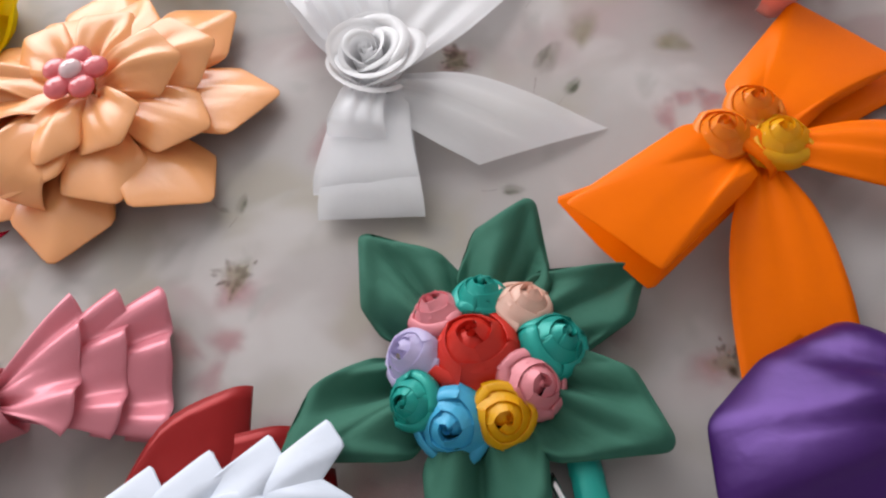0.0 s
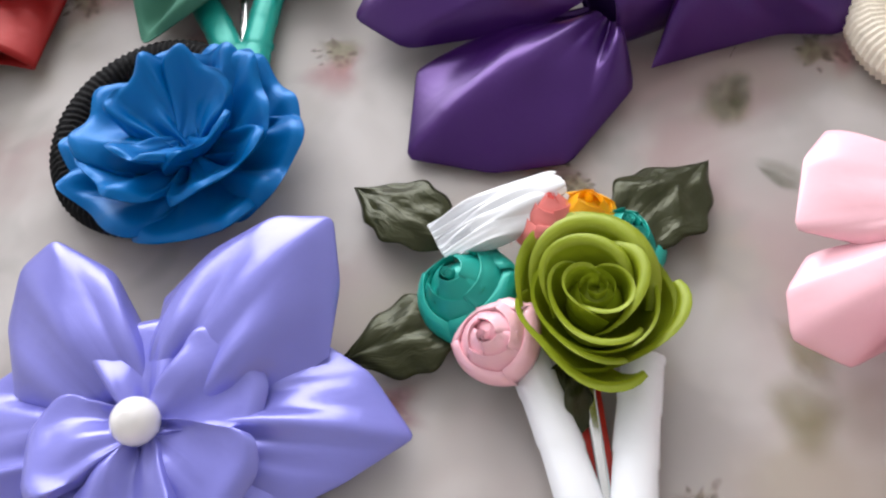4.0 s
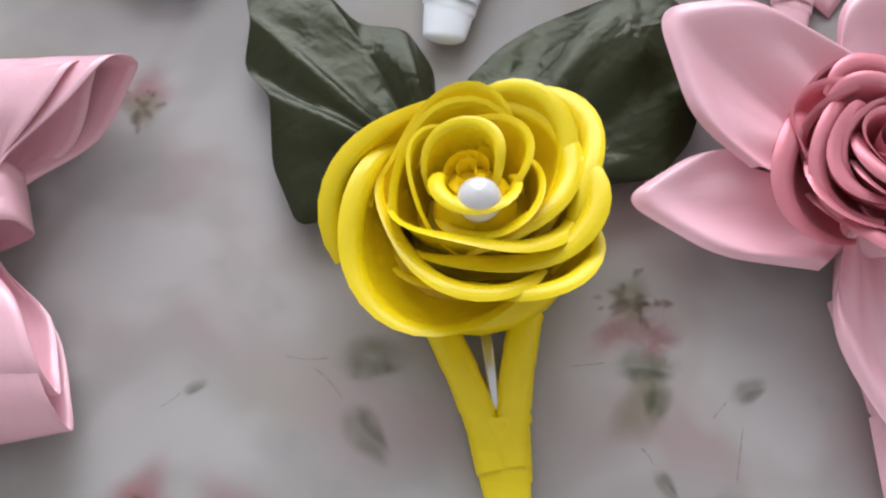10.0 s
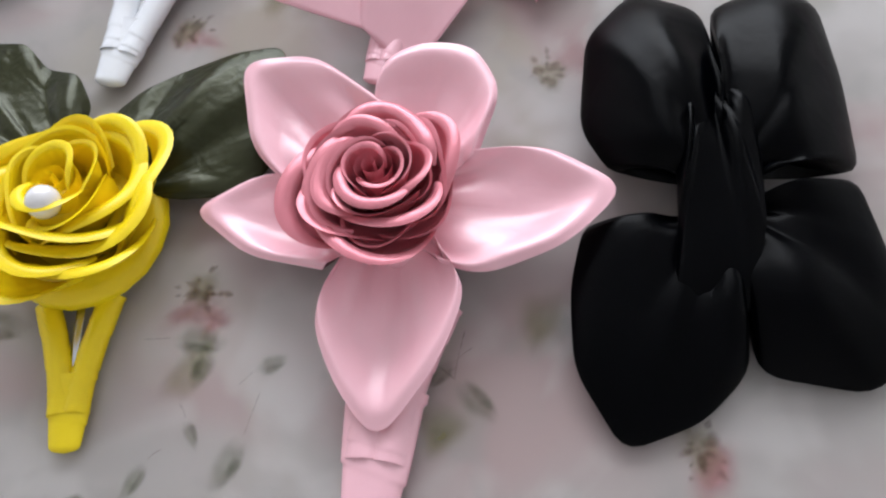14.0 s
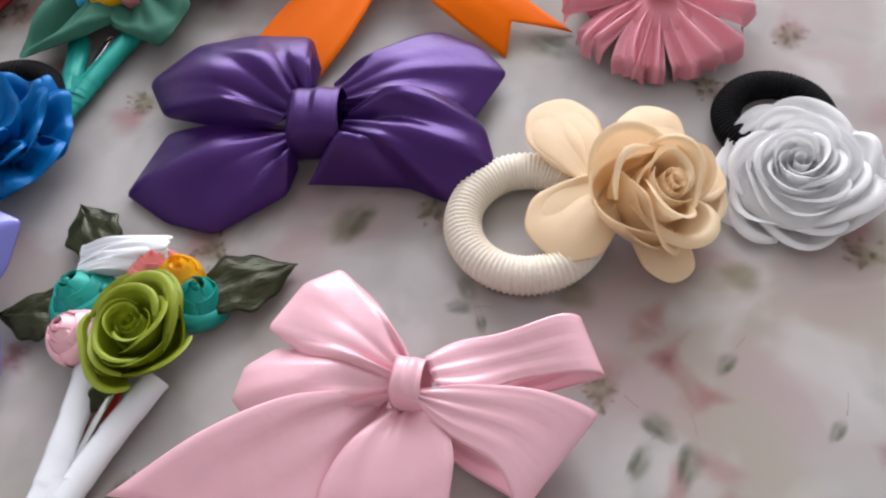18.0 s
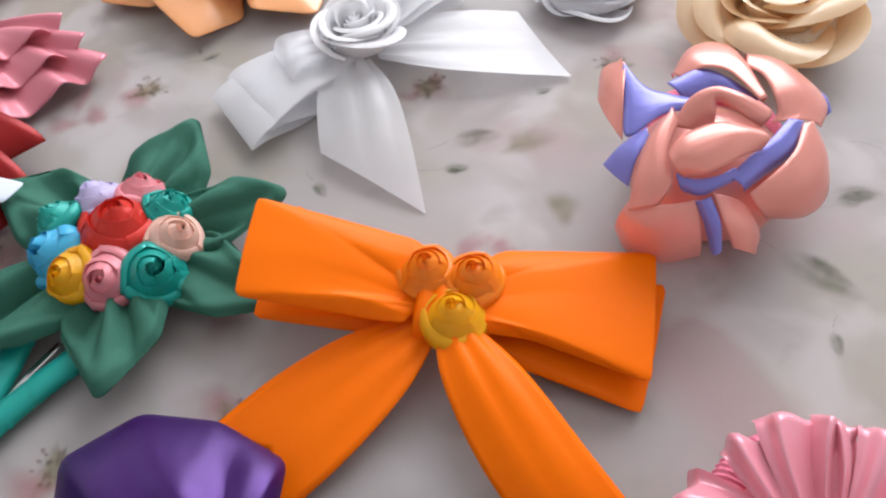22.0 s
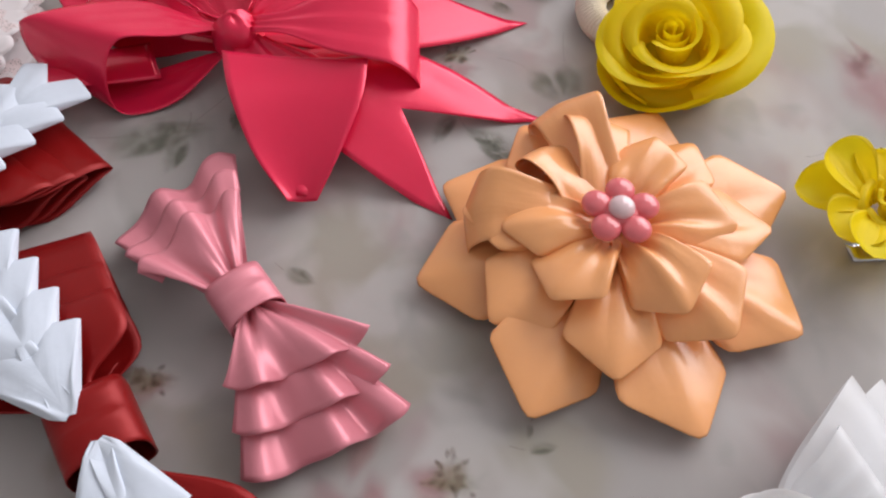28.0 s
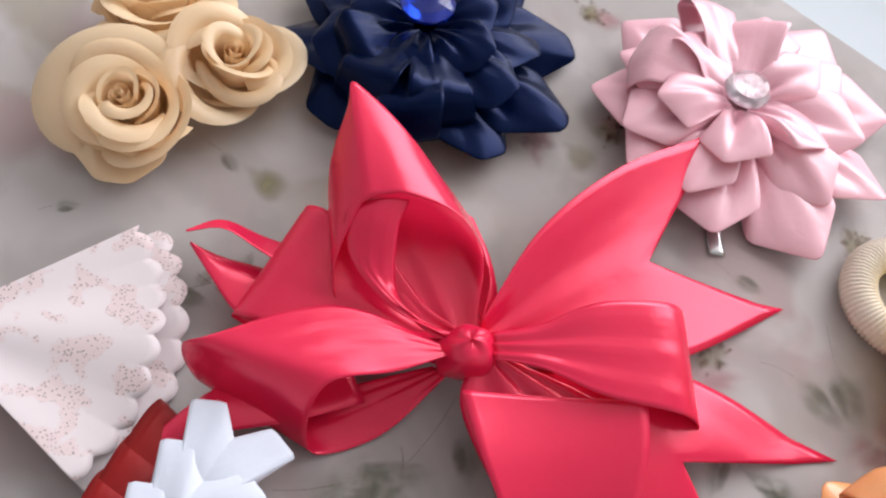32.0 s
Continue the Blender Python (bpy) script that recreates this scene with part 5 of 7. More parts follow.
# ---- flowers made of folded ribbon loops ----
def loop_petals(t, mat, tips, root_r, root_z, width, rise, tip_z, point=0.5, pinch=0.3, pleat=0.1, fold=0.28, name="petal", skew=0.0, drop=0.2, label="", fat=0.8, folds=1.8, taper=1.0, seed=0):
    """tips: (heading in degrees, reach) of each petal."""
    for i, (ang, r) in enumerate(tips):
        d = V3((math.cos(radians(ang)), math.sin(radians(ang)), 0))
        n = V3((-d.y, d.x, 0))
        a = d * r - n * width / 2 + V3((0, 0, tip_z + skew * (1 if i % 2 else -1)))
        b = d * r + n * width / 2 + V3((0, 0, tip_z - skew * (1 if i % 2 else -1)))
        mid = (a + b) / 2
        loop(name, t, mat, d * root_r + V3((0, 0, root_z)), mid + (a - mid) * taper, mid + (b - mid) * taper, rise, label, pinch=pinch / taper, pleat=pleat, folds=folds, fold=fold, point=point, nu=38, nv=16, seed=i + seed,
             drop=drop, body=0.55, fat=fat / taper)


def peach_flower():
    c = (-18.0, 20.2)
    t = thing("ribbon_flower", "peach satin ribbon flower with a coral flower-shaped button", "hair flower", *c)
    ball("backing", t, PEACH, 0, 0, 0.6, 2.2, 0.27)
    kt = dict(belly=0.14, pleat=0.22, tipness=1.2, rim=0.5, widest=0.70, pinch=0.4, bow=0.5)
    kites(t, PEACH, [(268, 6.6), (318, 6.7), (5, 6.9), (52, 6.6), (100, 6.6), (146, 6.4), (192, 5.8), (230, 6.2)], 0.8, 0.7, 3.8, 0.75, 0.4, seed=3, **kt)
    kites(t, PEACH, [(292, 5.2), (342, 5.1), (32, 5.0), (84, 5.2), (128, 5.0), (246, 5.0)], 0.6, 1.3, 3.4, 1.55, 0.4, seed=4, **kt)
    kites(t, PEACH, [(308, 3.7), (18, 3.8), (82, 3.9), (142, 3.7), (258, 3.7)], 0.4, 1.9, 2.7, 2.3, 0.35, seed=5, **kt)
    loop_petals(t, PEACH, [(172, 4.3), (184, 5.2), (205, 3.7), (250, 4.6)], 0.5, 1.7, 2.3, 0.7, 1.7, point=0.3, pinch=0.5, fold=0.32, skew=0.5)
    bt = tagged(ball("button", t, PLASTIC_PINK, 0, 0, 2.75, 0.62, 0.55), "glossy coral plastic flower button")
    for i in range(5):
        a = radians(72 * i + 20)
        ball("button_petal", bt, PLASTIC_PINK, 0.78 * math.cos(a), 0.78 * math.sin(a), 2.8, 0.48, 0.62)
    ball("button_centre", bt, PEARL_PINK, 0, 0, 3.02, 0.42, 0.7, "pale pink bead")


def lilac_flower():
    c = (3.8, -6.6)
    t = thing("ribbon_flower", "lilac satin ribbon flower with a pearl in its middle", "hair flower", *c)
    ball("backing", t, LILAC, 0, 0, 0.5, 2.2, 0.22)
    L = at(*c)
    for i, (up, edge) in enumerate((
            (0.6, [(-0.3, -6.0, 0.9), (-1.4, -7.4, 0.7), (-0.8, -9.2, 0.6), (1.8, -8.6, 0.9)]), (0.6, [(1.7, -8.2, 0.9), (0.9, -10.6, 0.6), (2.4, -11.4, 0.6), (4.2, -10.0, 0.7), (4.4, -8.4, 0.9)]),
            (0.6, [(4.2, -8.2, 0.9), (4.8, -10.1, 0.6), (6.2, -10.0, 0.8), (7.5, -9.6, 0.5), (7.2, -7.9, 0.9), (6.7, -6.6, 1.0)]), (0.7, [(6.9, -7.2, 0.8), (7.9, -6.2, 0.8), (8.9, -4.8, 0.6), (7.5, -3.8, 0.8), (6.3, -3.5, 0.9)]),
            (0.8, [(6.6, -3.9, 1.1), (6.3, -2.3, 1.5), (5.7, -1.0, 2.1), (4.4, -1.4, 2.2), (3.2, -2.4, 1.8), (2.5, -3.8, 1.5)]), (0.8, [(2.4, -4.5, 1.4), (1.3, -3.6, 1.9), (-0.3, -3.4, 2.3), (-0.9, -4.2, 2.0), (-0.9, -5.4, 1.3), (0.2, -6.8, 1.1)]))):
        lobe("petal", t, LILAC, (0, 0, 1.0), [L(*e) for e in edge], up, 0.7, 0.26, 2.2, belly=0.5, seed=i * 1.9 + 0.3, crease=0.13, nu=40, nv=48, soft=0.03)
    for i, (a, r) in enumerate(((118, 2.5), (52, 2.5), (340, 2.6), (285, 2.3), (208, 2.5))):
        d, n = V3((math.cos(radians(a)), math.sin(radians(a)), 0)) * r, V3((-math.sin(radians(a)), math.cos(radians(a)), 0))
        z = V3((0, 0, 1.0))
        lobe("petal", t, LILAC, z * 1.7, [d * 0.35 + n * 0.75 + z * 1.5, d * 0.8 + n * 1.35 + z * 2.0, d + n * 0.9 + z * 1.7, d * 1.05 - n * 0.5 + z * 1.5, d * 0.8 - n * 1.25 + z * 1.5, d * 0.35 - n * 0.75 + z * 1.5], 0.45, 0.3, 0.22, 1.8, dish=0.2, belly=0.3, seed=i * 2.3, crease=0.10, nu=34, nv=36, soft=0.05, rim=0.1)
    ball("pearl", t, PEARL, 0, 0, 2.1, 0.5, label="white pearl bead")


def gem(t, mat, x, y, z, r):
    """A cut stone: a flat table, a ring of facets and a girdle."""
    bm = bmesh.new()
    rings = [(r, 0.0, 0), (r, 0.12, 0), (r * 0.78, 0.38, 0.5), (r * 0.45, 0.5, 0)]
    n = 14
    loops = []
    for rr, zz, off in rings:
        loops.append([bm.verts.new(((x + rr * math.cos(2 * math.pi * (i + off) / n)) * CM, (y + rr * math.sin(2 * math.pi * (i + off) / n)) * CM, (z + zz) * CM)) for i in range(n)])
    for lo, hi in zip(loops, loops[1:]):
        for i in range(n):
            bm.faces.new((lo[i], lo[(i + 1) % n], hi[i]))
            bm.faces.new((lo[(i + 1) % n], hi[(i + 1) % n], hi[i]))
    bm.faces.new(loops[-1])
    bm.faces.new(loops[0][::-1])
    me = bpy.data.meshes.new("gem")
    bm.to_mesh(me)
    bm.free()
    me.materials.append(mat)
    ob = new("gem", me)
    ob.parent = t
    return ob


def pink_flower():
    c = (-36.9, 21.4)
    t = thing("ribbon_flower", "light pink satin ribbon flower with a clear cut gem", "hair flower", *c)
    ball("backing", t, PINK, 0, 0, 0.5, 2.2, 0.22)
    kt = dict(belly=0.14, pleat=0.22, tipness=1.2, rim=0.48, widest=0.70, pinch=0.4, bow=0.5)
    kites(t, PINK, [(246, 5.4), (205, 5.7), (160, 6.0), (122, 7.0), (84, 6.6), (45, 6.3), (5, 6.4), (325, 5.6), (288, 5.2)], 0.8, 0.7, 3.4, 0.8, 0.4, seed=13, **kt)
    kites(t, PINK, [(225, 4.8), (140, 4.8), (102, 4.9), (64, 4.8), (22, 4.9), (312, 4.8), (270, 4.8)], 0.6, 1.2, 3.0, 1.5, 0.4, seed=14, **kt)
    kites(t, PINK, [(100, 3.5), (40, 3.5), (328, 3.5), (268, 3.5)], 0.4, 1.6, 2.5, 2.1, 0.35, seed=15, **kt)
    loop_petals(t, PINK, [(178, 4.4), (150, 3.6), (205, 3.2), (235, 4.0)], 0.5, 1.6, 2.2, 0.7, 1.8, point=0.3, pinch=0.5, fold=0.35, skew=0.45)
    tagged(gem(t, CRYSTAL, 0, 0, 2.25, 0.85), "clear cut crystal in the middle")
    strip("metal_clip", t, STEEL, [(3.6, -2.0, 0.15), (4.4, -2.3, 0.12), (5.2, -2.5, 0.1)], [(0.1, 0.25, 0)] * 3, 8, 4, ends="start")


def navy_flower():
    c = (-42.0, 10.7)
    t = thing("ribbon_flower", "navy blue satin ribbon flower with a bright blue gem", "hair flower", *c)
    ball("backing", t, NAVY, 0, 0, 0.5, 2.4, 0.22)
    kites(t, NAVY, [(262, 5.4), (300, 5.2), (10, 5.6), (42, 6.3), (85, 6.0), (130, 6.0), (175, 5.8), (220, 5.6)], 0.8, 0.7, 3.9, 0.8, 0.35, seed=23, belly=0.15, bow=0.5, tipness=2.0, pleat=0.25)
    kites(t, NAVY, [(280, 4.2), (25, 4.4), (70, 4.4), (120, 4.4), (170, 4.4), (230, 4.3)], 0.6, 1.3, 3.4, 1.6, 0.35, seed=24, belly=0.15, bow=0.5, tipness=2.2, pleat=0.25)
    loop_petals(t, NAVY, [(338, 4.9), (355, 4.0), (312, 3.9), (290, 3.2)], 0.5, 1.4, 2.4, 0.9, 1.5, point=0.2, pinch=0.45, fold=0.55, skew=0.35, pleat=0.2)
    kites(t, NAVY, [(30, 2.9), (100, 2.9), (170, 2.9), (245, 2.9), (320, 2.9)], 0.4, 1.9, 2.6, 2.3, 0.25, seed=25, belly=0.12, bow=0.4, tipness=2.2, pleat=0.2)
    tagged(gem(t, BLUE_GEM, 0, 0, 2.9, 1.0), "bright blue glass gem")


def fuchsia_bow():
    c = (-29.3, 9.1)
    t = thing("ribbon_bow", "big fuchsia satin ribbon bow with many loops and pointed tails", "hair bow", *c)
    L = at(*c)
    F = FUCHSIA
    K = (-29.3, 9.1)
    # tall loop with its opening towards the room, the layer below it and the narrow fold inside
    ring("bow_loop", t, F, [L(-29.6, 8.9, 2.2), L(-30.3, 7.2, 1.7), L(-31.6, 5.7, 1.5), L(-32.5, 5.6, 2.4), L(-33.7, 6.5, 3.4), L(-33.9, 6.9, 3.7), L(-33.9, 7.3, 3.8), L(-33.7, 8.1, 3.9), L(-32.9, 9.5, 3.5), L(-31.4, 10.1, 2.6), L(-29.9, 9.5, 2.3)],
         [L(-29.9, 8.7, 1.8), L(-31.2, 7.0, 1.0), L(-33.0, 5.8, 0.9), L(-35.6, 6.0, 2.6), L(-37.1, 6.9, 4.1), L(-37.7, 7.1, 4.4), L(-37.4, 7.5, 4.3), L(-36.3, 8.4, 3.8), L(-34.9, 9.3, 3.0), L(-32.7, 10.3, 2.0), L(-30.4, 9.6, 1.8)], 72, 20)
    tail("loop_back", t, F, L(-29.9, 8.9, 1.3), L(-35.2, 6.0, 1.9), L(-33.7, 10.3, 1.9), 0.1, pinch=0.3, pleat=0.1, point=1.8, nu=30, nv=18)
    strip("inner_fold", t, F, [L(-29.6, 8.6, 2.3), L(-30.6, 7.4, 2.2), L(-32.1, 6.7, 2.4), L(-33.4, 6.9, 3.2), L(-33.9, 7.5, 3.5)],
          [(0.2, 0.25, 0.0), (0.45, 0.45, -0.1), (0.6, 0.6, -0.2), (0.45, 0.7, 0.0), (0.2, 0.6, 0.1)], 34, 14, arch=-0.18, ends="start", pleat=0.05)
    # low loop with a round opening
    ring("bow_loop", t, F, [L(-29.2, 8.5, 2.3), L(-28.9, 6.7, 2.6), L(-28.9, 4.9, 2.8), L(-28.3, 4.1, 1.8), L(-27.7, 4.2, 0.3), L(-27.9, 6.2, 0.25), L(-29.0, 8.4, 1.2)],
         [L(-29.5, 8.4, 2.1), L(-31.3, 5.4, 2.4), L(-30.9, 1.9, 2.8), L(-31.0, 1.0, 2.0), L(-30.2, 1.5, 0.7), L(-29.6, 3.7, 0.2), L(-29.4, 8.0, 1.0)], 64, 20, pleat=0.02)
    loop("bow_loop", t, F, L(-29.8, 8.6, 1.3), L(-32.2, 2.4, 1.0), L(-35.3, 5.2, 1.5), 0.35, pinch=0.25, pleat=0.09, fold=0.3, folds=1.8, nu=52, nv=20, drop=0.3)
    strip("ribbon_tail", t, F, [L(-33.2, 5.2, 1.1), L(-34.3, 3.7, 1.3), L(-35.0, 2.6, 1.7), L(-34.8, 1.5, 2.0)], [(0.5, -0.3, 0.2), (0.35, -0.1, 0.2), (0.22, 0.0, 0.1), (0.03, 0.0, 0.0)], 26, 10, ends="start")
    strip("ribbon_tail", t, F, [L(-31.8, 4.6, 0.6), L(-33.0, 3.1, 0.8), L(-33.9, 2.2, 1.0), L(-34.8, 1.5, 1.2)], [(0.9, -0.7, 0.1), (0.75, -0.5, 0.1), (0.4, -0.2, 0.1), (0.03, 0.0, 0.0)], 26, 10, ends="start", arch=0.1)
    strip("ribbon_tail", t, F, [L(-29.8, 5.6, 0.7), L(-29.5, 3.3, 1.0), L(-29.2, 1.5, 1.1), L(-28.7, 0.1, 0.9), L(-28.1, -0.9, 0.6)], [(1.0, 0.2, 0.0), (0.95, 0.3, 0.1), (0.6, 0.3, 0.1), (0.3, 0.2, 0.0), (0.03, 0.0, 0.0)], 34, 12, ends="start", arch=0.15)
    tail("ribbon_tail", t, F, L(-29.6, 9.6, 1.9), L(-35.2, 17.9, 2.0), L(-28.7, 18.2, 0.3), 0.5, pinch=0.16, notch=2.3, pleat=0.07, arch=0.35, nu=34, nv=22)
    loop("bow_loop", t, F, L(-29.2, 9.6, 2.1), L(-29.1, 15.9, 1.7), L(-25.8, 15.3, 1.1), 1.0, pinch=0.25, pleat=0.08, fold=0.4, nu=48, nv=18)
    strip("bow_loop", t, F, [L(-27.4, 11.0, 2.3), L(-25.6, 10.8, 2.1), L(-23.6, 10.5, 1.4), L(-22.0, 10.4, 0.7)], [(0.7, 2.6, 0.0), (0.5, 2.3, -0.1), (0.3, 1.5, 0.0), (0.1, 0.5, 0.0)], 34, 18, arch=-0.25, ends="start")
    strip("bow_loop_back", t, F, [L(-29.0, 9.6, 1.8), L(-27.2, 10.6, 1.5), L(-24.6, 10.6, 0.7), L(-22.3, 10.4, 0.5)], [(0.1, 0.5, 0.0), (0.6, 2.2, 0.0), (0.35, 1.5, 0.0), (0.05, 0.25, 0.0)], 34, 18, arch=0.2, ends="start", pleat=0.15)
    tail("ribbon_tail", t, F, L(-28.6, 10.2, 1.0), L(-21.9, 13.8, 0.25), L(-25.5, 18.2, 0.25), 0.9, pinch=0.25, notch=2.2, pleat=0.08, arch=0.25, nu=34, nv=22)
    # crossed knot
    def knot(u, v):
        # a small hard knot with a turn of ribbon across it
        a, b = u * 2 * math.pi, (v - 0.5) * math.pi
        r = 0.95 + 0.05 * math.sin(2 * a + 3 * b) + 0.03 * math.sin(5 * a - 3 * b)
        x, y, z = L(-29.3, 8.95, 1.75)
        return (x + r * math.cos(b) * math.cos(a) * 0.8, y + r * math.cos(b) * math.sin(a), z + 1.15 * r * math.sin(b))

    sheet("knot", knot, 36, 18, F, t, "", 0.0, closed_u=True)


def pink_bow():
    c = (19.6, 2.6)
    t = thing("ribbon_bow_clip", "light pink satin ribbon bow on a pink wrapped snap clip", "hair bow", *c)
    L = at(*c)
    lobe("bow_loop", t, PINK, L(19.2, 2.8, 1.7), [L(18.6, 3.5, 1.6), L(17.0, 4.0, 1.8), L(15.5, 4.1, 2.0), L(15.1, 3.0, 2.2), L(15.2, 1.3, 2.0), L(16.8, 1.4, 1.8), L(18.6, 2.2, 1.6)], 0.7, 0.35, 0.3, 2.4, dish=0.1, belly=0.4, seed=1.3, crease=0.14)
    lobe("bow_loop", t, PINK, L(19.2, 2.4, 1.5), [L(17.4, 2.2, 1.4), L(15.6, 1.1, 1.5), L(15.3, 0.1, 1.5), L(15.6, -0.8, 1.2), L(16.8, -1.0, 1.0), L(18.0, 0.2, 1.0), L(18.9, 1.6, 1.2)], 0.8, 0.35, 0.3, 2.4, dish=0.1, belly=0.5, seed=2.9, crease=0.14)
    loop("bow_loop", t, PINK, L(19.9, 3.2, 1.7), L(22.2, 7.0, 2.1), L(23.6, 6.2, 1.5), 0.35, pinch=0.65, pleat=0.08, fold=0.3, nu=46, nv=18)
    ring("bow_loop", t, PINK, [L(19.9, 2.5, 2.0), L(21.0, 3.5, 2.1), L(22.6, 4.6, 2.0), L(24.0, 5.2, 1.4), L(23.6, 4.6, 0.7), L(21.6, 3.4, 0.5), L(19.9, 2.5, 1.0)],
         [L(20.0, 2.3, 1.9), L(21.3, 2.2, 1.6), L(22.8, 2.4, 1.3), L(23.9, 1.9, 0.6), L(23.4, 2.2, 0.25), L(21.6, 2.0, 0.25), L(20.0, 2.2, 0.9)], 56, 16, pleat=0.12)
    tail("ribbon_tail", t, PINK, L(19.1, 2.1, 1.0), L(20.3, -2.6, 0.9), L(17.0, -3.7, 4.2), 0.3, pinch=0.25, slant=0.9, arch=0.2)
    tail("ribbon_tail", t, PINK, L(19.7, 2.2, 1.3), L(22.3, 1.0, 1.0), L(20.0, -1.9, 1.0), 0.5, pinch=0.2, point=2.0, arch=0.25)
    band("knot", t, PINK, L(19.5, 2.7)[:2], 30, 0.9, 1.3, 2.35)
    wrapped_clip(t, PINK, L(19.2, 0.2, 0.3), L(20.6, 0.9, 0.3), L(21.3, -3.0, 0.3), 0.3)


def left_pink_bow():
    c = (7.3, -17.4)
    t = thing("ribbon_bow", "small light pink satin ribbon bow beside the yellow flower", "hair bow", *c)
    L = at(*c)
    loop("bow_loop", t, PINK, L(7.1, -17.0, 1.3), L(8.2, -12.2, 1.2), L(4.1, -14.6, 0.9), 0.9, pinch=0.25, pleat=0.2, fold=0.3)
    loop("bow_loop", t, PINK, L(7.1, -17.0, 1.1), L(7.6, -12.9, 1.5), L(3.9, -15.4, 1.2), 0.9, pinch=0.25, pleat=0.2, fold=0.2)
    loop("bow_loop", t, PINK, L(7.6, -17.9, 1.3), L(12.6, -19.9, 1.0), L(9.4, -22.8, 0.9), 0.9, pinch=0.25, pleat=0.2, fold=0.3)
    loop("bow_loop", t, PINK, L(7.6, -17.9, 1.1), L(12.1, -19.4, 1.4), L(9.0, -22.0, 1.2), 0.9, pinch=0.25, pleat=0.2, fold=0.2)
    band("knot", t, PINK, (0, 0), 140, 1.6, 2.6, 2.0)


def black_bow():
    c = (31.6, -1.5)
    t = thing("ribbon_bow", "black satin ribbon bow with broad loops and tails", "hair bow", *c)
    L = at(*c)
    lobe("ribbon_tail", t, BLACK, L(32.0, -2.3, 1.2), [L(31.0, -3.2, 1.0), L(29.2, -3.8, 1.0), L(29.9, -5.6, 0.9), L(31.1, -7.3, 0.7), L(33.2, -8.3, 0.3), L(34.4, -6.6, 0.4), L(34.7, -4.9, 0.7), L(33.4, -3.2, 1.0)], 0.8, 0.7, 0.35, 2.0, seed=1.2, crease=0.14, soft=0.04)
    lobe("ribbon_tail", t, BLACK, L(32.5, -1.6, 1.2), [L(33.0, -2.8, 1.0), L(34.9, -4.9, 0.6), L(37.4, -3.7, 0.3), L(37.8, -2.0, 0.4), L(35.9, -0.3, 0.9), L(34.4, 1.1, 1.0), L(33.0, -0.8, 1.2)], 0.8, 0.7, 0.35, 2.0, seed=2.1, crease=0.14, soft=0.04)
    lobe("bow_loop", t, BLACK, L(31.6, -1.2, 1.6), [L(30.3, -0.9, 1.6), L(29.2, -2.4, 1.2), L(27.6, -1.5, 1.0), L(26.1, 1.2, 1.0), L(26.4, 3.2, 1.1), L(28.4, 3.6, 1.2), L(30.4, 1.2, 1.6)], 1.1, 0.6, 0.42, 2.0, seed=3.0, crease=0.16, soft=0.04)
    lobe("bow_loop", t, BLACK, L(31.8, -0.8, 1.6), [L(30.6, 1.2, 1.6), L(28.6, 3.7, 1.2), L(29.6, 5.3, 1.1), L(31.0, 5.7, 1.0), L(32.8, 3.7, 0.9), L(34.5, 1.3, 0.8), L(33.0, 0.4, 1.2), L(32.2, 0.0, 1.6)], 1.1, 0.6, 0.42, 2.0, seed=4.4, crease=0.16, soft=0.04)
    lobe("knot_fold", t, BLACK, L(30.0, 0.9, 1.9), [L(29.6, 0.3, 1.9), L(30.5, -1.5, 1.9), L(31.4, -3.0, 1.8), L(32.4, -4.8, 1.3), L(34.0, -4.0, 1.2), L(33.2, -1.8, 1.8), L(32.2, -0.2, 1.9), L(31.2, 1.4, 1.9)], 0.6, 0.5, 0.22, 2.0, seed=5.0, belly=0.6, crease=0.12, reach=0.4)


def floral_bow():
    c = (-9.6, -0.6)
    t = thing("fabric_bow", "white cotton bow printed with pink and green flowers", "hair bow", *c)
    L = at(*c)
    loop("bow_loop", t, PRINT, L(-10.2, -0.3, 1.2), L(-7.6, 2.7, 1.2), L(-9.8, 3.6, 1.4), 0.8, pinch=0.4, pleat=0.15, fold=0.5)
    loop("bow_loop", t, PRINT, L(-9.2, -1.3, 1.1), L(-5.8, -1.7, 1.2), L(-7.3, -5.2, 1.2), 0.8, pinch=0.4, pleat=0.2, fold=0.5)
    loop("bow_loop", t, PRINT, L(-10.2, -1.3, 1.1), L(-9.2, -5.2, 1.2), L(-12.8, -5.0, 1.2), 0.8, pinch=0.4, pleat=0.2, fold=0.5)
    band("knot", t, PRINT, (-0.2, -0.2), 60, 1.4, 2.0, 2.0)


peach_flower(); lilac_flower(); pink_flower(); navy_flower(); fuchsia_bow(); pink_bow(); left_pink_bow(); black_bow(); floral_bow()

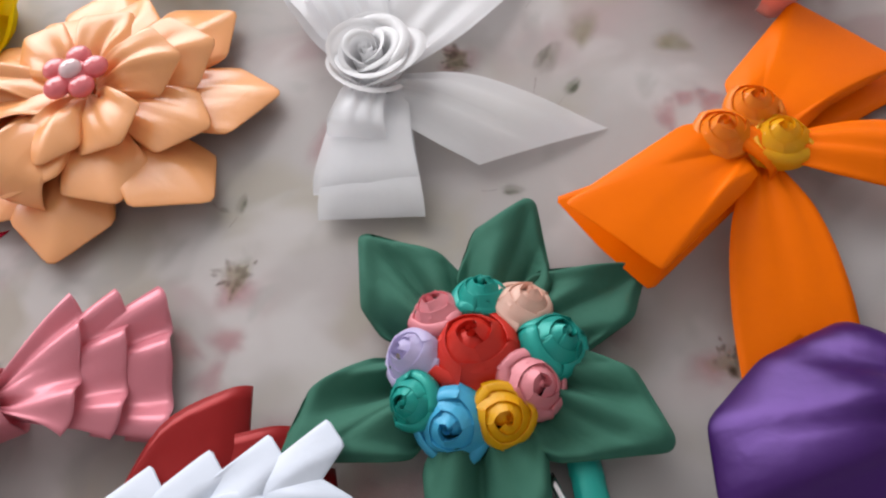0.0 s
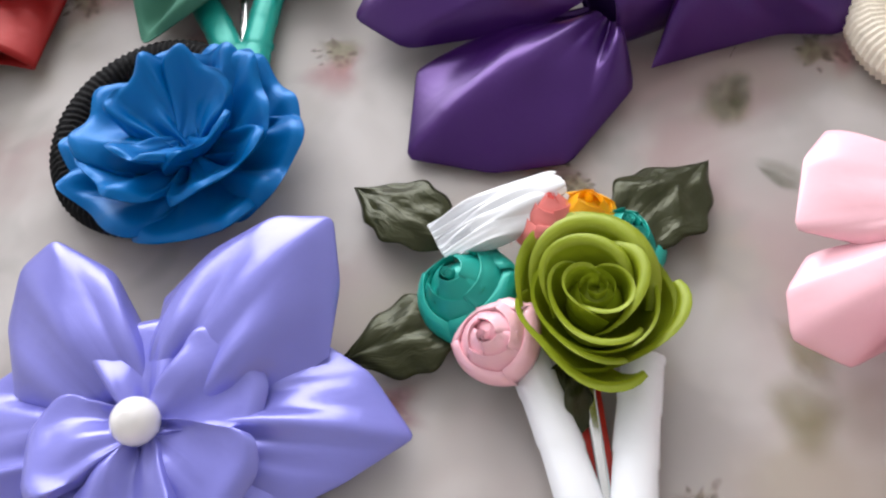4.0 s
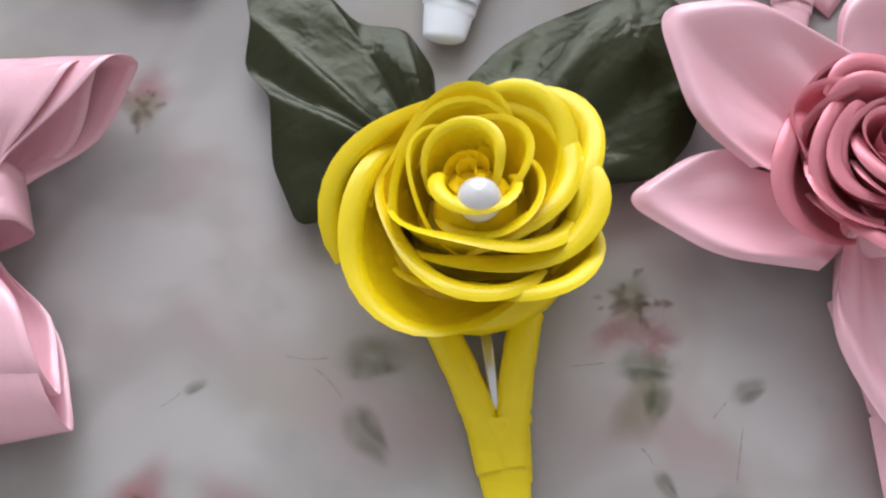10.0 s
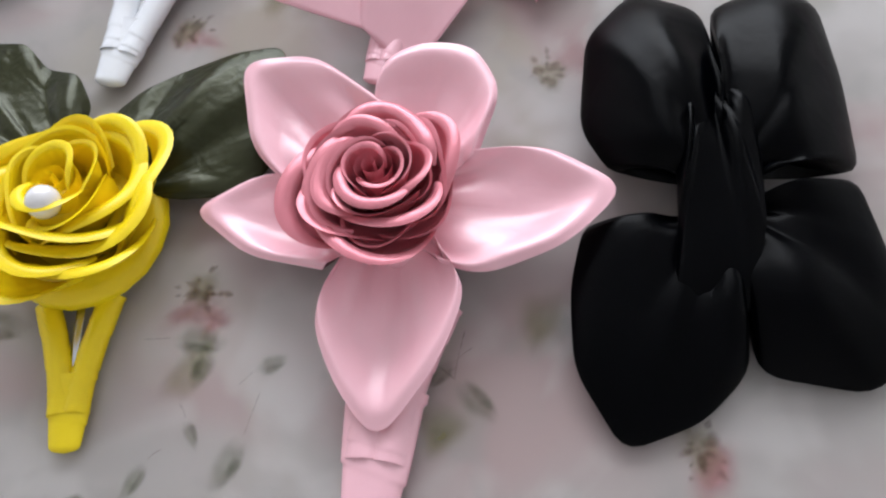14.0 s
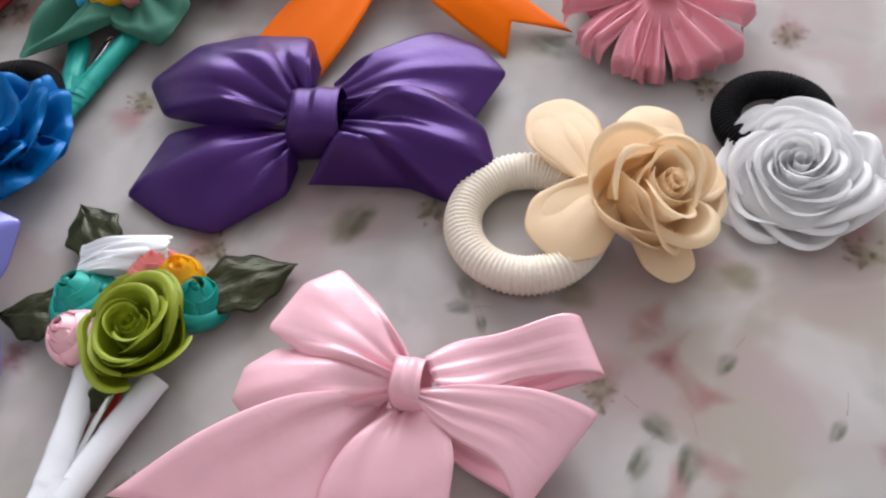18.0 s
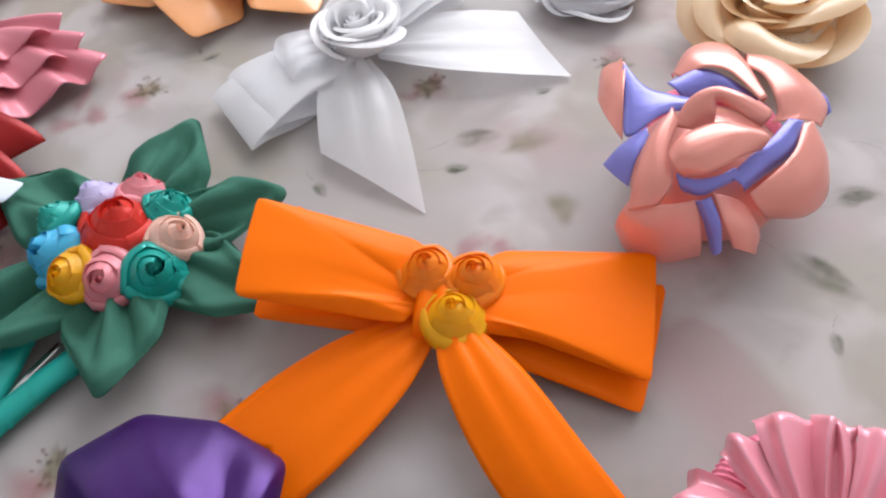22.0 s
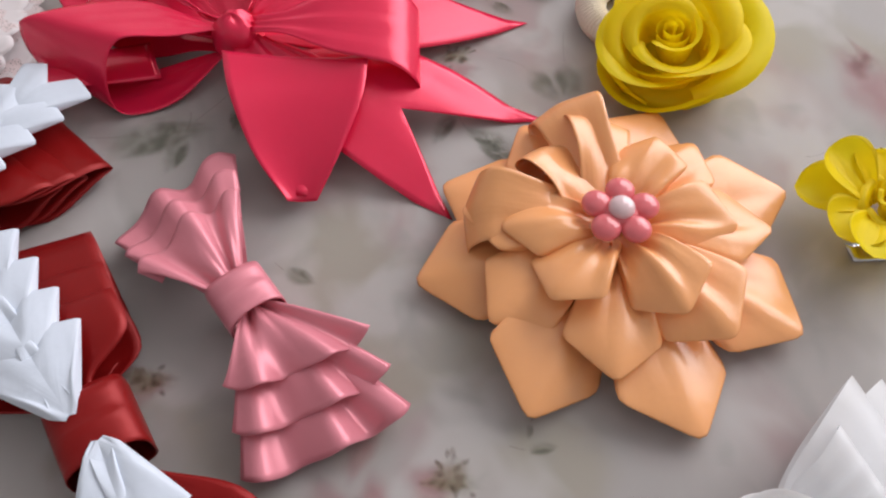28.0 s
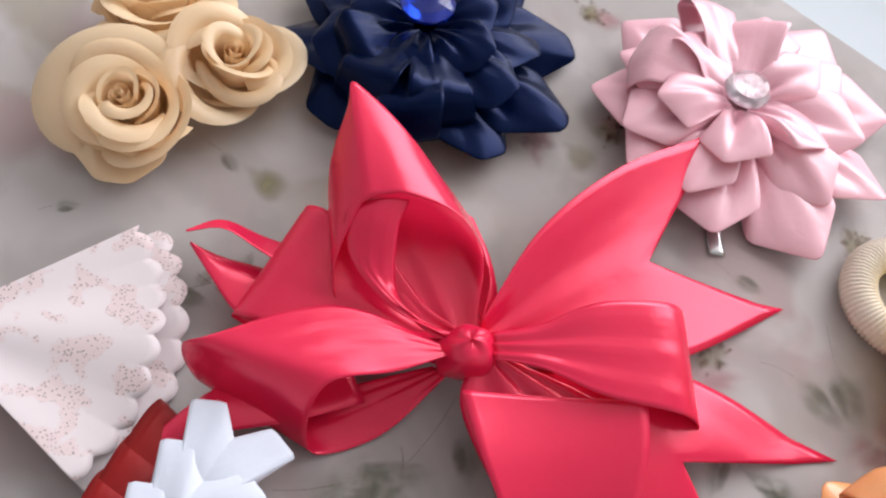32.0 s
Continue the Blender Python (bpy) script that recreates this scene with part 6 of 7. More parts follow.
# ---- roses, clips and hair ties ----
def blue_rose():
    c = (0.6, 0.5)
    t = thing("rose_hair_tie", "azure blue satin rose on a black elastic hair tie", "hair tie", *c)
    elastic(t, BLACK_KNIT, -1.7, 0.6, 2.3, 2.75, 0.55, 20, label="ribbed black elastic band")
    for ring, (n, r, zr, ze, w, dish) in enumerate(((6, 3.1, 0.9, 1.5, 3.4, 0.3), (5, 2.5, 1.4, 2.4, 3.0, 0.55), (4, 1.7, 1.6, 2.9, 2.2, 0.5))):
        for k in range(n):
            a = radians(360 * k / n + 37 * ring + 11 * math.sin(3.1 * k + ring))
            d, q, up = V3((math.cos(a), math.sin(a), 0)), V3((-math.sin(a), math.cos(a), 0)), V3((0, 0, 1))
            e = 0.22 * math.sin(2.7 * k + ring)
            lobe("petal", t, BLUE, V3((0.3, -0.2, zr)) - d * 0.2, [d * r * 0.35 + q * w * 0.42 + up * zr, d * r * 0.8 + q * w * 0.5 + up * (ze - 0.2), d * r * (1 + e * 0.3) + q * w * 0.28 + up * (ze + e), d * r * 0.94 + up * (ze - 0.35), d * r * (1 - e * 0.3) - q * w * 0.26 + up * (ze - e),
                                                                  d * r * 0.78 - q * w * 0.5 + up * (ze - 0.5), d * r * 0.35 - q * w * 0.42 + up * (zr - 0.3)], 0.3, 0.35, 0.34, 2.4, dish=dish, belly=0.5, seed=k * 1.9 + ring * 5, crease=0.20, nu=34, nv=44, soft=0.05, reach=0.45, rim=0.1)
    ball("backing", t, BLUE, 0, 0, 0.6, 1.9, 0.3)


def moss_clip():
    c = (11.0, -2.0)
    t = thing("flower_hair_clip", "white wrapped snap clip with a moss green rose and olive leaves", "hair clip", *c)
    L = at(*c)
    for i, (x, y, w, rx, ry) in enumerate(((5.0, 0.9, 1.9, 8.4, -0.1), (13.2, 3.9, 2.3, 11.6, 0.4), (6.6, -3.6, 2.0, 9.4, -1.6), (11.9, -4.3, 1.2, 11.3, -2.2))):
        leaf("leaf", t, OLIVE, L(rx, ry, 0.6), L(x, y, 0.35), w, ruffle=0.12, seed=i, sharp=1.15)
    wrapped_clip(t, WHITE, L(10.5, -2.3, 0.6), L(12.9, -1.7, 0.6), L(14.1, -7.6, 0.4), 0.42, 0.34)
    for x in (-0.2, 0.22):
        strip("felt_strip", t, ROSE_RED, [L(11.9 + x, -2.6, 0.35), L(12.7 + x * 0.9, -4.4, 0.32), L(13.2 + x * 0.7, -5.6, 0.3)], [(0.09, 0.02, 0.0)] * 3, 10, 4, "muted red strip", ends="start")
    soft_rose(t, MOSS, L(11.7, -1.2, 0.5), 2.2, 1.9, (0, 0), 31, (2, 3, 3, 4), roll=0.6, wavy=1.2, drop=0.4)
    ball("filling", t, MOSS, *L(11.7, -1.2, 1.4), 0.6)
    for i, (x, y, z, r, mat, lab) in enumerate(((9.9, -2.4, 1.9, 0.85, PINK, "light pink ribbon rose"), (8.9, -1.4, 1.9, 1.05, TEAL, "teal ribbon rose"), (10.2, 0.6, 2.0, 0.85, CORAL, "coral ribbon rose"),
                                                (10.9, 0.9, 1.9, 0.8, GOLD, "golden ribbon rose"), (11.7, 0.75, 1.6, 0.95, TEAL, "teal ribbon rose"))):
        mini_rose(t, mat, *L(x, y, z), r, seed=40 + i, label=lab, tilt=(20, math.degrees(math.atan2(y + 1.0, x - 10.6))))
    for i in range(5):
        s = i / 4 - 0.5
        kite("white_fold", t, WHITE, L(8.0 + 0.5 * s, -0.7 - 0.5 * s, 1.3 + 0.3 * abs(s)), L(10.3 + 0.5 * s, 1.5 - 0.6 * s, 1.9 - 0.5 * abs(s)), 0.75, 0.25, 30 * s, tipness=3.0, pinch=0.6, belly=0.2, pleat=0.12, seed=i)


def yellow_clip():
    c = (17.4, -11.6)
    t = thing("flower_hair_clip", "yellow satin rose hair clip with a pearl and two olive leaves", "hair clip", *c)
    L = at(*c)
    lobe("leaf", t, OLIVE, L(15.2, -10.8, 0.9), [L(14.9, -9.2, 0.8), L(14.4, -8.5, 0.6), L(13.2, -7.9, 0.7), L(12.0, -8.3, 0.5), L(10.8, -8.0, 0.7), L(8.9, -9.0, 0.5), L(9.7, -9.7, 0.8), L(10.2, -10.8, 0.5), L(11.4, -11.2, 0.8), L(12.4, -12.6, 0.5), L(13.9, -13.6, 0.6), L(15.0, -12.6, 0.8)],
         0.3, 0.7, 0.16, 3.0, belly=0.0, seed=1.1, crease=0.13, nu=50, nv=70, soft=0.02, reach=0.5)
    lobe("leaf", t, OLIVE, L(17.6, -9.8, 0.9), [L(16.2, -9.6, 0.8), L(15.2, -8.5, 0.6), L(15.5, -7.2, 0.7), L(15.9, -6.1, 0.5), L(17.1, -4.6, 0.7), L(18.0, -3.6, 0.5), L(18.9, -4.0, 0.7), L(19.6, -4.8, 0.6), L(20.3, -5.8, 0.8), L(20.6, -7.1, 0.5), L(20.4, -8.4, 0.7), L(19.2, -9.4, 0.8)],
         0.3, 0.7, 0.16, 3.0, belly=0.0, seed=2.7, crease=0.13, nu=50, nv=70, soft=0.02, reach=0.5)
    wrapped_clip(t, YELLOW, L(18.0, -13.9, 0.45), L(19.4, -12.6, 0.45), L(21.3, -16.5, 0.3), 0.34, 0.42)
    soft_rose(t, YELLOW, L(17.4, -11.5, 0.4), 3.5, 2.8, (8, 130), 7, (2, 3, 3, 4, 4), roll=0.55, wavy=1.5, drop=0.42)
    ball("filling", t, YELLOW, 0.1, 0.0, 1.9, 0.9)
    ball("backing", t, YELLOW, 0, 0, 0.7, 2.5, 0.25)
    ball("pearl", t, PEARL, 0.35, -0.2, 3.15, 0.46, label="white pearl bead")


def pink_rose_clip():
    c = (24.6, -6.1)
    t = thing("flower_hair_clip", "light pink satin flower clip with an old-rose rolled rose", "hair clip", *c)
    L = at(*c)
    for i, edge in enumerate((
            [(22.2, -7.5, 1.3), (20.4, -7.2, 1.6), (18.4, -5.2, 1.9), (20.2, -3.9, 2.0), (22.8, -4.0, 1.7)],
            [(22.6, -4.4, 1.5), (21.9, -3.0, 1.9), (22.6, -1.9, 2.0), (23.9, -1.2, 1.9), (25.4, -2.0, 1.9), (25.9, -4.0, 1.5)],
            [(22.4, -6.8, 1.1), (20.9, -7.5, 1.2), (19.9, -9.5, 1.1), (22.3, -9.7, 1.3), (24.4, -8.8, 1.2)],
            [(25.7, -3.9, 1.5), (27.3, -2.8, 1.8), (29.8, -2.7, 1.8), (29.4, -4.9, 1.8), (27.9, -6.8, 1.4), (26.6, -7.0, 1.3)],
            [(24.6, -8.4, 1.2), (24.8, -10.0, 1.5), (26.4, -11.1, 1.3), (28.2, -11.7, 0.9), (28.4, -9.2, 1.5), (27.8, -7.0, 1.5), (26.6, -6.8, 1.3)])):
        lobe("petal", t, PINK, L(24.5, -6.2, 1.4), [L(*e) for e in edge], 0.55, 0.7, 0.35, 1.7, dish=1.0, rim=0.16, belly=0.7, seed=i * 1.3, crease=0.12, nu=52, nv=52, soft=0.075)
    ball("backing", t, PINK, 0, 0, 0.8, 1.9, 0.35)
    soft_rose(t, ROSY, L(24.3, -6.3, 1.2), 2.85, 1.9, (4, 120), 12, (2, 3, 4, 4, 5, 5), roll=0.5, wavy=1.1, drop=0.5)
    wrapped_clip(t, PINK, L(25.2, -8.7, 0.5), L(27.3, -7.7, 0.5), L(29.1, -13.4, 0.4), 0.52, 0.5)


def cream_flower():
    c = (19.9, 11.0)
    t = thing("flower_hair_tie", "cream peach chiffon flower on a cream ribbed elastic", "hair tie", *c)
    L = at(*c)
    elastic(t, CREAM_KNIT, *L(18.3, 9.6)[:2], 2.1, 2.1, 0.62, 0, label="ribbed cream elastic band")
    soft_rose(t, CREAM, (0.7, 0.9, 0.5), 2.6, 3.0, (30, 15), 77, (2, 3, 4, 4), roll=0.5, wavy=2.2, drop=0.35)
    # loose round petals beside the rose
    for root, tip, side, up in (((19.5, 11.6, 1.6), (16.2, 13.4, 1.7), 1.35, 0.25), ((20.0, 12.0, 1.6), (19.5, 8.7, 1.1), 1.6, 0.4), ((21.0, 11.6, 1.0), (23.5, 10.8, 0.5), 0.9, 0.3), ((20.4, 12.4, 1.7), (19.5, 15.3, 1.8), 1.2, 0.3), ((21.0, 12.4, 1.4), (22.4, 14.6, 1.2), 1.1, 0.3)):
        a, b = V3(L(*root)), V3(L(*tip))
        d = b - a
        q = V3((-d.y, d.x, 0)).normalized() * side
        lobe("petal", t, CREAM, a, [a + d * 0.25 + q * 0.7, a + d * 0.65 + q, a + d * 0.95 + q * 0.6, b, a + d * 0.95 - q * 0.6, a + d * 0.65 - q, a + d * 0.25 - q * 0.7], up, 0.3, 0.06, 2.0, dish=0.15, belly=-0.2, seed=side * 7, crease=0.08, nu=24, nv=32, soft=0.06)


def pleated_rosette():
    c = (16.2, 20.7)
    t = thing("rosette_hair_tie", "dusty pink pleated satin rosette with a pearl on a pink elastic", "hair tie", *c)
    L = at(*c)
    elastic(t, PINK_KNIT, *L(15.4, 21.4)[:2], 2.1, 2.1, 0.55, label="ribbed pink elastic band")
    N = 21
    ROLL = Matrix.Translation((0, 0, 0.7)) @ Matrix.Rotation(radians(-60), 4, "Z") @ Matrix.Rotation(radians(17), 4, "Y") @ Matrix.Rotation(radians(60), 4, "Z") @ Matrix.Translation((0, 0, -0.35))
    rnd = random.Random(5)
    cuts = [0.0]
    for i in range(N):
        cuts.append(cuts[-1] + rnd.uniform(0.65, 1.5))
    for i in range(N):
        a0, a1 = 2 * math.pi * cuts[i] / cuts[-1], 2 * math.pi * cuts[i + 1] / cuts[-1]
        R, swirl, tall, curl, ph = 3.7 * rnd.uniform(0.95, 1.05), rnd.uniform(-0.14, 0.2), rnd.uniform(0.6, 1.5), rnd.uniform(-0.5, 0.8), rnd.uniform(0, 6)

        def f(u, v, a0=a0, a1=a1, R=R, swirl=swirl, tall=tall, curl=curl, ph=ph):
            # one soft knife pleat: a slow rise, a rounded crest and a steep fall; its end rolls over
            k = 2 * v - 1
            a = (a0 + a1) / 2 + (a1 - a0) * 0.60 * k + swirl * u * u
            w = sm(u / 0.8)
            end = sm((u - 0.62) / 0.38)
            crest = math.exp(-((k - 0.35) * (1.9 if k < 0.35 else 4.2)) ** 2)
            r = 0.4 + (R - 0.4) * u ** 0.95 + 0.30 * curl * crest * end - 0.22 * end * math.exp(-((k + 0.5) * 3) ** 2)
            z = 1.45 + 0.25 * math.sin(math.pi * u * 0.85) + tall * (0.20 + 0.28 * w) * (crest - 0.4)
            z += 0.10 * tall * w * math.sin(5 * k + ph)
            e = sm((u - 0.86) / 0.14)
            z -= e * e * 0.7
            r -= 0.12 * e ** 3
            return ROLL @ V3((r * math.cos(a), r * math.sin(a), max(0.35, z)))

        sheet("pleat", f, 26, 20, ROSETTE, t, "", 0.0)
    ball("backing", t, DUSTY, 0, 0, 1.0, 2.4, 0.36)
    ball("pearl", t, PEARL_PINK, 0.25, -0.42, 2.5, 0.75, label="pale pink pearl bead")


def two_tone_rose():
    c = (5.2, 27.2)
    t = thing("rose_hair_tie", "salmon and lilac two-sided satin rose on a pink elastic", "hair tie", *c)
    L = at(*c)
    elastic(t, PINK_KNIT, *L(4.0, 28.6)[:2], 2.0, 2.0, 0.5, label="ribbed pink elastic band")
    ball("backing", t, SALMON, 0, 0, 0.9, 2.4, 0.35)
    # two-sided ribbon wound in a loose knot: salmon outside, lilac inside; the two edges and the bulge of each turn
    for mat, one, other, bulge in (
            (SALMON, [(0.8, -2.7, 4.0), (0.7, -2.1, 4.3), (1.0, -1.0, 4.4), (1.6, 0.1, 3.9)], [(1.5, -2.7, 3.6), (2.0, -2.3, 4.0), (2.1, -1.2, 4.0), (2.0, -0.2, 3.6)], 0.28),
            (SALMON, [(-2.8, 0.9, 2.4), (-3.4, 2.0, 2.6), (-3.2, 3.0, 2.6), (-2.1, 3.0, 2.8), (0.2, 1.8, 3.0)], [(-2.1, 0.6, 3.0), (-1.8, 1.1, 3.4), (-1.2, 1.5, 3.5), (-0.5, 1.5, 3.5), (0.3, 1.5, 3.3)], 0.22),
            (SALMON, [(-2.0, 3.3, 2.4), (-1.3, 4.1, 2.4), (0.0, 4.4, 2.2), (0.9, 4.2, 2.0), (1.6, 3.1, 2.2)], [(-1.2, 2.4, 3.2), (-0.4, 2.3, 3.4), (0.4, 2.0, 3.3), (0.8, 1.8, 3.0), (0.9, 1.5, 2.8)], 0.3),
            (SALMON, [(1.5, 2.4, 2.6), (2.4, 2.6, 1.8), (3.3, 1.8, 1.4), (3.4, 0.8, 1.2), (2.8, -0.1, 1.2)], [(1.7, 1.8, 3.2), (2.3, 1.0, 3.3), (2.6, 0.2, 3.3), (2.7, -0.6, 3.2), (2.7, -1.2, 3.0)], 0.3),
            (SALMON, [(2.6, -0.7, 1.6), (3.1, -0.7, 1.2), (3.4, -1.1, 0.8)], [(2.1, -2.0, 3.0), (2.8, -2.2, 2.6), (3.2, -2.0, 1.6)], 0.25),
            (SALMON, [(0.6, -4.2, 1.4), (1.2, -4.2, 1.0), (2.0, -3.6, 0.8), (2.6, -2.6, 1.0)], [(0.7, -3.8, 2.8), (1.4, -3.6, 3.0), (1.8, -3.2, 3.1), (2.0, -2.5, 3.0)], 0.3),
            (SALMON, [(0.9, -4.1, 2.6), (0.4, -3.5, 3.4), (-0.3, -2.4, 3.7), (-0.6, -1.2, 3.8)], [(1.5, -3.5, 3.0), (1.4, -3.0, 3.5), (0.7, -2.6, 3.9), (0.0, -1.6, 4.0)], 0.28),
            (SALMON, [(-3.5, -1.7, 2.4), (-4.4, -0.8, 2.6), (-4.2, -0.1, 2.8)], [(-1.4, -2.4, 2.6), (-2.4, -1.6, 3.2), (-3.5, -0.6, 3.3)], 0.15),
            (SALMON, [(-0.1, -1.7, 3.8), (-0.4, -0.9, 4.2), (-0.2, -0.1, 4.4), (0.4, 0.5, 4.2), (1.0, 1.2, 3.6)], [(0.4, -0.5, 3.2), (0.3, -0.4, 3.8), (0.1, -0.2, 4.1), (0.8, 0.1, 3.9), (1.2, 0.6, 3.4)], 0.15),
            (LILAC, [(-3.6, -0.6, 3.3), (-2.3, -0.8, 3.3), (-1.4, -0.3, 3.3), (-0.5, 0.5, 3.2)], [(-2.3, -1.7, 2.8), (-1.2, -2.4, 2.9), (-1.0, -1.2, 3.3), (-0.6, -0.1, 3.2)], 0.12),
            (LILAC, [(-2.1, -0.1, 3.2), (-1.9, 1.1, 3.3), (-1.0, 1.5, 3.3), (0.1, 1.7, 3.1)], [(-1.4, 0.0, 2.9), (-0.9, 0.9, 2.9), (-0.4, 1.2, 2.9), (0.2, 1.4, 2.9)], 0.15),
            (LILAC, [(1.5, 1.4, 3.5), (1.9, 0.1, 3.6), (2.0, -0.7, 3.6), (2.1, -1.5, 3.4)], [(1.7, 1.9, 3.1), (2.3, 0.9, 3.0), (2.4, -0.2, 2.9), (2.5, -1.2, 2.9)], 0.18),
            (LILAC, [(1.3, -2.8, 3.7), (1.7, -2.5, 3.6), (2.0, -1.9, 3.6), (2.0, -1.2, 3.5)], [(1.6, -2.7, 3.1), (2.0, -2.4, 3.1), (2.1, -1.8, 3.1), (2.2, -1.3, 3.2)], 0.12),
            (LILAC, [(-1.1, -3.4, 2.4), (-1.0, -2.8, 3.0), (-0.9, -1.9, 3.3)], [(0.2, -3.5, 2.6), (-0.1, -3.0, 3.2), (-0.5, -2.2, 3.4)], 0.1),
            (LILAC, [(2.0, -2.6, 3.0), (2.5, -2.6, 2.4), (2.9, -2.5, 1.4)], [(2.2, -2.2, 3.1), (2.8, -2.3, 2.6), (3.1, -2.3, 1.6)], 0.15),
            (LILAC, [(0.0, 4.5, 2.0), (0.5, 4.6, 1.9), (1.0, 4.4, 1.7)], [(0.5, 4.0, 2.0), (0.8, 4.2, 1.8), (1.0, 4.2, 1.6)], 0.08),
    ):
        P = [(V3(p) + V3(q)) / 2 for p, q in zip(one, other)]
        W = [(V3(q) - V3(p)) / 2 for p, q in zip(one, other)]
        turn = strip_fn(P, W, arch=bulge, ends="start")
        flip = 1 if (turn(0.5, 0.5) - (P[len(P) // 2] + P[(len(P) - 1) // 2]) / 2).z > 0 else -1
        strip("petal" if mat is SALMON else "petal_lining", t, mat, P, W, 32, 14, arch=bulge * flip, ends="start", thick=0.015)
    ball("filling", t, SALMON, 0.4, -0.3, 1.3, 2.5, 0.72)


def peach_rose_pair():
    c = (-40.2, 1.6)
    t = thing("rose_bunch", "bunch of three pale peach chiffon roses", "hair flower", *c)
    L = at(*c)
    soft_rose(t, CREAM, L(-40.4, 0.45, 0.3), 2.3, 2.7, (16, -40), 81, (2, 3, 3, 3), roll=1.5, wavy=1.6)
    soft_rose(t, CREAM, L(-42.0, 3.5, 0.3), 2.2, 2.5, (18, 30), 82, (2, 2, 3, 3), roll=1.1, wavy=1.8)
    soft_rose(t, CREAM, L(-44.4, 1.2, 0.3), 2.5, 2.5, (12, 160), 83, (2, 3, 3, 3), roll=1.3, wavy=1.6)
    # two petals hang below the nearer rose
    lobe("petal", t, CREAM, L(-40.2, -0.8, 1.0), [L(-40.0, -2.4, 0.9), L(-38.9, -1.7, 0.6), L(-38.0, -1.3, 0.7), L(-37.7, -0.2, 0.6), L(-38.3, 1.0, 0.8), L(-39.6, 1.3, 0.9)], 0.3, 0.5, 0.1, 2.0, dish=0.3, belly=0.1, seed=2.0, soft=0.05, nu=30, nv=30)


def lace_bow():
    c = (-33.5, -6.0)
    t = thing("lace_bow", "white and pale pink scalloped lace bow", "hair bow", *c)
    for k, (R, z, ph) in enumerate(((6.9, 0.35, 0.0), (6.3, 0.8, 0.13))):
        for s, (a0, a1) in enumerate(((35, 112), (200, 290))):
            def f(u, v, R=R, z=z, ph=ph, a0=a0, a1=a1, k=k):
                a = radians(mixv(a0, a1, u))
                n = 9
                sc = abs(math.sin(math.pi * n * (u + ph))) ** 0.8
                r = 0.7 + (R - 0.7) * v + (0.30 * sc) * sm((v - 0.75) / 0.25)
                zz = z * (0.5 + 0.5 * v) + 0.22 * math.sin(u * 11 + k * 2.1) * v + 0.9 * (1 - v)
                return (r * math.cos(a), r * math.sin(a), max(0.06, zz))
            sheet("lace_layer", f, 160, 18, LACE, t, "", 0.012)
    band("knot", t, LACE, (0, 0), 70, 1.6, 2.2, 2.2)


blue_rose(); moss_clip(); yellow_clip(); pink_rose_clip(); cream_flower(); pleated_rosette(); two_tone_rose(); peach_rose_pair(); lace_bow()

def wound_rose(label, c, mat, R, H, band_mat, bx, by, br, tube, seed, tilt, band_label):
    t = thing("rose_hair_tie", label, "hair tie", *c)
    x, y, _ = at(*c)(bx, by)
    elastic(t, band_mat, x, y, br, br, tube, label=band_label)
    soft_rose(t, mat, (0, 0, 0.15), R, H, tilt, seed, (3, 4, 5, 6, 7, 7), roll=0.42, wavy=0.7, drop=0.62, spread=1.15)
    ball("backing", t, mat, 0, 0, 0.55, R * 0.8, 0.24)


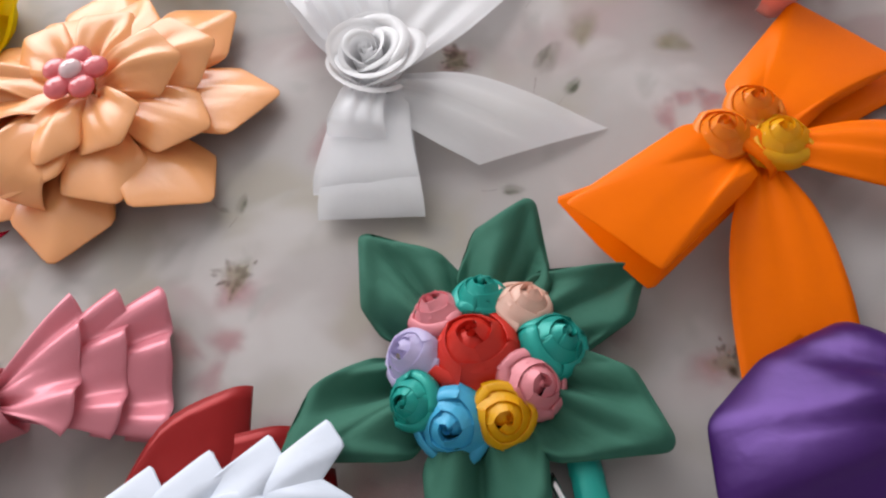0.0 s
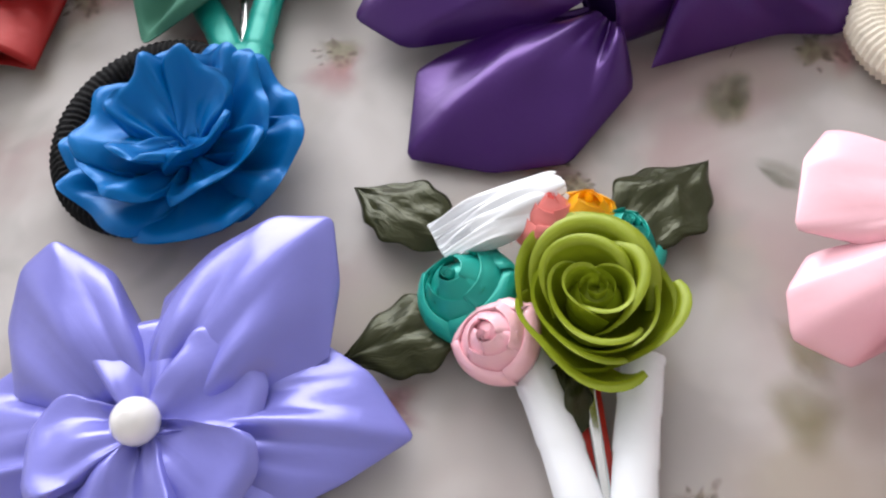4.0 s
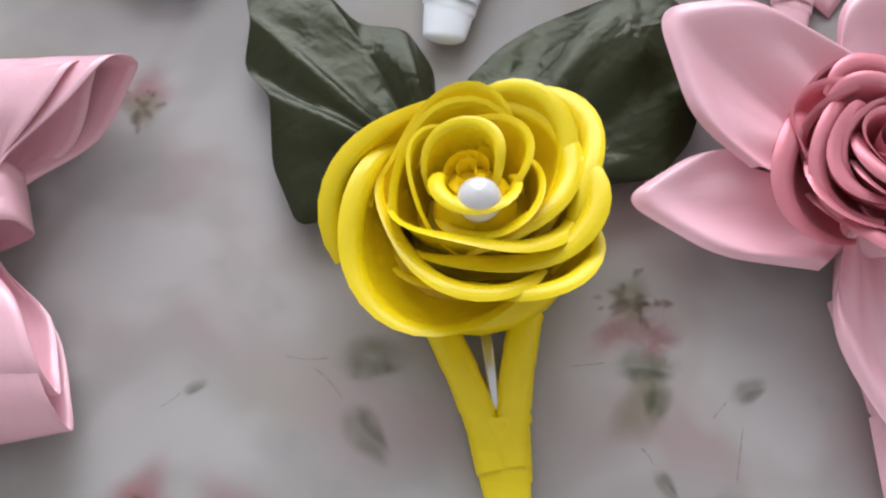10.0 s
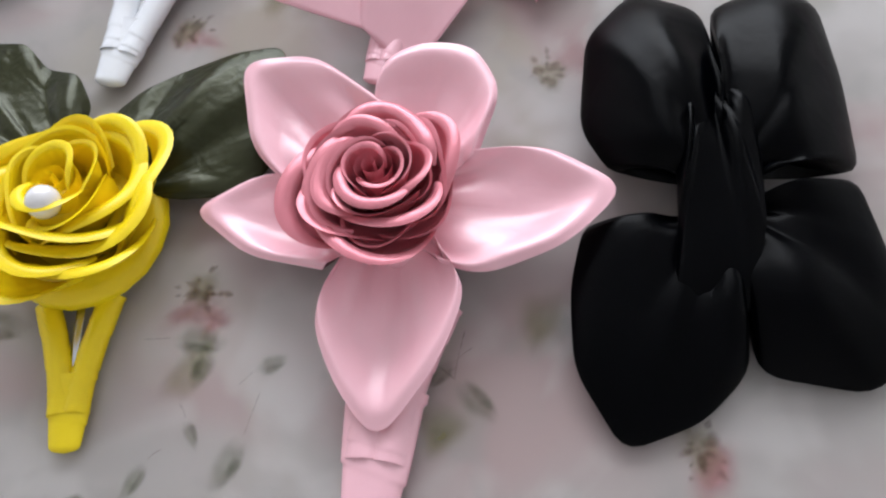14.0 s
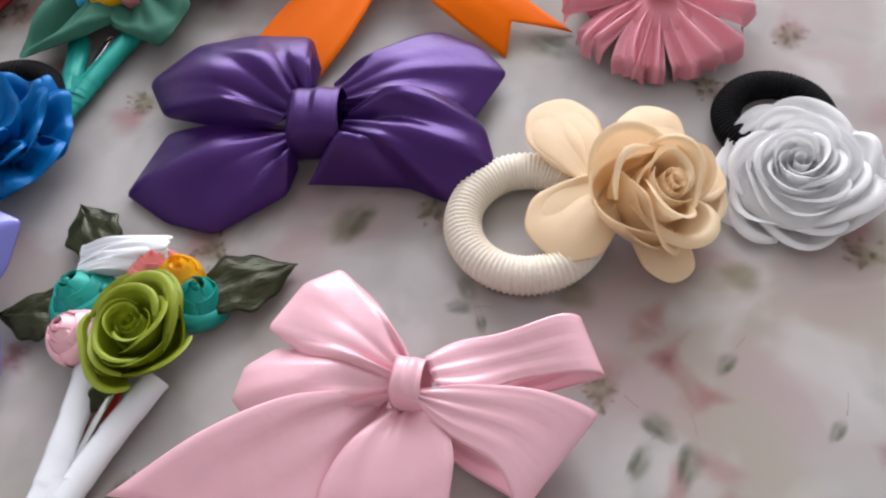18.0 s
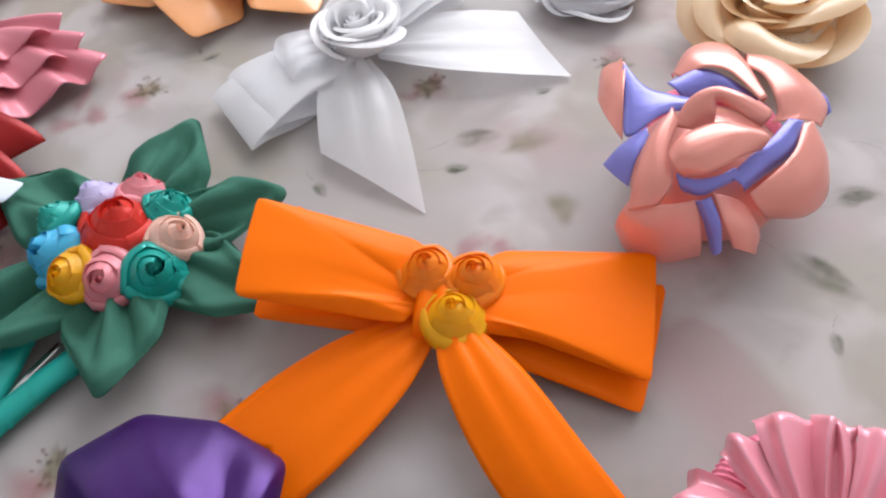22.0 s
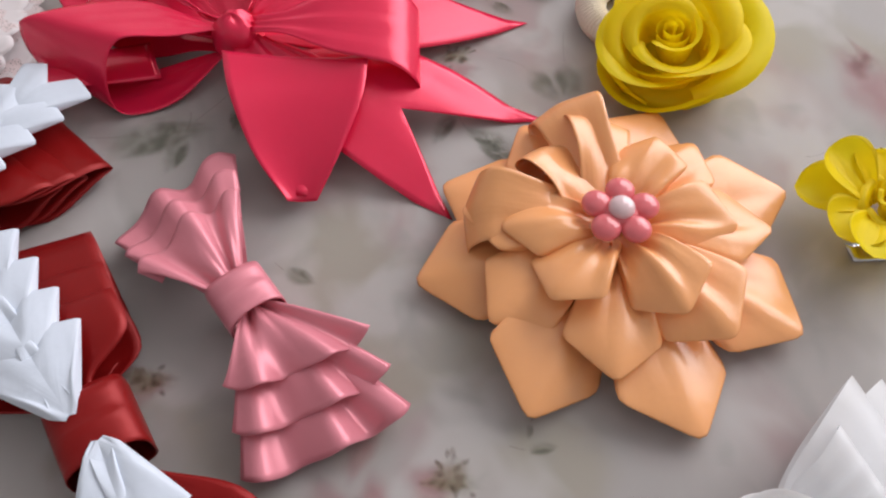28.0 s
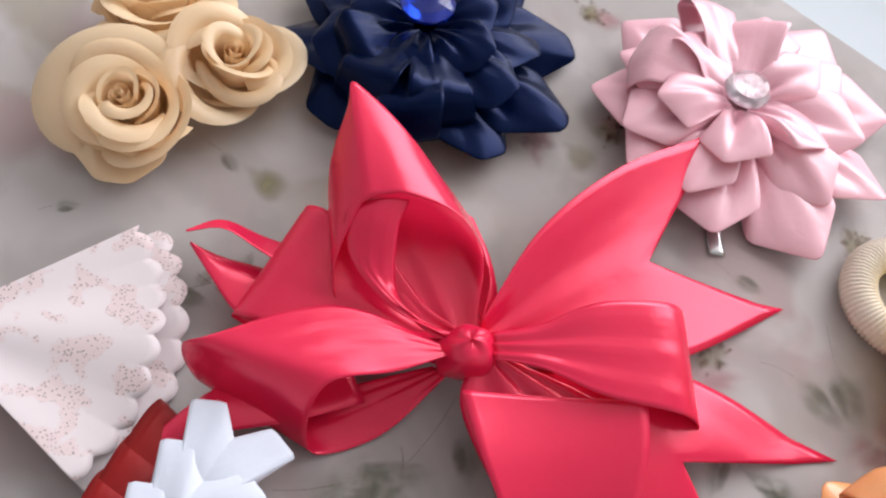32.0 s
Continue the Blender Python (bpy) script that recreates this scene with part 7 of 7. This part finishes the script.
wound_rose("white satin ribbon rose on a black elastic hair tie", (24.2, 16.4), WHITE_SOFT, 2.9, 1.9, BLACK_KNIT, 22.4, 18.2, 1.6, 0.5, 91, (14, 275), "black elastic band")
wound_rose("white satin ribbon rose on a coral pink elastic hair tie", (-5.7, 31.0), WHITE_COOL, 2.75, 1.9, PINK_KNIT, -6.6, 32.2, 2.0, 0.45, 92, (9, 325), "coral pink elastic band")

def open_rose(label, c, mat, R, H, bx, by, br, tube, seed, tilt, counts, band_label, wavy=1.0, roll=1.0):
    t = thing("rose_hair_tie", label, "hair tie", *c)
    x, y, _ = at(*c)(bx, by)
    elastic(t, CREAM_KNIT, x, y, br, br, tube, label=band_label, depth=0.06)
    soft_rose(t, mat, (0, 0, 0.2), R, H, tilt, seed, counts, roll=roll, wavy=wavy, drop=0.5)
    ball("backing", t, mat, 0, 0, 0.5, R * 0.7, 0.24)


open_rose("pale peach satin rose on a cream elastic hair tie", (0.5, 35.3), CREAM_SATIN, 3.5, 2.1, 0.4, 35.0, 2.1, 0.5, 93, (10, 300), (2, 3, 4, 5, 5), "cream elastic band", 1.3, 1.2)
open_rose("yellow chiffon rose on a cream ribbed elastic hair tie", (-25.7, 25.0), YELLOW_CH, 3.5, 2.6, -28.6, 24.6, 1.75, 0.6, 94, (10, -60), (2, 2, 3, 3), "ribbed cream elastic band", 1.0, 1.0)


def small_yellow():
    c = (-17.4, 29.5)
    t = thing("flower_hair_clip", "small yellow chiffon flower on a metal clip", "hair clip", *c)
    for i in range(9):
        a = 40 * i + (13 if i % 2 else 0)
        r = 2.5 if i % 2 else 2.9
        d = V3((math.cos(radians(a)), math.sin(radians(a)), 0))
        cup("petal", t, YELLOW_CH, d * 0.3 + V3((0, 0, 0.8)), d * r * (1.0 if abs(d.y) > 0.5 else 0.72) + V3((0, 0, 1.0 + 0.5 * (i % 3))), 2.2, depth=0.5, hump=0.5, sharp=0.5, widest=0.65, pleat=0.12)
    big_rose(t, YELLOW_CH, (0.1, 0.4, 0.7), 1.3, 1.2, rows=2, seed=95)
    strip("metal_clip", t, STEEL, [(1.0, -1.3, 0.12), (1.2, 0.0, 0.14), (1.3, 1.4, 0.12)], [(0.35, 0, 0)] * 3, 8, 4, ends="start")


small_yellow()
